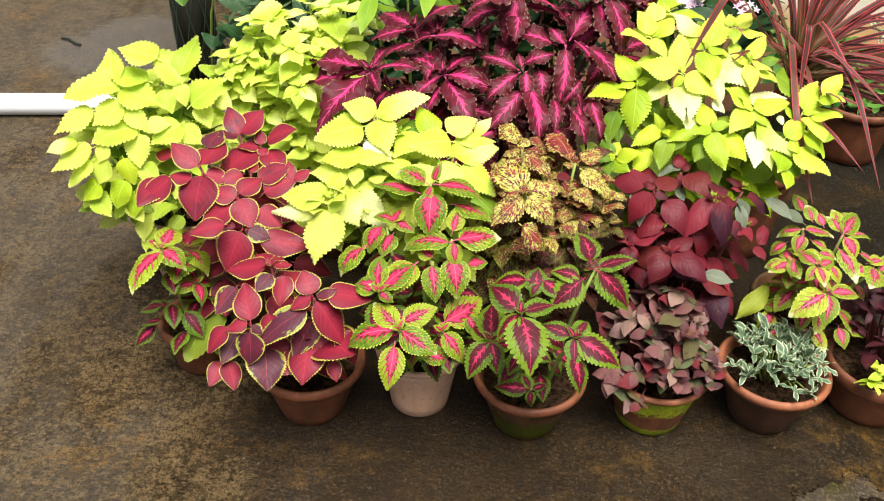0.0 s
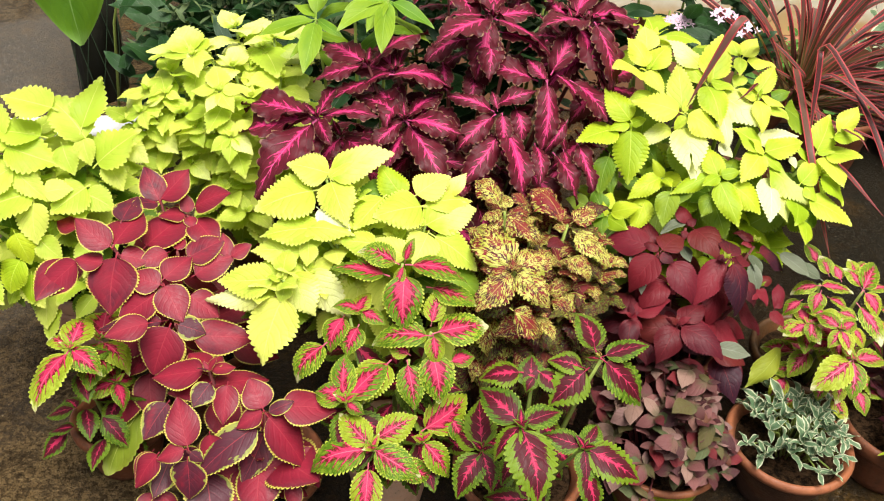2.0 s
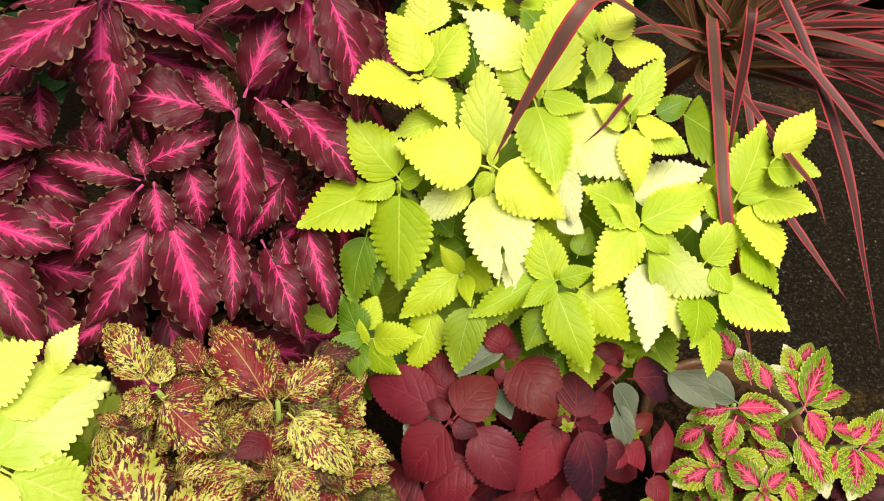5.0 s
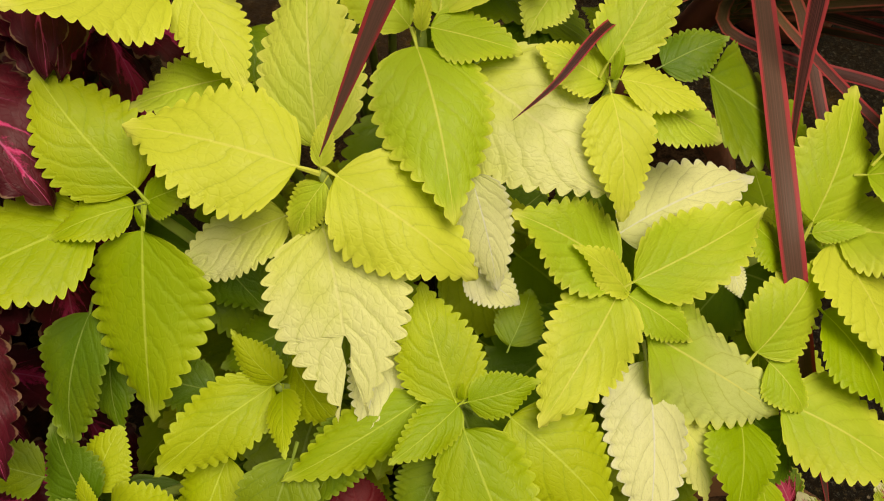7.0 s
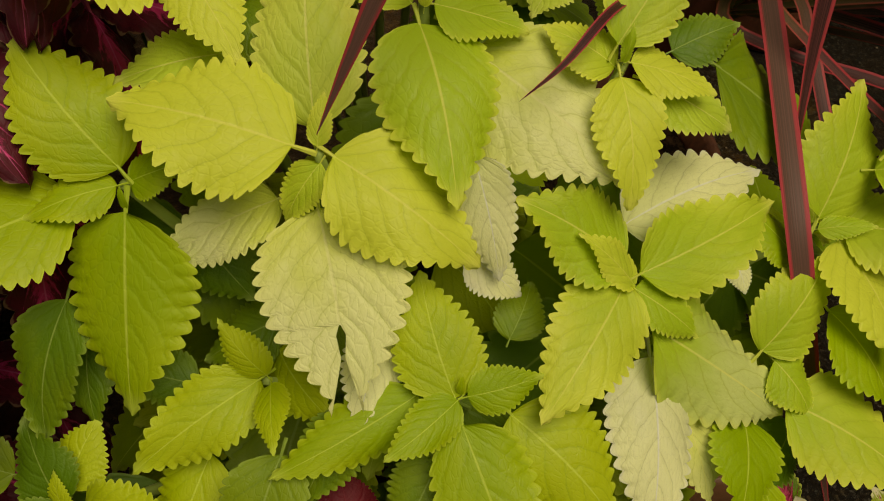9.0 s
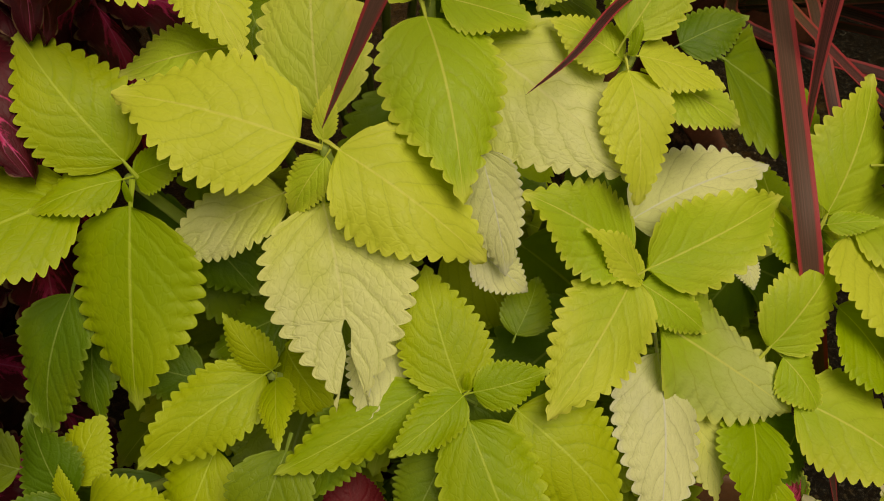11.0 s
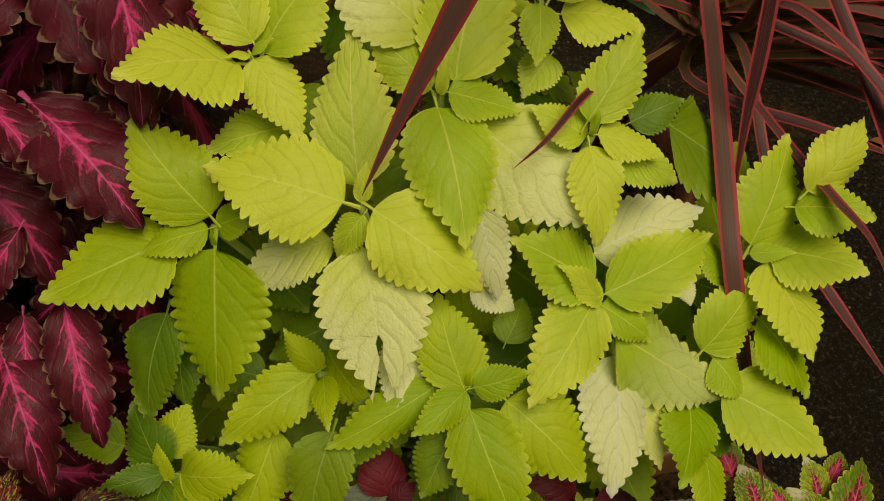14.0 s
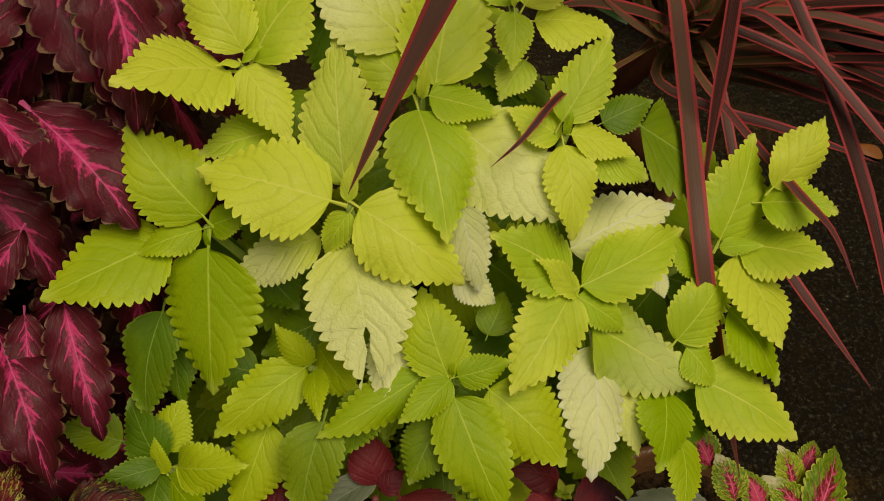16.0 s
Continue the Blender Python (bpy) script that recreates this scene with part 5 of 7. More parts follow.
rosette(CRIMSON_LOW, "red", (-0.155, 1.113, 0.318), [(112, 29, 0.067, 1.00, "red", (-0.000, 0.003, 0.007)), (-166, -20, 0.038, 1.05, "red", (-0.004, -0.001, 0.003)), (-84, -62, 0.054, 1.35, "red", (0.001, -0.008, -0.010)), (-15, -40, 0.021, 1.27, "red", (0.005, -0.002, 0.000)), (-120, -30, 0.055, 1.13, "red", (-0.035, 0.052, 0.032)), (-89, -31, 0.054, 0.96, "red", (0.041, 0.077, 0.046)), (-120, -22, 0.039, 1.24, "red", (0.017, 0.080, 0.044)), (-134, -45, 0.052, 1.06, "red", (-0.041, -0.000, -0.011)), (-62, -56, 0.046, 1.09, "red", (0.025, 0.024, 0.006))], 8, False)
rosette(CRIMSON_LOW, "red", (-0.069, 1.146, 0.270), [(-86, -25, 0.083, 1.20, "red"), (-43, 14, 0.097, 1.20, "red", (0.018, 0.015, -0.006)), (-67, -36, 0.036, 1.00, "red", (0.045, -0.024, -0.023)), (-74, -27, 0.077, 1.20, "red", (-0.069, -0.024, -0.007)), (-105, -26, 0.058, 1.00, "red", (-0.119, -0.009, 0.005)), (-118, -27, 0.042, 1.00, "red", (-0.158, 0.026, -0.030)), (-63, -30, 0.053, 1.00, "red", (-0.128, -0.041, -0.030)), (-102, -29, 0.046, 1.00, "red", (-0.141, -0.043, -0.030))])
rosette(CRIMSON_LOW, "red", (-0.146, 1.220, 0.360), [(130, -13, 0.060, 1.00, "red"), (75, -12, 0.039, 1.00, "red"), (-179, -14, 0.082, 1.00, "red"), (20, -8, 0.038, 1.00, "red")])
rosette(PINK_PLANT, "pink", (0.112, 1.314, 0.489), [(168, 12, 0.055, 1.26, "pink", (-0.010, 0.001, 0.001)), (176, 4, 0.073, 1.04, "pink", (-0.025, -0.009, -0.013)), (-87, -44, 0.076, 1.13, "pink", (0.004, -0.013, -0.011)), (-6, -7, 0.081, 0.91, "pink", (0.014, -0.003, 0.001)), (-4, -16, 0.069, 1.12, "pink", (0.043, -0.016, -0.027)), (61, 51, 0.033, 0.81, "pink", (0.004, 0.001, 0.006)), (-107, -42, 0.036, 0.70, "pink", (0.001, -0.005, -0.002))], 8, False)
rosette(PINK_PLANT, "pink", (0.156, 1.246, 0.427), [(21, -2, 0.076, 1.12, "pink", (0.010, -0.001, 0.002)), (179, -11, 0.078, 0.84, "pink", (-0.006, -0.004, -0.003)), (82, 29, 0.050, 0.92, "pink", (-0.000, 0.007, 0.012)), (-78, -49, 0.039, 1.13, "pink", (0.004, -0.005, -0.004))], 8, False)
rosette(PINK_PLANT, "pink", (0.128, 1.222, 0.396), [(-73, -43, 0.061, 0.99, "pink", (-0.001, -0.006, -0.004)), (-74, -45, 0.067, 1.13, "pink", (0.032, 0.006, 0.006)), (19, 1, 0.033, 1.35, "pink", (0.059, 0.003, -0.001)), (157, 11, 0.033, 1.35, "pink", (-0.001, 0.006, 0.005)), (-128, -23, 0.068, 1.21, "pink", (-0.029, -0.003, -0.006))], 8, False)
rosette(PINK_PLANT, "pink", (0.044, 1.269, 0.424), [(-114, -32, 0.049, 1.23, "pink", (-0.010, -0.000, -0.000)), (-110, -30, 0.043, 1.35, "pink", (0.011, -0.009, -0.008)), (59, 27, 0.033, 1.35, "pink", (0.009, 0.007, 0.007)), (-25, -10, 0.038, 1.09, "pink", (0.016, 0.007, 0.008)), (175, 8, 0.043, 1.04, "pink", (0.016, 0.008, 0.007)), (-133, -31, 0.061, 1.23, "pink", (-0.034, -0.033, -0.023))], 8, False)
rosette(PINK_PLANT, "pink", (0.042, 1.183, 0.371), [(93, 28, 0.048, 1.07, "pink", (-0.000, 0.002, 0.003)), (171, -7, 0.041, 0.97, "pink", (0.001, -0.004, -0.001)), (-34, -31, 0.029, 1.35, "pink", (0.007, -0.004, -0.002))], 8, False)
rosette(PINK_PLANT, "pink", (0.047, 1.166, 0.370), [(101, 12, 0.072, 1.00, "pink"), (44, 18, 0.077, 1.10, "pink"), (153, -15, 0.051, 1.00, "pink"), (-27, -19, 0.031, 1.00, "pink")])
rosette(PINK_PLANT, "pink", (0.085, 1.120, 0.333), [(-171, -21, 0.091, 1.00, "pink"), (-22, -16, 0.075, 1.00, "pink"), (-94, -42, 0.071, 0.90, "pink", (-0.003, -0.018, -0.022)), (135, 11, 0.068, 1.00, "pink"), (29, 14, 0.061, 1.00, "pink", (0.007, 0.016, 0.002))])
rosette(PINK_PLANT, "pink", (0.152, 1.165, 0.300), [(-34, -38, 0.066, 1.00, "pink"), (43, 10, 0.081, 1.00, "pink", (0.004, 0.019, 0.003)), (-81, -53, 0.032, 1.00, "pink", (-0.046, -0.031, -0.022)), (2, -23, 0.052, 1.00, "pink", (-0.028, -0.027, -0.023)), (-42, -45, 0.042, 1.00, "pink", (0.040, 0.035, 0.006))])
rosette(DUSK_PLANT, "dusk", (0.394, 1.246, 0.390), [(117, 29, 0.056, 1.35, "dusk", (-0.007, 0.019, 0.006)), (-28, -32, 0.081, 1.25, "dusk", (0.006, -0.006, 0.003)), (12, 14, 0.064, 0.85, "dusk", (0.007, 0.005, 0.005)), (-148, -35, 0.070, 1.20, "dusk", (-0.019, -0.001, -0.022)), (167, 1, 0.049, 1.11, "dusk", (-0.022, 0.008, -0.023)), (143, -25, 0.027, 0.87, "dusk", (-0.002, 0.000, 0.002))], 8, False)
rosette(DUSK_PLANT, "dusk", (0.304, 1.245, 0.350), [(87, 28, 0.049, 1.35, "dusk", (-0.003, -0.010, -0.009)), (-173, -5, 0.057, 1.23, "dusk", (-0.020, 0.006, 0.004)), (-123, -35, 0.024, 1.35, "dusk", (0.001, -0.001, 0.002)), (-35, -19, 0.048, 1.17, "dusk", (0.010, 0.008, 0.004))], 8, False)
rosette(DUSK_PLANT, "dusk", (0.277, 1.127, 0.385), [(134, 4, 0.078, 1.00, "dusk"), (24, 2, 0.062, 1.00, "dusk"), (-135, -27, 0.058, 1.00, "dusk"), (-75, -24, 0.102, 1.10, "dusk"), (125, -2, 0.039, 0.60, "dusk")])
rosette(DUSK_PLANT, "dusk", (0.234, 1.154, 0.299), [(-123, -34, 0.074, 1.00, "dusk"), (93, 14, 0.081, 1.00, "dusk"), (134, -6, 0.055, 1.00, "dusk"), (-73, -28, 0.058, 1.00, "dusk")])
rosette(DUSK_PLANT, "dusk", (0.364, 1.125, 0.348), [(163, 4, 0.058, 1.00, "dusk"), (-17, -21, 0.089, 1.00, "dusk"), (61, 4, 0.049, 1.00, "dusk"), (-88, -34, 0.052, 1.00, "dusk"), (-71, -33, 0.060, 1.00, "dusk", (0.002, -0.024, -0.019))])
rosette(DUSK_PLANT, "dusk", (0.309, 1.150, 0.200), [(-82, -63, 0.033, 0.90, "dusk"), (173, -6, 0.066, 0.80, "dusk"), (31, 3, 0.031, 0.80, "dusk"), (-25, -45, 0.034, 1.00, "dusk", (0.030, 0.041, 0.031)), (125, 21, 0.034, 1.00, "dusk")])
rosette(DUSK_PLANT, "dusk", (0.292, 1.192, 0.250), [(-125, -33, 0.052, 1.00, "dusk"), (-13, -11, 0.051, 1.00, "dusk"), (46, 6, 0.040, 1.00, "dusk")])
rosette(GOLD_PLANT, "gold", (0.259, 1.452, 0.488), [(-39, -14, 0.063, 1.07, "gold", (0.006, -0.008, -0.002)), (126, 11, 0.060, 1.03, "gold", (-0.010, 0.009, 0.007)), (-166, -18, 0.036, 1.15, "gold", (-0.004, -0.002, 0.001)), (21, -2, 0.036, 1.13, "gold", (0.007, -0.004, -0.001)), (-135, -27, 0.026, 1.35, "gold", (-0.005, -0.008, -0.005)), (89, 10, 0.031, 1.19, "gold", (0.002, 0.005, 0.003)), (-151, -11, 0.041, 1.35, "olivegold", (-0.011, -0.017, -0.028)), (111, 0, 0.036, 0.81, "gold", (0.004, -0.074, -0.027)), (138, -6, 0.064, 0.88, "gold", (-0.002, -0.091, -0.023)), (3, -5, 0.062, 0.78, "gold", (0.021, -0.063, -0.032))], 8, False)
rosette(GOLD_PLANT, "gold", (0.355, 1.446, 0.474), [(128, 12, 0.082, 0.89, "gold", (-0.009, 0.002, 0.004)), (38, 5, 0.055, 0.94, "gold", (0.008, 0.003, 0.004)), (-175, 6, 0.021, 1.35, "gold", (-0.003, -0.007, -0.001)), (-6, -10, 0.048, 1.04, "olivegold", (0.008, 0.003, -0.007)), (-41, -20, 0.069, 1.02, "gold", (0.013, -0.012, -0.006)), (6, 6, 0.042, 1.03, "olivegold", (0.027, 0.038, 0.000)), (-141, 5, 0.031, 1.22, "blush", (-0.009, -0.025, -0.013)), (-46, -22, 0.045, 1.23, "gold", (0.003, -0.047, -0.025)), (130, 15, 0.033, 1.30, "gold", (-0.064, 0.028, 0.009)), (-147, -5, 0.033, 1.35, "olivegold", (-0.026, -0.026, -0.025)), (-43, -18, 0.048, 1.17, "olivegold", (0.020, -0.029, -0.034))], 8, False)
rosette(GOLD_PLANT, "gold", (0.269, 1.336, 0.470), [(-134, -22, 0.082, 1.00, "gold"), (-43, -17, 0.073, 1.00, "gold"), (163, -11, 0.052, 1.00, "gold"), (122, 7, 0.108, 1.00, "gold"), (39, -7, 0.081, 1.00, "gold"), (-3, -48, 0.065, 1.00, "gold", (-0.001, -0.057, -0.026))])
rosette(GOLD_PLANT, "gold", (0.356, 1.382, 0.400), [(28, -14, 0.068, 1.00, "gold"), (-63, -25, 0.082, 1.00, "gold"), (-103, -21, 0.055, 1.00, "gold"), (-22, -25, 0.067, 1.00, "gold", (0.004, 0.067, 0.007))])
rosette(GOLD_PLANT, "gold", (0.247, 1.363, 0.360), [(-156, -35, 0.050, 1.00, "gold"), (-44, -14, 0.061, 1.00, "gold"), (-95, -32, 0.065, 1.00, "gold"), (67, 13, 0.046, 1.00, "gold")])
rosette(GOLD_PLANT, "gold", (0.323, 1.354, 0.350), [(-31, -33, 0.053, 1.00, "gold"), (-124, -26, 0.079, 1.00, "gold"), (41, 2, 0.060, 1.00, "gold"), (110, 17, 0.052, 1.00, "gold")])
rosette(WINE_PLANT, "wine", (0.500, 1.445, 0.430), [(147, -11, 0.080, 0.98, "wine", (-0.012, 0.009, 0.005)), (-141, -41, 0.068, 1.18, "wine", (-0.004, -0.005, -0.001)), (41, 5, 0.052, 1.34, "wine", (0.007, 0.003, 0.005)), (139, 9, 0.028, 1.00, "wine", (-0.000, 0.001, 0.003)), (-19, -18, 0.025, 1.31, "wine", (0.003, -0.004, 0.000)), (-51, -37, 0.073, 1.05, "wine", (0.025, -0.002, -0.014)), (-145, -31, 0.061, 1.15, "wine", (0.019, -0.020, -0.041)), (110, 18, 0.060, 0.87, "wine", (0.003, 0.024, -0.009))], 8, False)
rosette(WINE_PLANT, "wine", (0.610, 1.436, 0.431), [(80, -4, 0.053, 1.14, "wine", (0.001, 0.006, 0.004)), (-74, -57, 0.083, 0.86, "wine", (0.004, -0.005, -0.002)), (176, -8, 0.017, 1.27, "wine", (-0.003, 0.001, 0.003)), (20, -40, 0.050, 0.52, "wine", (0.001, -0.001, 0.002)), (51, -18, 0.046, 0.86, "wine", (0.020, 0.011, -0.016)), (-130, -42, 0.083, 0.79, "wine", (-0.011, 0.007, -0.006))], 8, False)
rosette(WINE_PLANT, "wine", (0.550, 1.494, 0.445), [(106, 29, 0.033, 1.35, "wine", (0.002, 0.007, 0.004)), (-60, -13, 0.062, 1.35, "wine", (0.015, -0.000, -0.001)), (-105, -23, 0.017, 1.12, "wine", (-0.001, -0.005, -0.001)), (34, 25, 0.018, 1.33, "wine", (0.004, 0.002, 0.004)), (-152, -10, 0.048, 0.67, "greyback", (0.001, 0.011, 0.003)), (-69, -21, 0.029, 1.11, "greyback", (-0.002, -0.015, -0.025))], 8, False)
rosette(WINE_PLANT, "wine", (0.669, 1.500, 0.412), [(14, -38, 0.073, 0.97, "wine", (0.010, -0.006, -0.008)), (-166, 9, 0.020, 1.35, "wine", (-0.004, 0.002, 0.003)), (176, 20, 0.037, 0.97, "wine", (0.001, 0.011, 0.004)), (-52, -40, 0.043, 1.31, "greyback", (-0.008, -0.012, -0.009)), (148, 3, 0.060, 0.95, "greyback", (0.119, -0.012, -0.049))], 8, False)
rosette(WINE_PLANT, "wine", (0.674, 1.452, 0.372), [(-62, -26, 0.031, 1.35, "wine", (-0.001, -0.006, -0.001)), (-123, -3, 0.028, 1.26, "wine", (-0.008, -0.011, -0.001)), (69, 16, 0.054, 0.79, "wine", (0.024, -0.030, -0.021)), (-42, -46, 0.043, 1.13, "wine", (-0.030, -0.013, 0.013)), (-47, -22, 0.030, 1.35, "wine", (0.017, -0.036, -0.024)), (34, 1, 0.031, 1.01, "wine", (0.002, 0.003, 0.001))], 8, False)
rosette(WINE_PLANT, "wine", (0.533, 1.368, 0.356), [(-125, -36, 0.069, 1.10, "wine"), (37, 13, 0.059, 1.10, "wine"), (-35, -17, 0.084, 1.00, "wine"), (131, -11, 0.024, 0.60, "wine")])
rosette(WINE_PLANT, "wine", (0.466, 1.388, 0.349), [(-99, -37, 0.056, 1.00, "wine"), (108, 4, 0.062, 1.10, "wine"), (19, 21, 0.067, 1.00, "wine"), (-44, -24, 0.027, 0.60, "wine")])
rosette(PINK_RIGHT, "pinksmall", (0.792, 1.490, 0.350), [(-180, -20, 0.044, 0.91, "pinksmall", (-0.005, -0.004, -0.000)), (-2, -8, 0.056, 0.94, "pinksmall", (0.003, -0.004, 0.000)), (-119, -40, 0.037, 1.20, "pinksmall", (-0.001, -0.014, -0.007)), (108, 26, 0.035, 1.15, "pinksmall", (0.021, 0.024, 0.004)), (120, 26, 0.038, 1.07, "pinksmall", (0.008, 0.048, 0.009)), (111, 27, 0.032, 1.08, "pinksmall", (0.041, 0.017, -0.001)), (-32, -18, 0.037, 1.07, "pinksmall", (0.017, -0.016, -0.015)), (-164, -43, 0.036, 1.14, "pinksmall", (-0.027, -0.012, -0.028))], 10, False)
rosette(PINK_RIGHT, "pinksmall", (0.865, 1.487, 0.342), [(56, 8, 0.076, 0.75, "pinksmall", (0.001, 0.002, 0.004)), (120, 20, 0.044, 1.17, "pinksmall", (-0.002, 0.007, 0.004)), (23, -14, 0.069, 0.59, "pinksmall", (0.009, 0.004, 0.001)), (-54, -41, 0.046, 1.20, "pinksmall", (0.003, -0.004, -0.000)), (101, 26, 0.035, 1.15, "pinksmall", (-0.001, 0.035, 0.002)), (54, 15, 0.031, 1.01, "pinksmall", (0.011, 0.048, -0.001)), (10, -34, 0.050, 0.85, "pinksmall", (0.040, -0.009, -0.030))], 10, False)
rosette(PINK_RIGHT, "pinksmall", (0.809, 1.442, 0.325), [(-62, -26, 0.070, 0.76, "pinksmall", (0.049, 0.022, 0.002)), (-33, 3, 0.037, 1.24, "pinksmall", (-0.020, 0.005, -0.002)), (-101, -31, 0.033, 1.10, "pinksmall", (-0.033, -0.001, -0.016)), (170, -18, 0.037, 1.18, "pinksmall", (-0.046, 0.000, -0.028)), (-14, -11, 0.033, 1.13, "pinksmall", (0.011, 0.008, 0.001)), (-87, -21, 0.033, 1.21, "pinksmall", (-0.003, -0.003, -0.000)), (159, -11, 0.027, 1.35, "pinksmall", (-0.013, 0.011, -0.004)), (-56, -32, 0.037, 1.13, "pinksmall", (0.027, -0.018, -0.009))], 10, False)
rosette(PINK_RIGHT, "pinksmall", (0.939, 1.469, 0.286), [(34, -10, 0.049, 0.79, "pinksmall", (-0.018, 0.001, 0.013)), (49, 16, 0.048, 1.00, "pinksmall", (0.007, 0.001, -0.003)), (-107, -4, 0.056, 1.35, "pinksmall", (-0.008, -0.005, 0.005)), (-139, 10, 0.052, 0.83, "pinksmall", (-0.023, -0.008, 0.005)), (-45, -6, 0.035, 1.35, "pinksmall", (0.008, -0.004, -0.007))], 10, False)
rosette(PINK_RIGHT, "pinksmall", (0.809, 1.410, 0.325), [(-77, -26, 0.043, 1.00, "pinksmall"), (123, -3, 0.048, 1.00, "pinksmall"), (-133, -29, 0.038, 1.00, "pinksmall"), (31, -3, 0.041, 1.00, "pinksmall")])
rosette(PINK_RIGHT, "pinksmall", (0.773, 1.443, 0.305), [(-168, -28, 0.046, 1.00, "pinksmall"), (94, -7, 0.049, 1.00, "pinksmall"), (-73, -17, 0.040, 1.00, "pinksmall"), (27, 1, 0.038, 1.00, "pinksmall")])
rosette(PINK_RIGHT, "pinksmall", (0.830, 1.380, 0.290), [(-150, -20, 0.087, 1.00, "pinksmall"), (8, -7, 0.062, 1.00, "pinksmall"), (-100, -33, 0.065, 1.00, "pinksmall"), (102, 6, 0.033, 1.00, "pinksmall")])
rosette(LEFT, "softlime", (-0.393, 1.545, 0.519), [(176, 10, 0.078, 1.35, "softlime", (-0.044, 0.017, 0.040)), (147, 30, 0.090, 1.07, "softlime", (0.005, 0.000, 0.000)), (79, 30, 0.093, 0.85, "softlime", (-0.001, 0.008, 0.013)), (179, 3, 0.082, 1.05, "softlime", (-0.059, -0.008, 0.004)), (-6, -16, 0.086, 1.14, "softlime", (-0.106, -0.027, -0.007)), (-50, -51, 0.049, 1.12, "softlime", (-0.027, -0.014, -0.007)), (-56, -57, 0.045, 1.04, "softlime", (0.000, -0.000, 0.000)), (29, 30, 0.086, 1.35, "softlime", (0.022, -0.016, -0.035)), (-45, -39, 0.051, 1.10, "softlime", (0.036, -0.012, -0.036))], 8, False)
rosette(LEFT, "softlime", (-0.489, 1.496, 0.490), [(110, 29, 0.087, 0.86, "softlime", (-0.028, 0.028, 0.023)), (-161, -14, 0.112, 0.86, "softlime", (-0.012, 0.030, 0.029)), (-145, -25, 0.069, 1.35, "softlime", (0.001, -0.001, 0.001)), (-148, -23, 0.084, 1.11, "softlime", (-0.055, -0.011, -0.011)), (-24, -34, 0.068, 0.81, "softlime", (0.007, -0.004, -0.003)), (-155, -16, 0.090, 1.15, "softlime", (0.032, -0.023, -0.030))], 8, False)
rosette(LEFT, "softlime", (-0.440, 1.476, 0.457), [(22, -2, 0.042, 1.35, "softlime", (0.001, -0.000, 0.004)), (-138, -22, 0.067, 1.35, "softlime", (0.055, 0.026, 0.000)), (-77, -55, 0.064, 1.13, "softlime", (-0.012, -0.013, -0.007)), (-14, -24, 0.053, 1.22, "softlime", (0.053, 0.022, -0.009)), (-16, -41, 0.046, 1.18, "softlime", (-0.006, -0.036, -0.058))], 8, False)
rosette(LEFT, "softlime", (-0.510, 1.432, 0.427), [(-163, -16, 0.062, 0.87, "softtipped", (-0.053, 0.006, 0.008)), (-159, -27, 0.090, 0.88, "softlime", (-0.024, 0.001, 0.003)), (-150, -45, 0.067, 1.17, "softlime", (-0.024, -0.012, -0.018)), (-128, -50, 0.037, 1.35, "softlime", (0.004, 0.006, 0.009)), (-137, -62, 0.055, 1.35, "softlime", (0.006, -0.008, -0.012)), (-34, -64, 0.053, 1.15, "fresh", (0.034, -0.001, -0.013)), (-127, -61, 0.059, 1.21, "fresh", (0.037, -0.013, -0.053)), (-146, -47, 0.050, 1.35, "fresh", (-0.014, -0.018, -0.055)), (-82, -56, 0.046, 1.35, "fresh", (0.047, -0.012, -0.083))], 8, False)
rosette(LEFT, "softlime", (-0.540, 1.422, 0.340), [(-155, -52, 0.043, 1.00, "softlime"), (-43, -21, 0.068, 1.00, "softlime"), (160, -23, 0.061, 1.00, "softlime"), (59, 23, 0.030, 1.00, "softlime")])
rosette(LEFT, "softlime", (-0.477, 1.428, 0.330), [(-140, -50, 0.053, 1.00, "softlime"), (-43, -34, 0.058, 1.00, "softlime"), (64, 18, 0.024, 1.00, "softlime"), (-136, -59, 0.031, 1.00, "softlime")])
rosette(BACK, "softlime", (-0.254, 1.711, 0.587), [(168, -16, 0.084, 1.00, "softlime"), (115, 1, 0.102, 1.00, "softtipped"), (-8, -6, 0.036, 1.00, "softlime"), (-68, -16, 0.056, 1.00, "softlime"), (79, 3, 0.061, 1.00, "softlime")])
rosette(BACK, "softlime", (-0.194, 1.622, 0.572), [(12, -3, 0.051, 1.00, "softlime"), (-117, -35, 0.041, 1.00, "softtipped"), (-47, -27, 0.046, 1.00, "softlime"), (107, 10, 0.063, 1.00, "softlime"), (167, -11, 0.050, 1.00, "softlime")])
rosette(BACK, "softlime", (-0.171, 1.584, 0.514), [(-153, -31, 0.043, 1.00, "softlime"), (-29, -28, 0.046, 1.00, "softtipped"), (47, 11, 0.047, 1.00, "softlime"), (-91, -42, 0.047, 1.00, "softlime"), (127, 11, 0.047, 1.00, "softlime")])
rosette(BACK, "softlime", (-0.297, 1.680, 0.530), [(141, -13, 0.082, 1.00, "softlime"), (-163, -38, 0.041, 1.00, "softtipped"), (-20, -8, 0.029, 1.00, "softlime"), (112, 1, 0.081, 1.00, "softlime")])
rosette(BACK, "softlime", (-0.338, 1.668, 0.500), [(154, -27, 0.057, 1.00, "softlime"), (124, -8, 0.071, 1.00, "softtipped"), (-62, -22, 0.040, 1.00, "softlime"), (-17, 5, 0.041, 1.00, "softlime")])
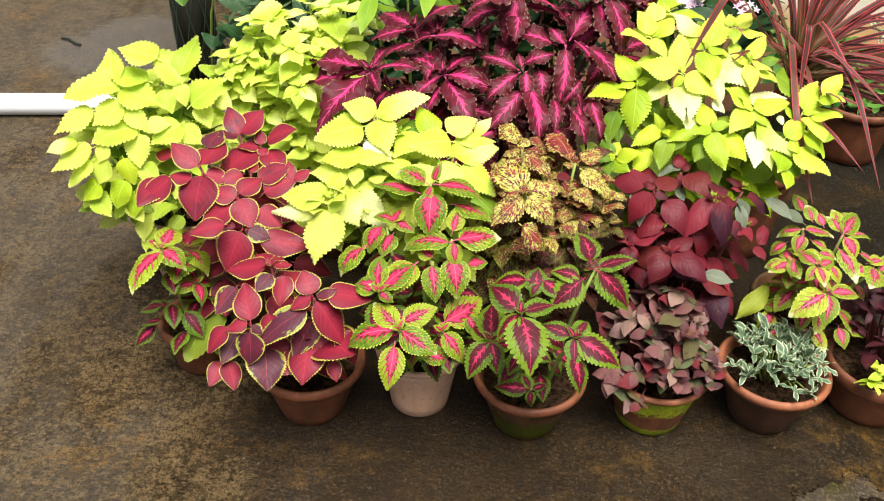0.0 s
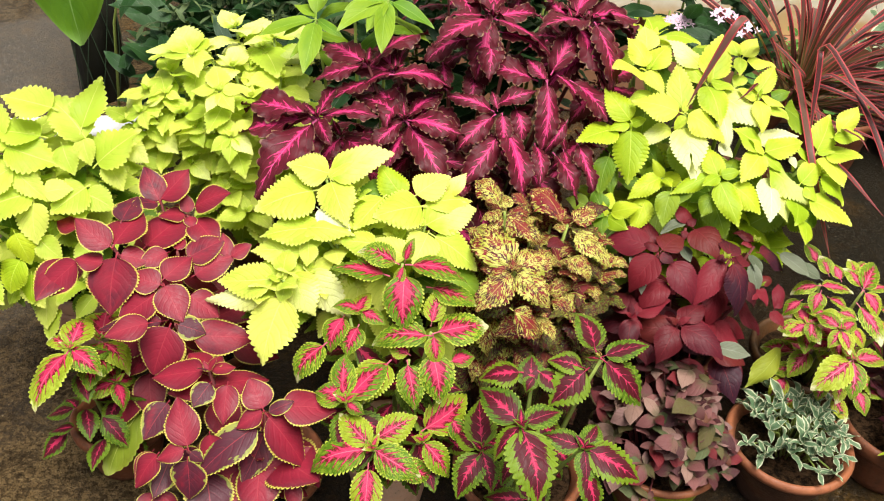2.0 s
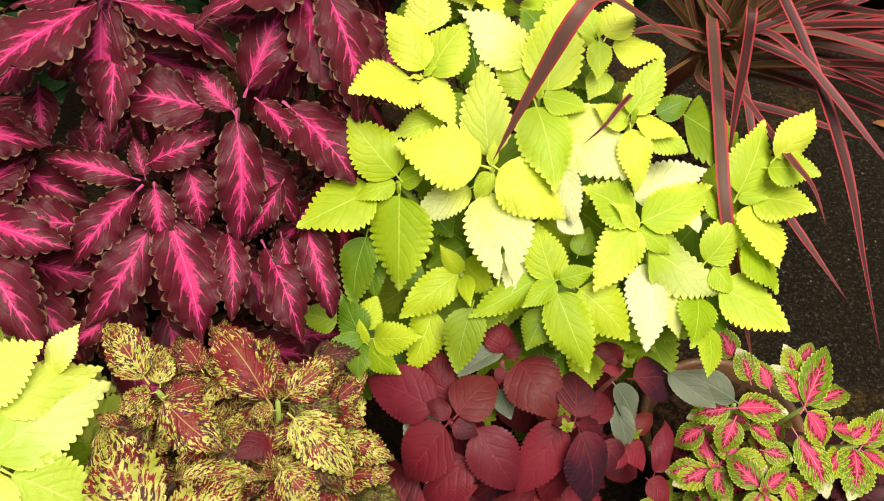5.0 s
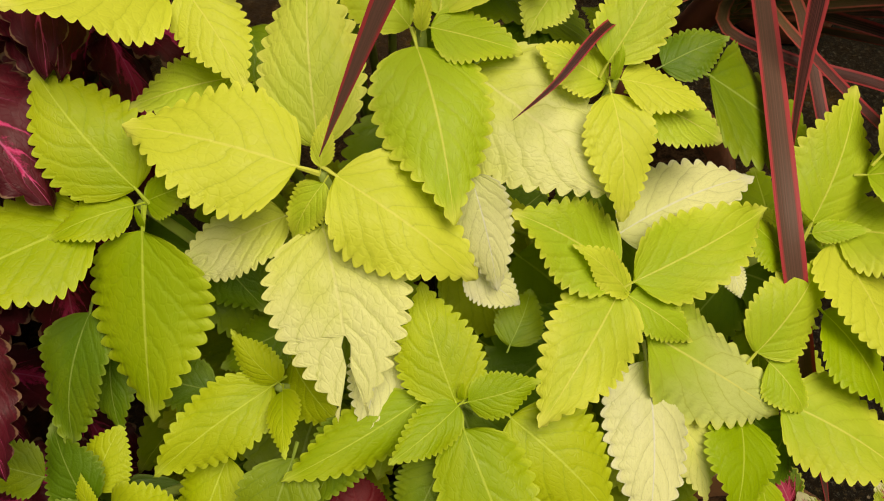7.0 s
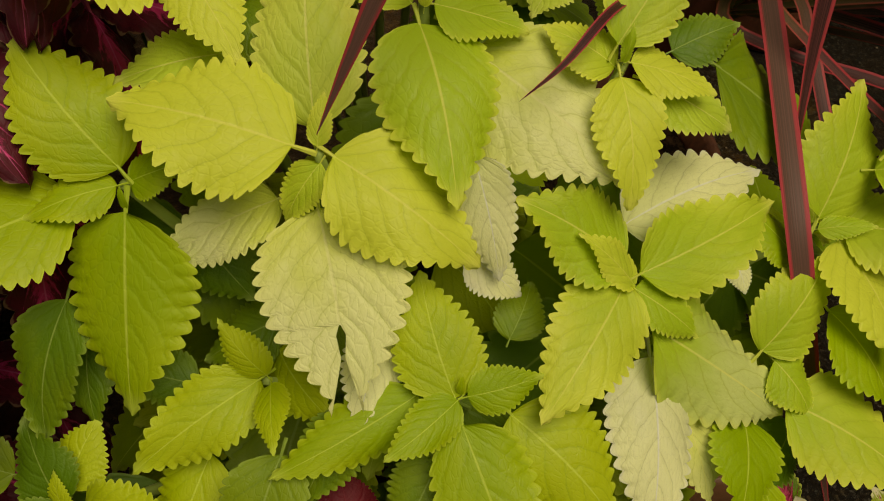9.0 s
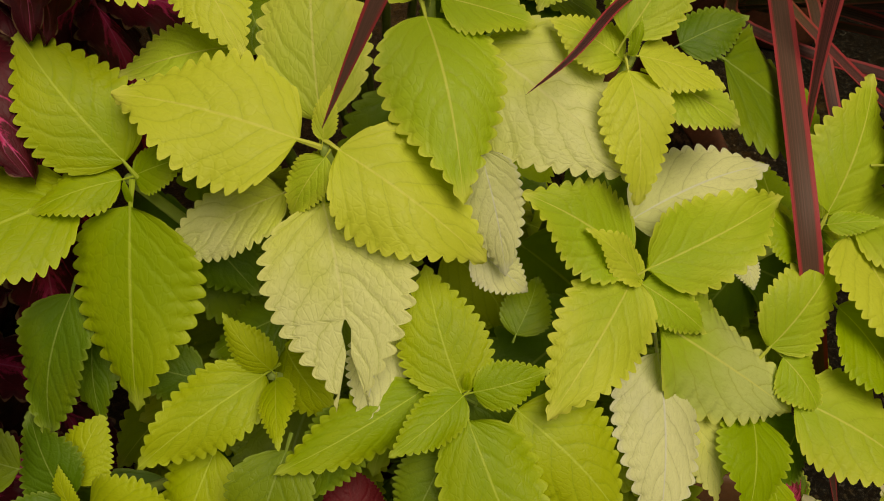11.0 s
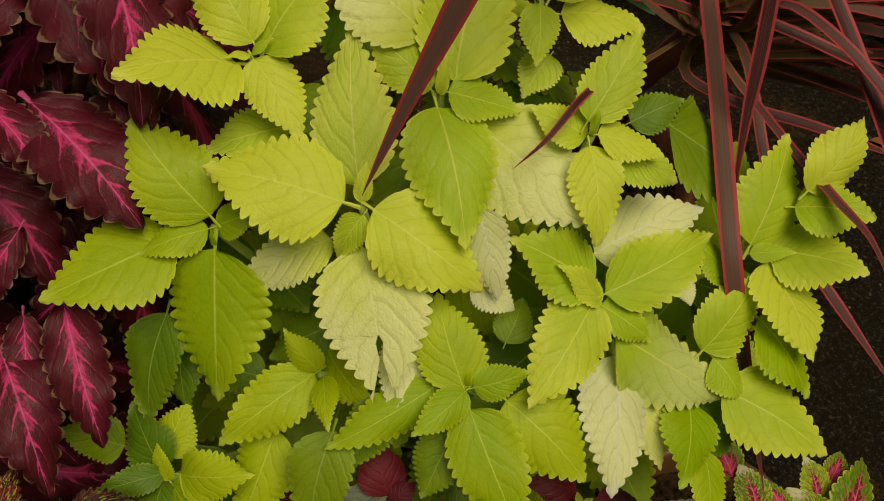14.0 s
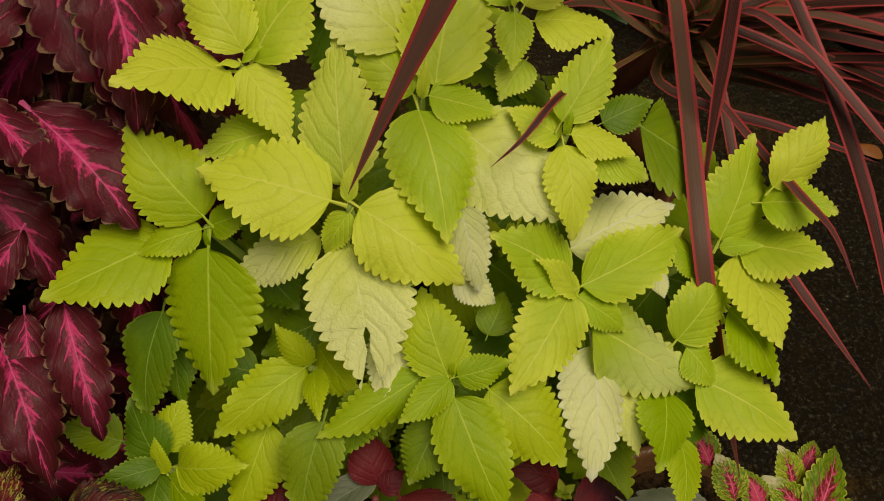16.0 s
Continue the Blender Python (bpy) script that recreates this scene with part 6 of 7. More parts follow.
rosette(BACK, "softlime", (-0.154, 1.791, 0.570), [(6, -13, 0.047, 1.00, "softlime"), (100, 4, 0.102, 1.00, "softtipped"), (-66, -6, 0.100, 1.00, "softlime"), (134, -9, 0.058, 1.00, "softlime"), (-102, -10, 0.055, 1.00, "softlime")])
rosette(BACK, "softlime", (-0.166, 1.736, 0.550), [(-46, -13, 0.072, 1.00, "softlime"), (130, -3, 0.065, 1.00, "softtipped"), (-53, -19, 0.046, 1.00, "softlime"), (44, -4, 0.055, 1.00, "softlime")])
rosette(BACK, "softlime", (-0.310, 1.661, 0.460), [(175, -37, 0.058, 1.00, "softlime"), (-45, -9, 0.057, 1.00, "softtipped"), (115, -1, 0.058, 1.00, "softlime"), (43, 15, 0.030, 1.00, "softlime")])
rosette(BACK, "softlime", (-0.247, 1.645, 0.490), [(-144, -42, 0.039, 1.00, "softlime"), (-12, -7, 0.037, 1.00, "softtipped"), (108, 8, 0.052, 1.00, "softlime"), (-57, -28, 0.043, 1.00, "softlime")])
rosette(BACK, "softlime", (-0.259, 1.645, 0.420), [(-167, -45, 0.047, 1.00, "softlime"), (-39, -18, 0.049, 1.00, "softtipped"), (118, 3, 0.040, 1.00, "softlime"), (19, 14, 0.032, 1.00, "softlime")])
rosette(BACK, "softlime", (-0.181, 1.615, 0.420), [(-153, -41, 0.044, 1.00, "softlime"), (-14, -27, 0.036, 1.00, "softtipped"), (91, 24, 0.037, 1.00, "softlime"), (-49, -39, 0.069, 1.00, "softlime")])
rosette(BACK, "softlime", (-0.357, 1.642, 0.450), [(-176, -46, 0.050, 1.00, "softlime"), (-45, -7, 0.059, 1.00, "softtipped"), (118, -5, 0.054, 1.00, "softlime")])
rosette(LEFT_PINK, "pink", (-0.360, 1.278, 0.330), [(91, 1, 0.070, 1.10, "pink"), (148, -6, 0.052, 1.00, "pink"), (-30, -14, 0.062, 1.10, "pink"), (-106, -20, 0.101, 1.00, "pink"), (16, -16, 0.032, 1.00, "pink")])
rosette(LEFT_PINK, "pink", (-0.347, 1.350, 0.280), [(-42, -4, 0.081, 1.00, "pink"), (73, -21, 0.053, 1.00, "pink"), (101, -10, 0.102, 1.00, "pink"), (-82, 0, 0.101, 1.00, "pink")])
rosette(LEFT_PINK, "pink", (-0.315, 1.303, 0.240), [(130, 5, 0.054, 1.00, "pink"), (48, -27, 0.037, 1.00, "pink"), (-134, 1, 0.056, 1.00, "pink"), (-62, -25, 0.048, 1.00, "pink")])
rosette(SPRIG, "lance", (-0.052, 1.724, 0.657), [(-171, -18, 0.097, 1.00, "lance"), (-94, -23, 0.117, 1.00, "lance"), (-158, -25, 0.060, 1.00, "lance"), (129, -1, 0.066, 1.00, "lance"), (-36, -13, 0.061, 1.00, "lance"), (91, 19, 0.123, 1.00, "lance"), (117, -17, 0.022, 0.60, "lance")])
rosette(SPRIG, "lance", (0.065, 1.715, 0.700), [(-153, -7, 0.077, 1.00, "lance"), (-92, -21, 0.116, 1.00, "lance"), (-23, -21, 0.087, 1.00, "lance"), (-51, -37, 0.032, 0.70, "lance"), (122, 13, 0.106, 1.00, "lance"), (60, 2, 0.079, 1.00, "lance"), (-112, -19, 0.081, 1.00, "lance"), (-133, -11, 0.110, 1.00, "lance")])
rosette(SPRIG, "lance", (0.003, 1.784, 0.720), [(-114, -12, 0.096, 1.00, "lance"), (80, 1, 0.115, 1.00, "lance"), (-24, -10, 0.079, 1.00, "lance")])


# ---- more shoots of the lime plants ----
for hub in ((-0.525, 1.582, 0.475), (-0.475, 1.549, 0.46), (-0.443, 1.555, 0.44), (-0.543, 1.530, 0.45), (-0.382, 1.568, 0.49), (-0.499, 1.600, 0.49), (-0.575, 1.515, 0.43), (-0.565, 1.450, 0.39), (-0.411, 1.506, 0.42), (-0.364, 1.540, 0.44), (-0.46, 1.62, 0.48), (-0.55, 1.60, 0.45), (-0.49, 1.46, 0.37)):
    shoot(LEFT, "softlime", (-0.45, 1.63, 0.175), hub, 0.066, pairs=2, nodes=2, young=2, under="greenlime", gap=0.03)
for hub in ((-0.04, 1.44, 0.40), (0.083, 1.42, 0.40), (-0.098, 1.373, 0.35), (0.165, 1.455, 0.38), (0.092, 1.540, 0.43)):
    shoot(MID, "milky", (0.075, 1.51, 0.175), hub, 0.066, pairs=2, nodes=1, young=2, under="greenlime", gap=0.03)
for hub in ((-0.13, 1.60, 0.43), (-0.10, 1.63, 0.47), (-0.19, 1.585, 0.41), (-0.08, 1.67, 0.51), (-0.15, 1.56, 0.385), (-0.295, 1.718, 0.55), (-0.240, 1.756, 0.58), (-0.190, 1.714, 0.57), (-0.132, 1.787, 0.59), (-0.153, 1.668, 0.54), (-0.263, 1.658, 0.51), (-0.336, 1.706, 0.52), (-0.223, 1.648, 0.49), (-0.361, 1.670, 0.48), (-0.171, 1.624, 0.45), (-0.112, 1.720, 0.55), (-0.20, 1.80, 0.60), (-0.08, 1.80, 0.58), (-0.30, 1.78, 0.56)):
    shoot(BACK, "softtipped" if hub[2] > 0.55 else "softlime", (-0.155, 1.79, 0.195), hub, 0.066, pairs=2, nodes=2, young=2, gap=0.028)

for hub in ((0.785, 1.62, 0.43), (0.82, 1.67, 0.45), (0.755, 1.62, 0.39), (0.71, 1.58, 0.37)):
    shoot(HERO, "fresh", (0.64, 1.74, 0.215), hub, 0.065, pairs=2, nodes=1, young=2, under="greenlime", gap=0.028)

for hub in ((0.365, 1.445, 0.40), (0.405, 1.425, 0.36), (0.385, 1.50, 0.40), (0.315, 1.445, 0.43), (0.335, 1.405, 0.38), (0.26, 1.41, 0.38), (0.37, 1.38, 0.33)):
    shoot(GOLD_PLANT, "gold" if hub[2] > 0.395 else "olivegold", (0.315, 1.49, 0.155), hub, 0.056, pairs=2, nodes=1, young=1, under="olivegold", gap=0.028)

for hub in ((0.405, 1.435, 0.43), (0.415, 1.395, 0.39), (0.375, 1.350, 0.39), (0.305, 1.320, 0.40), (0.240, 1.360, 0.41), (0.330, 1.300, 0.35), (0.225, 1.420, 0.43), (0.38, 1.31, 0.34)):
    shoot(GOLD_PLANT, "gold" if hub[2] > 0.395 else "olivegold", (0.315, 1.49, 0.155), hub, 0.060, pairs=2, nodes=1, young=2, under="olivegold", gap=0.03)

# ---- fuller foliage under the open rosettes ----
def fill(plant, kind, count, reach, top, low, size, squash=0.8):
    """Leaves inside a plant's dome, below its open rosettes."""
    center = PLANT[plant.name][0]
    for k in range(count):
        a = 2.39996 * k + rng.uniform(-0.3, 0.3)
        q = math.sqrt((k + 0.5) / count)
        z = low + (top - low) * (1 - q * q) * rng.uniform(0.75, 1.0)
        base = Vector((center.x + reach * q * math.cos(a) * 0.8, center.y + reach * q * math.sin(a) * squash, z))
        tip = polar(base, math.degrees(a) + rng.uniform(-50, 50), rng.uniform(-45, -5), size * rng.uniform(0.75, 1.15))
        leaf(plant, kind, base, tip, 1.0, rng.uniform(-20, 20))


# Inner greenlime leaves bring painted shade into the gaps of the lime plants.
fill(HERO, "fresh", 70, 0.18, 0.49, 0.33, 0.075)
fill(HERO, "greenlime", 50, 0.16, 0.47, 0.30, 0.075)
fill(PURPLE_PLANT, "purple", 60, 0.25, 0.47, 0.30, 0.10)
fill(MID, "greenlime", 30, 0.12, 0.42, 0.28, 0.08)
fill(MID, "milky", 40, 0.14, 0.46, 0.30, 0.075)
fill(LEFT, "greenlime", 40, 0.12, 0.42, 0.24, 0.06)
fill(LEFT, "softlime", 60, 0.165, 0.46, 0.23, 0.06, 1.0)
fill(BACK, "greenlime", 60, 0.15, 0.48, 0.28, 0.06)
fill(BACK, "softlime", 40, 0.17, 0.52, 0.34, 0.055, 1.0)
fill(CRIMSON, "red", 34, 0.12, 0.36, 0.20, 0.075)
fill(CRIMSON_LOW, "red", 10, 0.07, 0.25, 0.17, 0.06)
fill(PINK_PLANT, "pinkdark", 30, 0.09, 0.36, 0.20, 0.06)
fill(DUSK_PLANT, "dusk", 12, 0.07, 0.27, 0.19, 0.055)
fill(GOLD_PLANT, "gold", 40, 0.12, 0.40, 0.28, 0.062)
# Dark olive fill, its colour holding the shade under the gold leaves.
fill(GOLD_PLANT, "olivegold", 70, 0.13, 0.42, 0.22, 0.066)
fill(WINE_PLANT, "wine", 36, 0.11, 0.36, 0.22, 0.07)
fill(PINK_RIGHT, "pinksmall", 22, 0.09, 0.28, 0.16, 0.05)
fill(LEFT_PINK, "pinkdark", 14, 0.06, 0.22, 0.13, 0.055)


# ---- low plants of the front row ----
def cushion(name, label, kind, place, reach, low, top, count, size, lean=35, stem=STEM):
    """A low cushion of small leaves in whorls on short stems."""
    plant = thing(name, label, "plant", place, "small plants of the front row")
    o = Vector(place)
    for k in range(count):
        a = 2.39996 * k
        q = math.sqrt((k + 0.5) / count)
        a += rng.uniform(-0.5, 0.5)
        q *= rng.uniform(0.85, 1.08)
        hub = o + Vector((reach * q * math.cos(a), reach * q * math.sin(a), low + (top - low) * max(0.0, 1 - q ** 2.2) * rng.uniform(0.6, 1.1)))
        part("stem", tube([Vector((0.4 * (hub - o).x, 0.4 * (hub - o).y, 0)), (hub - o) * 0.6 + Vector((0, 0, 0.01)), hub - o], [0.0022, 0.0018, 0.001], 4), stem, plant)
        turn = rng.uniform(0, 90)
        for j in range(4):
            s = size * rng.uniform(0.7, 1.2) * (1.0 if j < 2 else 0.7)
            aa = turn + 90 * j + (0 if j % 2 else 180) + rng.uniform(-20, 20)
            out = 15 * q
            leaf(plant, kind, hub, polar(hub, aa, rng.uniform(lean - 50, lean + 30) - out, s * rng.uniform(0.75, 1.15)), rng.uniform(0.8, 1.15), rng.uniform(-35, 35))
    return plant


cushion("foliage_plant", "dusty pink and bronze small-leaved foliage plant", "dusty", (0.543, 1.318, 0.105), 0.112, 0.025, 0.180, 112, 0.039, 18, REDSTEM)
cushion("variegated_plant", "low grey-green plant with white-edged narrow leaves", "silver", (0.772, 1.352, 0.105), 0.090, 0.03, 0.085, 60, 0.036, 45)
cushion("plum_plant", "dark plum small-leaved plant", "plum", (1.00, 1.455, 0.10), 0.085, 0.05, 0.14, 34, 0.042, 20, REDSTEM)
cushion("seedling", "small lime green seedling in a clay pot", "sprout", (0.955, 1.335, 0.098), 0.032, 0.03, 0.065, 9, 0.028, 30)


# ---- old leaves that hang by themselves ----
leaf(WINE_PLANT, "yellow", (0.752, 1.458, 0.232), (0.690, 1.412, 0.182), 0.65, 0, Vector((0.3, -0.6, 0.7)), 1)
leaf(WINE_PLANT, "greyback", (0.600, 1.360, 0.32), (0.652, 1.352, 0.313), 0.85, 0, Vector((0, -0.5, 0.8)), 0)
leaf(WINE_PLANT, "greyback", (0.715, 1.500, 0.40), (0.762, 1.474, 0.378), 0.75, 0, Vector((0, -0.5, 0.8)), 1)
leaf(WINE_PLANT, "greyback", (0.660, 1.47, 0.40), (0.672, 1.44, 0.365), 0.8, 0, Vector((0, -0.6, 0.7)), 1)
leaf(WINE_PLANT, "greyback", (0.475, 1.47, 0.42), (0.48, 1.41, 0.375), 0.8, 0, Vector((0, -0.6, 0.7)), 2)
leaf(LEFT_PINK, "yellow", (-0.285, 1.32, 0.17), (-0.33, 1.235, 0.10), 1.0, 0, Vector((-0.3, -0.5, 0.7)), 2)


for b in ((0.669, 1.498, 0.424), (0.678, 1.451, 0.371), (0.600, 1.429, 0.440)):
    for k in range(4):
        leaf(WINE_PLANT, "yellow", b, polar(b, 90 * k + 20, 45, 0.011), 0.8)


# ---- red dracaena ----
def strap_mesh(points, width, fold=0.25, rows=22):
    """A strap leaf along a smooth line through points, folded along its middle, tapering to its tip."""
    pts = [Vector(p) for p in points]
    pts = [pts[0] * 2 - pts[1]] + pts + [pts[-1] * 2 - pts[-2]]
    line = []
    segs = len(pts) - 3
    for k in range(rows + 1):
        f = k / rows * segs
        i = min(int(f), segs - 1)
        t = f - i
        a, b, c, d = pts[i:i + 4]
        line.append(0.5 * (2 * b + (c - a) * t + (2 * a - 5 * b + 4 * c - d) * t * t + (3 * b - a - 3 * c + d) * t ** 3))
    bm = bmesh.new()
    uv = bm.loops.layers.uv.new("UVMap")
    rings = []
    for k, p in enumerate(line):
        v = k / rows
        d = (line[min(k + 1, rows)] - line[max(k - 1, 0)]).normalized()
        side = d.cross(Vector((0, -0.35, 1)))
        side = side.normalized() if side.length > 0.02 else Vector((1, 0, 0))
        up = side.cross(d)
        w = 0.5 * width * min(1.0, 0.55 + 2.2 * v, 3.2 * (1 - v) + 0.02)
        rings.append([(bm.verts.new(p + side * w * s + up * fold * w * abs(s)), (0.5 + 0.5 * s, v)) for s in (-1, -0.5, 0, 0.5, 1)])
    for a, b in zip(rings, rings[1:]):
        for j in range(4):
            quad = (a[j], a[j + 1], b[j + 1], b[j])
            face = bm.faces.new([q[0] for q in quad])
            for loop, q in zip(face.loops, quad):
                loop[uv].uv = q[1]
    return bm


def dracaena():
    place = Vector((0.80, 1.95, 0.22))
    plant = thing("dracaena", "red-edged dracaena with long drooping strap leaves", "plant", place)
    crown = Vector((0.80, 1.825, 0.525))

    def strap(points, width=0.017):
        part("leaf", strap_mesh([Vector(p) - place for p in points], width), STRAP, plant)

    part("stem", tube([(0, 0, -0.01), (0, -0.03, 0.15), crown - place], [0.014, 0.012, 0.012], 8), REDSTEM, plant)
    strap([crown, (0.783, 1.779, 0.544), (0.772, 1.794, 0.585), (0.762, 1.697, 0.564), (0.755, 1.602, 0.532), (0.773, 1.572, 0.476), (0.793, 1.543, 0.423), (0.808, 1.519, 0.382)], 0.0130)
    strap([crown, (0.798, 1.770, 0.565), (0.777, 1.733, 0.647), (0.775, 1.707, 0.615), (0.773, 1.681, 0.569), (0.771, 1.645, 0.516)], 0.0105)
    strap([crown, (0.772, 1.787, 0.549), (0.714, 1.742, 0.606), (0.650, 1.680, 0.688), (0.611, 1.645, 0.731), (0.590, 1.622, 0.730), (0.571, 1.613, 0.688), (0.551, 1.603, 0.639), (0.537, 1.595, 0.603)], 0.0135)
    strap([crown, (0.811, 1.798, 0.563), (0.817, 1.811, 0.624), (0.837, 1.770, 0.609), (0.857, 1.719, 0.580), (0.874, 1.667, 0.549), (0.887, 1.624, 0.518), (0.897, 1.573, 0.481), (0.912, 1.503, 0.430)], 0.0120)
    strap([crown, (0.808, 1.791, 0.557), (0.818, 1.766, 0.590), (0.842, 1.728, 0.591), (0.869, 1.689, 0.577), (0.895, 1.647, 0.562), (0.927, 1.611, 0.540)], 0.0095)
    strap([crown, (0.794, 1.756, 0.541), (0.804, 1.721, 0.541), (0.811, 1.678, 0.547), (0.817, 1.625, 0.559), (0.820, 1.588, 0.569), (0.819, 1.547, 0.569)], 0.0075)
    strap([crown, (0.808, 1.773, 0.543), (0.819, 1.672, 0.494), (0.840, 1.619, 0.482), (0.862, 1.586, 0.466), (0.888, 1.547, 0.447)], 0.0085)
    strap([crown, (0.781, 1.790, 0.558), (0.741, 1.773, 0.584), (0.697, 1.749, 0.609), (0.658, 1.716, 0.629)], 0.0110)
    strap([crown, (0.707, 1.713, 0.583), (0.670, 1.664, 0.616), (0.651, 1.640, 0.626), (0.631, 1.618, 0.619), (0.612, 1.603, 0.613)], 0.0042)
    strap([crown, (0.803, 1.805, 0.554), (0.822, 1.798, 0.565), (0.886, 1.810, 0.583), (0.940, 1.800, 0.585), (0.991, 1.801, 0.581)], 0.0100)
    strap([crown, (0.805, 1.803, 0.553), (0.840, 1.781, 0.555), (0.893, 1.758, 0.545), (0.944, 1.753, 0.537), (1.006, 1.742, 0.526)], 0.0100)
    strap([crown, (0.801, 1.811, 0.558), (0.786, 1.819, 0.575), (0.756, 1.839, 0.598), (0.730, 1.862, 0.612)], 0.0090)
    strap([crown, (0.805, 1.799, 0.550), (0.863, 1.806, 0.551), (0.919, 1.809, 0.550), (0.982, 1.806, 0.545), (1.031, 1.807, 0.541)], 0.0120)
    strap([crown, (0.774, 1.780, 0.518), (0.811, 1.751, 0.514), (0.856, 1.736, 0.510), (0.903, 1.727, 0.498), (0.945, 1.719, 0.486)], 0.0090)
    r = random.Random(21)
    for k in range(62):
        a = radians(-30 + 210 * (k + r.uniform(0, 1)) / 62) if k % 2 else radians(r.uniform(-34, 60))
        e = radians(r.uniform(-5, 45)) if k % 2 == 0 else radians(r.uniform(35, 85))
        reach = r.uniform(0.28, 0.52)
        d = Vector((math.cos(a) * math.cos(e), math.sin(a) * math.cos(e), math.sin(e)))
        flat = Vector((math.cos(a), math.sin(a), 0))
        start = crown + Vector((0, 0, r.uniform(-0.05, 0.02)))
        sag = r.uniform(0.02, 0.20)
        p1 = start + d * reach * 0.35
        p2 = start + d * reach * 0.7 + flat * 0.04 - Vector((0, 0, sag * 0.35))
        p3 = start + d * reach * 0.95 + flat * 0.13 - Vector((0, 0, sag * 1.3))
        strap([start, p1, p2, p3], r.uniform(0.007, 0.011))
    return plant


clay_pot("terracotta pot holding a red dracaena", (0.80, 1.95, 0), 0.115, 0.08, 0.24, CLAY)
dracaena()


# ---- flowering shrub behind the lime coleus ----
def flower_head(plant, center, count, seed):
    r = random.Random(seed)
    bm = bmesh.new()
    for k in range(count):
        a, q = 2.39996 * k, math.sqrt((k + 0.5) / count)
        p = Vector((0.026 * q * math.cos(a), 0.020 * q * math.sin(a), 0.012 * (1 - q * q)))
        n = Vector((math.cos(a) * q * 0.7, math.sin(a) * q * 0.7 - 0.4, 1)).normalized()
        side = n.cross(Vector((0.3, 0.9, 0.2))).normalized()
        fore = n.cross(side)
        turn = r.uniform(0, 1)
        c = bm.verts.new(p)
        for j in range(5):
            t = turn + 2 * math.pi * j / 5
            d, w = side * math.cos(t) + fore * math.sin(t), side * -math.sin(t) + fore * math.cos(t)
            x = [bm.verts.new(p + d * 0.004 + w * 0.0022), bm.verts.new(p + d * 0.0095 + n * 0.001), bm.verts.new(p + d * 0.004 - w * 0.0022)]
            bm.faces.new((c, x[2], x[1], x[0]))
    head = part("flower_head", bm, PETAL, plant, "pale lilac star-shaped blossoms")
    head.location = Vector(center) - plant.location


def bush(name, label, kind, place, spots, size, count=16, spread=0.07, stem=STEM):
    """A leafy bush: stems from its foot to spots, each with a spray of leaves."""
    plant = thing(name, label, "plant", place)
    o = Vector(place)
    for s in spots:
        hub = Vector(s)
        part("stem", tube([Vector((0, 0, 0)), (hub - o) * 0.55 + Vector((0, 0, 0.02)), hub - o], [0.005, 0.004, 0.002], 5), stem, plant)
        for k in range(count):
            a = 137.5 * k + rng.uniform(-20, 20)
            at = hub + Vector((rng.uniform(-1, 1), rng.uniform(-1, 1), rng.uniform(-1.2, 0.2))) * spread
            leaf(plant, kind, at, polar(at, a, rng.uniform(-25, 45), size * rng.uniform(0.6, 1.2)), rng.uniform(0.85, 1.2), rng.uniform(-30, 30))
    return plant


PENTAS = bush("flowering_shrub", "dark green shrub with clusters of pale lilac star flowers", "deep", (0.60, 2.02, 0.0),
              [(0.50, 1.90, 0.60), (0.57, 1.93, 0.62), (0.64, 1.89, 0.60), (0.70, 1.93, 0.58), (0.62, 2.02, 0.68), (0.52, 2.03, 0.70), (0.44, 1.98, 0.64), (0.72, 2.02, 0.62)], 0.075, 18, 0.06)
flower_head(PENTAS, (0.573, 1.872, 0.622), 17, 1)
flower_head(PENTAS, (0.627, 1.800, 0.668), 9, 2)
flower_head(PENTAS, (0.674, 1.816, 0.640), 8, 3)
flower_head(PENTAS, (0.560, 1.930, 0.672), 9, 4)
flower_head(PENTAS, (0.530, 1.935, 0.650), 6, 5)

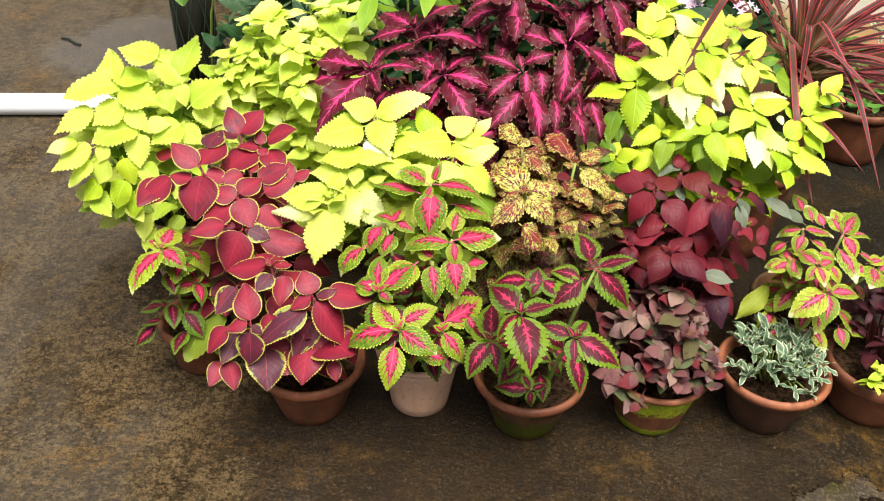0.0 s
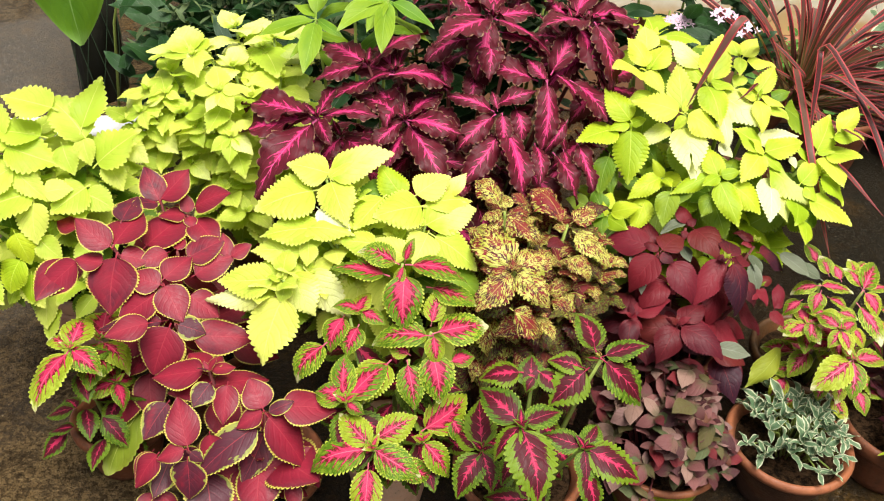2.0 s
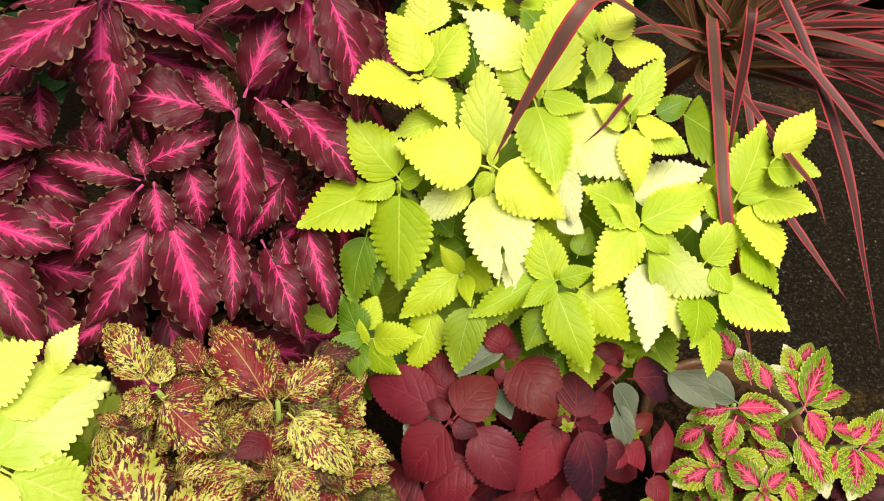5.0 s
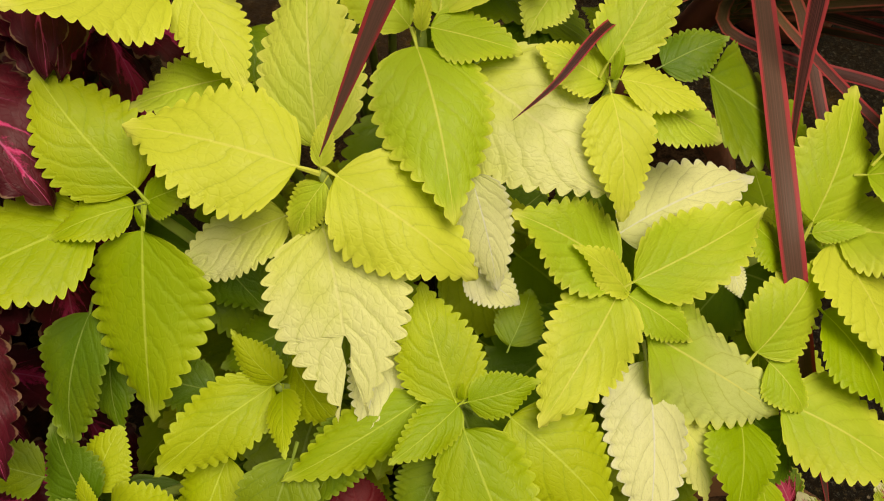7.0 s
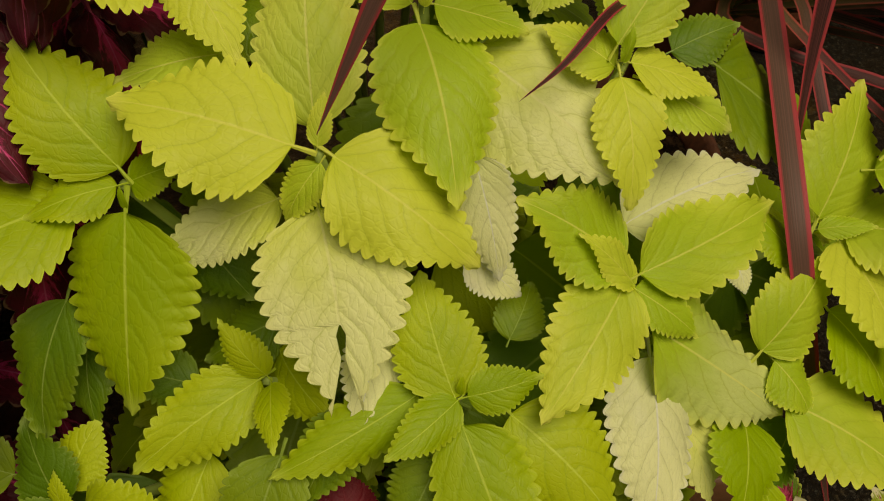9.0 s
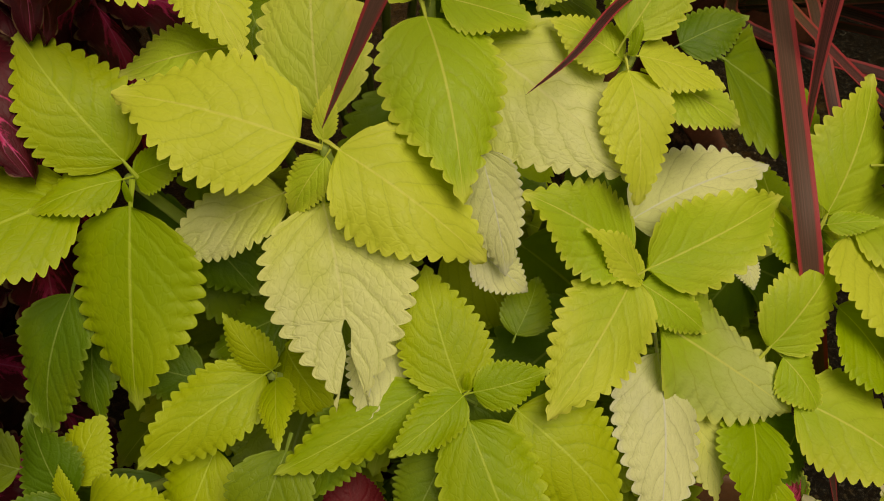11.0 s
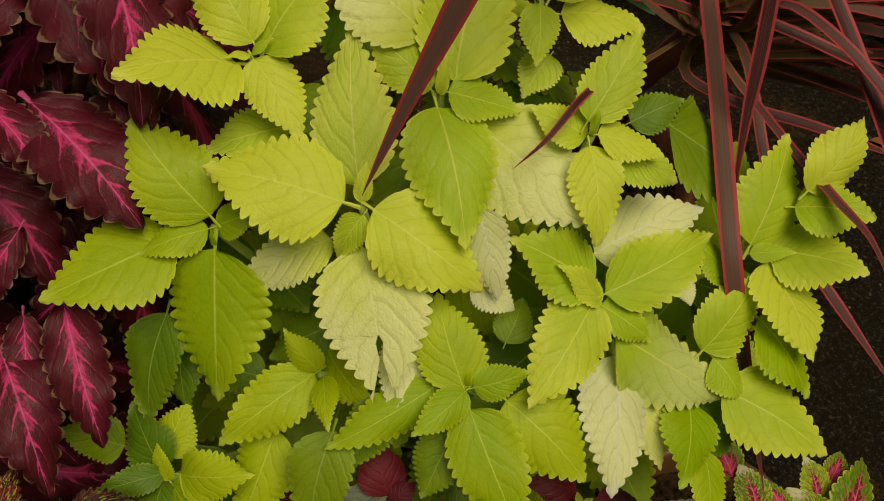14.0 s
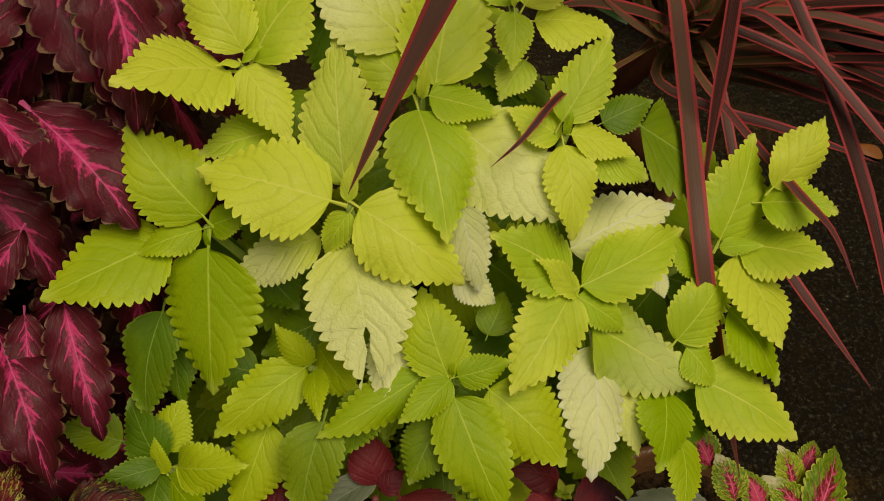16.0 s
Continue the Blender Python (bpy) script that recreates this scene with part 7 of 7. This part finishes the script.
# ---- behind the group on the left: climber pole, undergrowth ----
def climber():
    pole = thing("climbing_pole", "dark pole wrapped in fine green netting", "pole", (-0.765, 2.62, 0))
    core = part("core", lathe([(0.062, 0.0), (0.064, 0.3), (0.060, 0.7), (0.062, 1.3)], 28, 0.01), BARK, pole)
    turns = []
    for hand in (1, -1):
        for k in range(9):
            a0 = 2 * math.pi * k / 9
            turns.append([(0.0655 * math.cos(a0 + hand * 3.2 * z), 0.0655 * math.sin(a0 + hand * 3.2 * z), z) for z in [0.02 + 1.26 * j / 40 for j in range(41)]])
    for line in turns:
        part("net_strand", tube(line, [0.0013] * len(line), 3), NET, core)
    vine = thing("climber", "climbing vine with a large heart-shaped green leaf", "plant", (-0.70, 2.52, 0.0))
    o = vine.location
    loop = [(-0.70, 2.52, 0.0), (-0.68, 2.54, 0.25), (-0.64, 2.50, 0.36), (-0.66, 2.48, 0.55), (-0.60, 2.30, 0.80), (-0.44, 1.80, 0.92), (-0.385, 1.60, 0.84)]
    part("stem", tube([Vector(p) - o for p in loop], [0.004, 0.004, 0.003, 0.003, 0.003, 0.003, 0.002], 5), STEM, vine)
    leaf(vine, "heart", (-0.385, 1.60, 0.835), (-0.372, 1.565, 0.665), 1.0, 0, Vector((-0.1, -1.0, 0.35)), 0)
    for b, t in (((-0.60, 2.40, 0.62), (-0.52, 2.36, 0.48)), ((-0.55, 2.42, 0.66), (-0.46, 2.40, 0.55)), ((-0.52, 2.38, 0.50), (-0.44, 2.34, 0.40)), ((-0.58, 2.38, 0.42), (-0.50, 2.33, 0.33)), ((-0.5, 2.4, 0.36), (-0.44, 2.33, 0.28))):
        leaf(vine, "deepheart", b, t, 1.0, rng.uniform(-20, 20), Vector((-0.1, -0.8, 0.6)))


climber()
for spots in ([(-0.42, 2.25, 0.42), (-0.34, 2.20, 0.46), (-0.28, 2.28, 0.50)], [(-0.20, 2.15, 0.48), (-0.12, 2.22, 0.52), (-0.25, 2.40, 0.56)], [(-0.02, 2.10, 0.56), (0.08, 2.18, 0.58), (0.20, 2.12, 0.60)], [(0.30, 2.10, 0.62), (0.38, 2.16, 0.64)]):
    foot = (sum(s[0] for s in spots) / len(spots), 2.25, 0.0)
    bush("undergrowth", "fine dark green undergrowth with thin twigs", "fine", foot, spots, 0.045, 90, 0.11)
    bush("undergrowth", "dark leafy undergrowth behind the pots", "deep", (foot[0] + 0.05, 2.35, 0.0), [(s[0], s[1] + 0.02 * k, s[2] - 0.10 * k) for s in spots for k in range(3)], 0.10, 26, 0.12)

# ---- behind the group on the right ----
bucket = thing("bucket", "black plastic bucket planter with a pale rim", "bucket", (1.50, 2.50, 0))
part("body", lathe([(0.10, 0.0), (0.125, 0.12), (0.138, 0.235), (0.132, 0.235), (0.125, 0.20)], 40), BLACK, bucket)
part("rim", lathe([(0.137, 0.232), (0.143, 0.236), (0.143, 0.244), (0.136, 0.246), (0.133, 0.236)], 40, 0.0, True), GREYRIM, bucket)
bush("herb", "low green herb with small white blossoms", "green", (1.50, 2.50, 0.2), [(1.42, 2.45, 0.30), (1.50, 2.44, 0.31), (1.58, 2.50, 0.33), (1.48, 2.54, 0.34)], 0.05, 22, 0.05)
clay_pot("reddish clay bowl behind the dracaena", (1.20, 2.46, 0), 0.115, 0.085, 0.17, CLAY)
bush("herb", "green leafy herb in a clay bowl", "green", (1.20, 2.46, 0.145), [(1.15, 2.42, 0.21), (1.24, 2.42, 0.21), (1.20, 2.50, 0.23)], 0.05, 18, 0.05)
bush("variegated_herb", "green herb with broad white-edged leaves", "silver", (1.36, 2.56, 0.0), [(1.31, 2.52, 0.34), (1.40, 2.50, 0.36), (1.36, 2.56, 0.40)], 0.09, 16, 0.07)
bush("shrub", "small green shrub by the wall", "green", (1.02, 2.56, 0.0), [(1.00, 2.50, 0.28), (1.08, 2.52, 0.30), (1.14, 2.55, 0.30), (0.93, 2.50, 0.32)], 0.06, 26, 0.07)


def box(x0, y0, z0, x1, y1, z1, bevel=0.004):
    bm = bmesh.new()
    bmesh.ops.create_cube(bm, size=1.0)
    for v in bm.verts:
        v.co = ((x0 + x1) / 2 + v.co.x * (x1 - x0), (y0 + y1) / 2 + v.co.y * (y1 - y0), (z0 + z1) / 2 + v.co.z * (z1 - z0))
    bmesh.ops.bevel(bm, geom=bm.edges[:], offset=bevel, segments=2, affect="EDGES")
    return bm


wall = new("wall_back", mesh_from(box(-0.40, 2.70, 0.25, 6.0, 2.86, 2.6), "wall_back", False))
wall.data.materials.append(WALL)
tagged(wall, "cream painted wall with orange water stains", "wall", kind="structure")
plinth = new("wall_plinth", mesh_from(box(-0.40, 2.66, 0.0, 6.0, 2.88, 0.252), "wall_plinth", False))
plinth.data.materials.append(PLINTH)
tagged(plinth, "reddish brown plinth under the cream wall", "wall", kind="structure")

# Unseen walls, added so the wet floor mirrors less of the sky.
far = new("added_wall_far", mesh_from(box(-9.0, 6.5, 0.0, 0.4, 6.7, 1.0), "added_wall_far", False))
far.data.materials.append(UNSEEN_WALL)
tagged(far, "low unseen dark wall added beyond the yard", "wall", kind="structure")
side = new("added_wall_left", mesh_from(box(-9.2, -6.0, 0.0, -9.0, 6.7, 1.6), "added_wall_left", False))
side.data.materials.append(UNSEEN_WALL)
tagged(side, "unseen dark wall added to hold back sky light", "wall", kind="structure")

# Unseen wall, added only to darken the ground and pots on the right.
right = new("added_wall_right", mesh_from(box(2.5, -5.0, 0.0, 2.66, 2.64, 2.6), "added_wall_right", False))
right.data.materials.append(UNSEEN_WALL)
tagged(right, "unseen dark wall added to hold back sky light", "wall", kind="structure")

shard = thing("clay_shard", "small orange terracotta shard leaning on the wall", "shard", (1.33, 2.60, 0))
part("body", box(-0.022, -0.006, 0.0, 0.022, 0.006, 0.30), CLAY, shard)

pipe = thing("pipe", "white plastic drain pipe lying on the ground", "pipe", (-0.6, 2.395, 0.0))
d = Vector((1.0, 0.17, 0)).normalized()
part("tube", tube([d * -3.2 + Vector((0, 0, 0.032)), d * -0.5 + Vector((0, 0, 0.032)), d * 0.18 + Vector((0, 0, 0.032))], [0.0315] * 3, 28), PVC, pipe)
twig = thing("twig", "short dark twig lying on the concrete", "twig", (-1.28, 2.80, 0.0))
part("body", tube([(-0.04, 0.02, 0.006), (-0.01, 0.012, 0.010), (0.02, -0.012, 0.008), (0.045, -0.02, 0.006)], [0.004, 0.004, 0.004, 0.005], 6), BARK, twig)

dry_leaf = thing("fallen_leaf", "curled orange-brown dry leaf on wet ground", "leaf", (1.381, 2.178, 0.004))
blade = part("blade", leaf_mesh("blade", 5, width=0.5, teeth=8, depth=0.02, arch=0.15, curl=0.12, columns=3, fine=2), DRYLEAF, dry_leaf)
blade.matrix_basis = Matrix.Rotation(radians(70), 4, "Z") @ Matrix.Scale(0.06, 4)

# ---- young tufts between the open rosettes ----
for hub in ((0.300, 1.440, 0.445), (0.335, 1.475, 0.460), (0.290, 1.395, 0.420), (0.350, 1.405, 0.425), (0.392, 1.455, 0.440), (0.310, 1.480, 0.470), (0.268, 1.478, 0.455), (0.400, 1.405, 0.410), (0.240, 1.430, 0.440), (0.325, 1.365, 0.405)):
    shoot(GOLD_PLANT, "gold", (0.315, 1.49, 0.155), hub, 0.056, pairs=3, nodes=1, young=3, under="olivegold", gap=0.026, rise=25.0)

for hub in ((-0.060, 1.325, 0.440), (0.000, 1.375, 0.480), (0.060, 1.400, 0.485), (-0.020, 1.345, 0.440), (0.100, 1.395, 0.470), (0.040, 1.440, 0.510), (-0.085, 1.335, 0.410)):
    shoot(MID, "milky", (0.075, 1.51, 0.175), hub, 0.058, pairs=2, nodes=1, young=3, under="fresh", gap=0.03, rise=22.0)
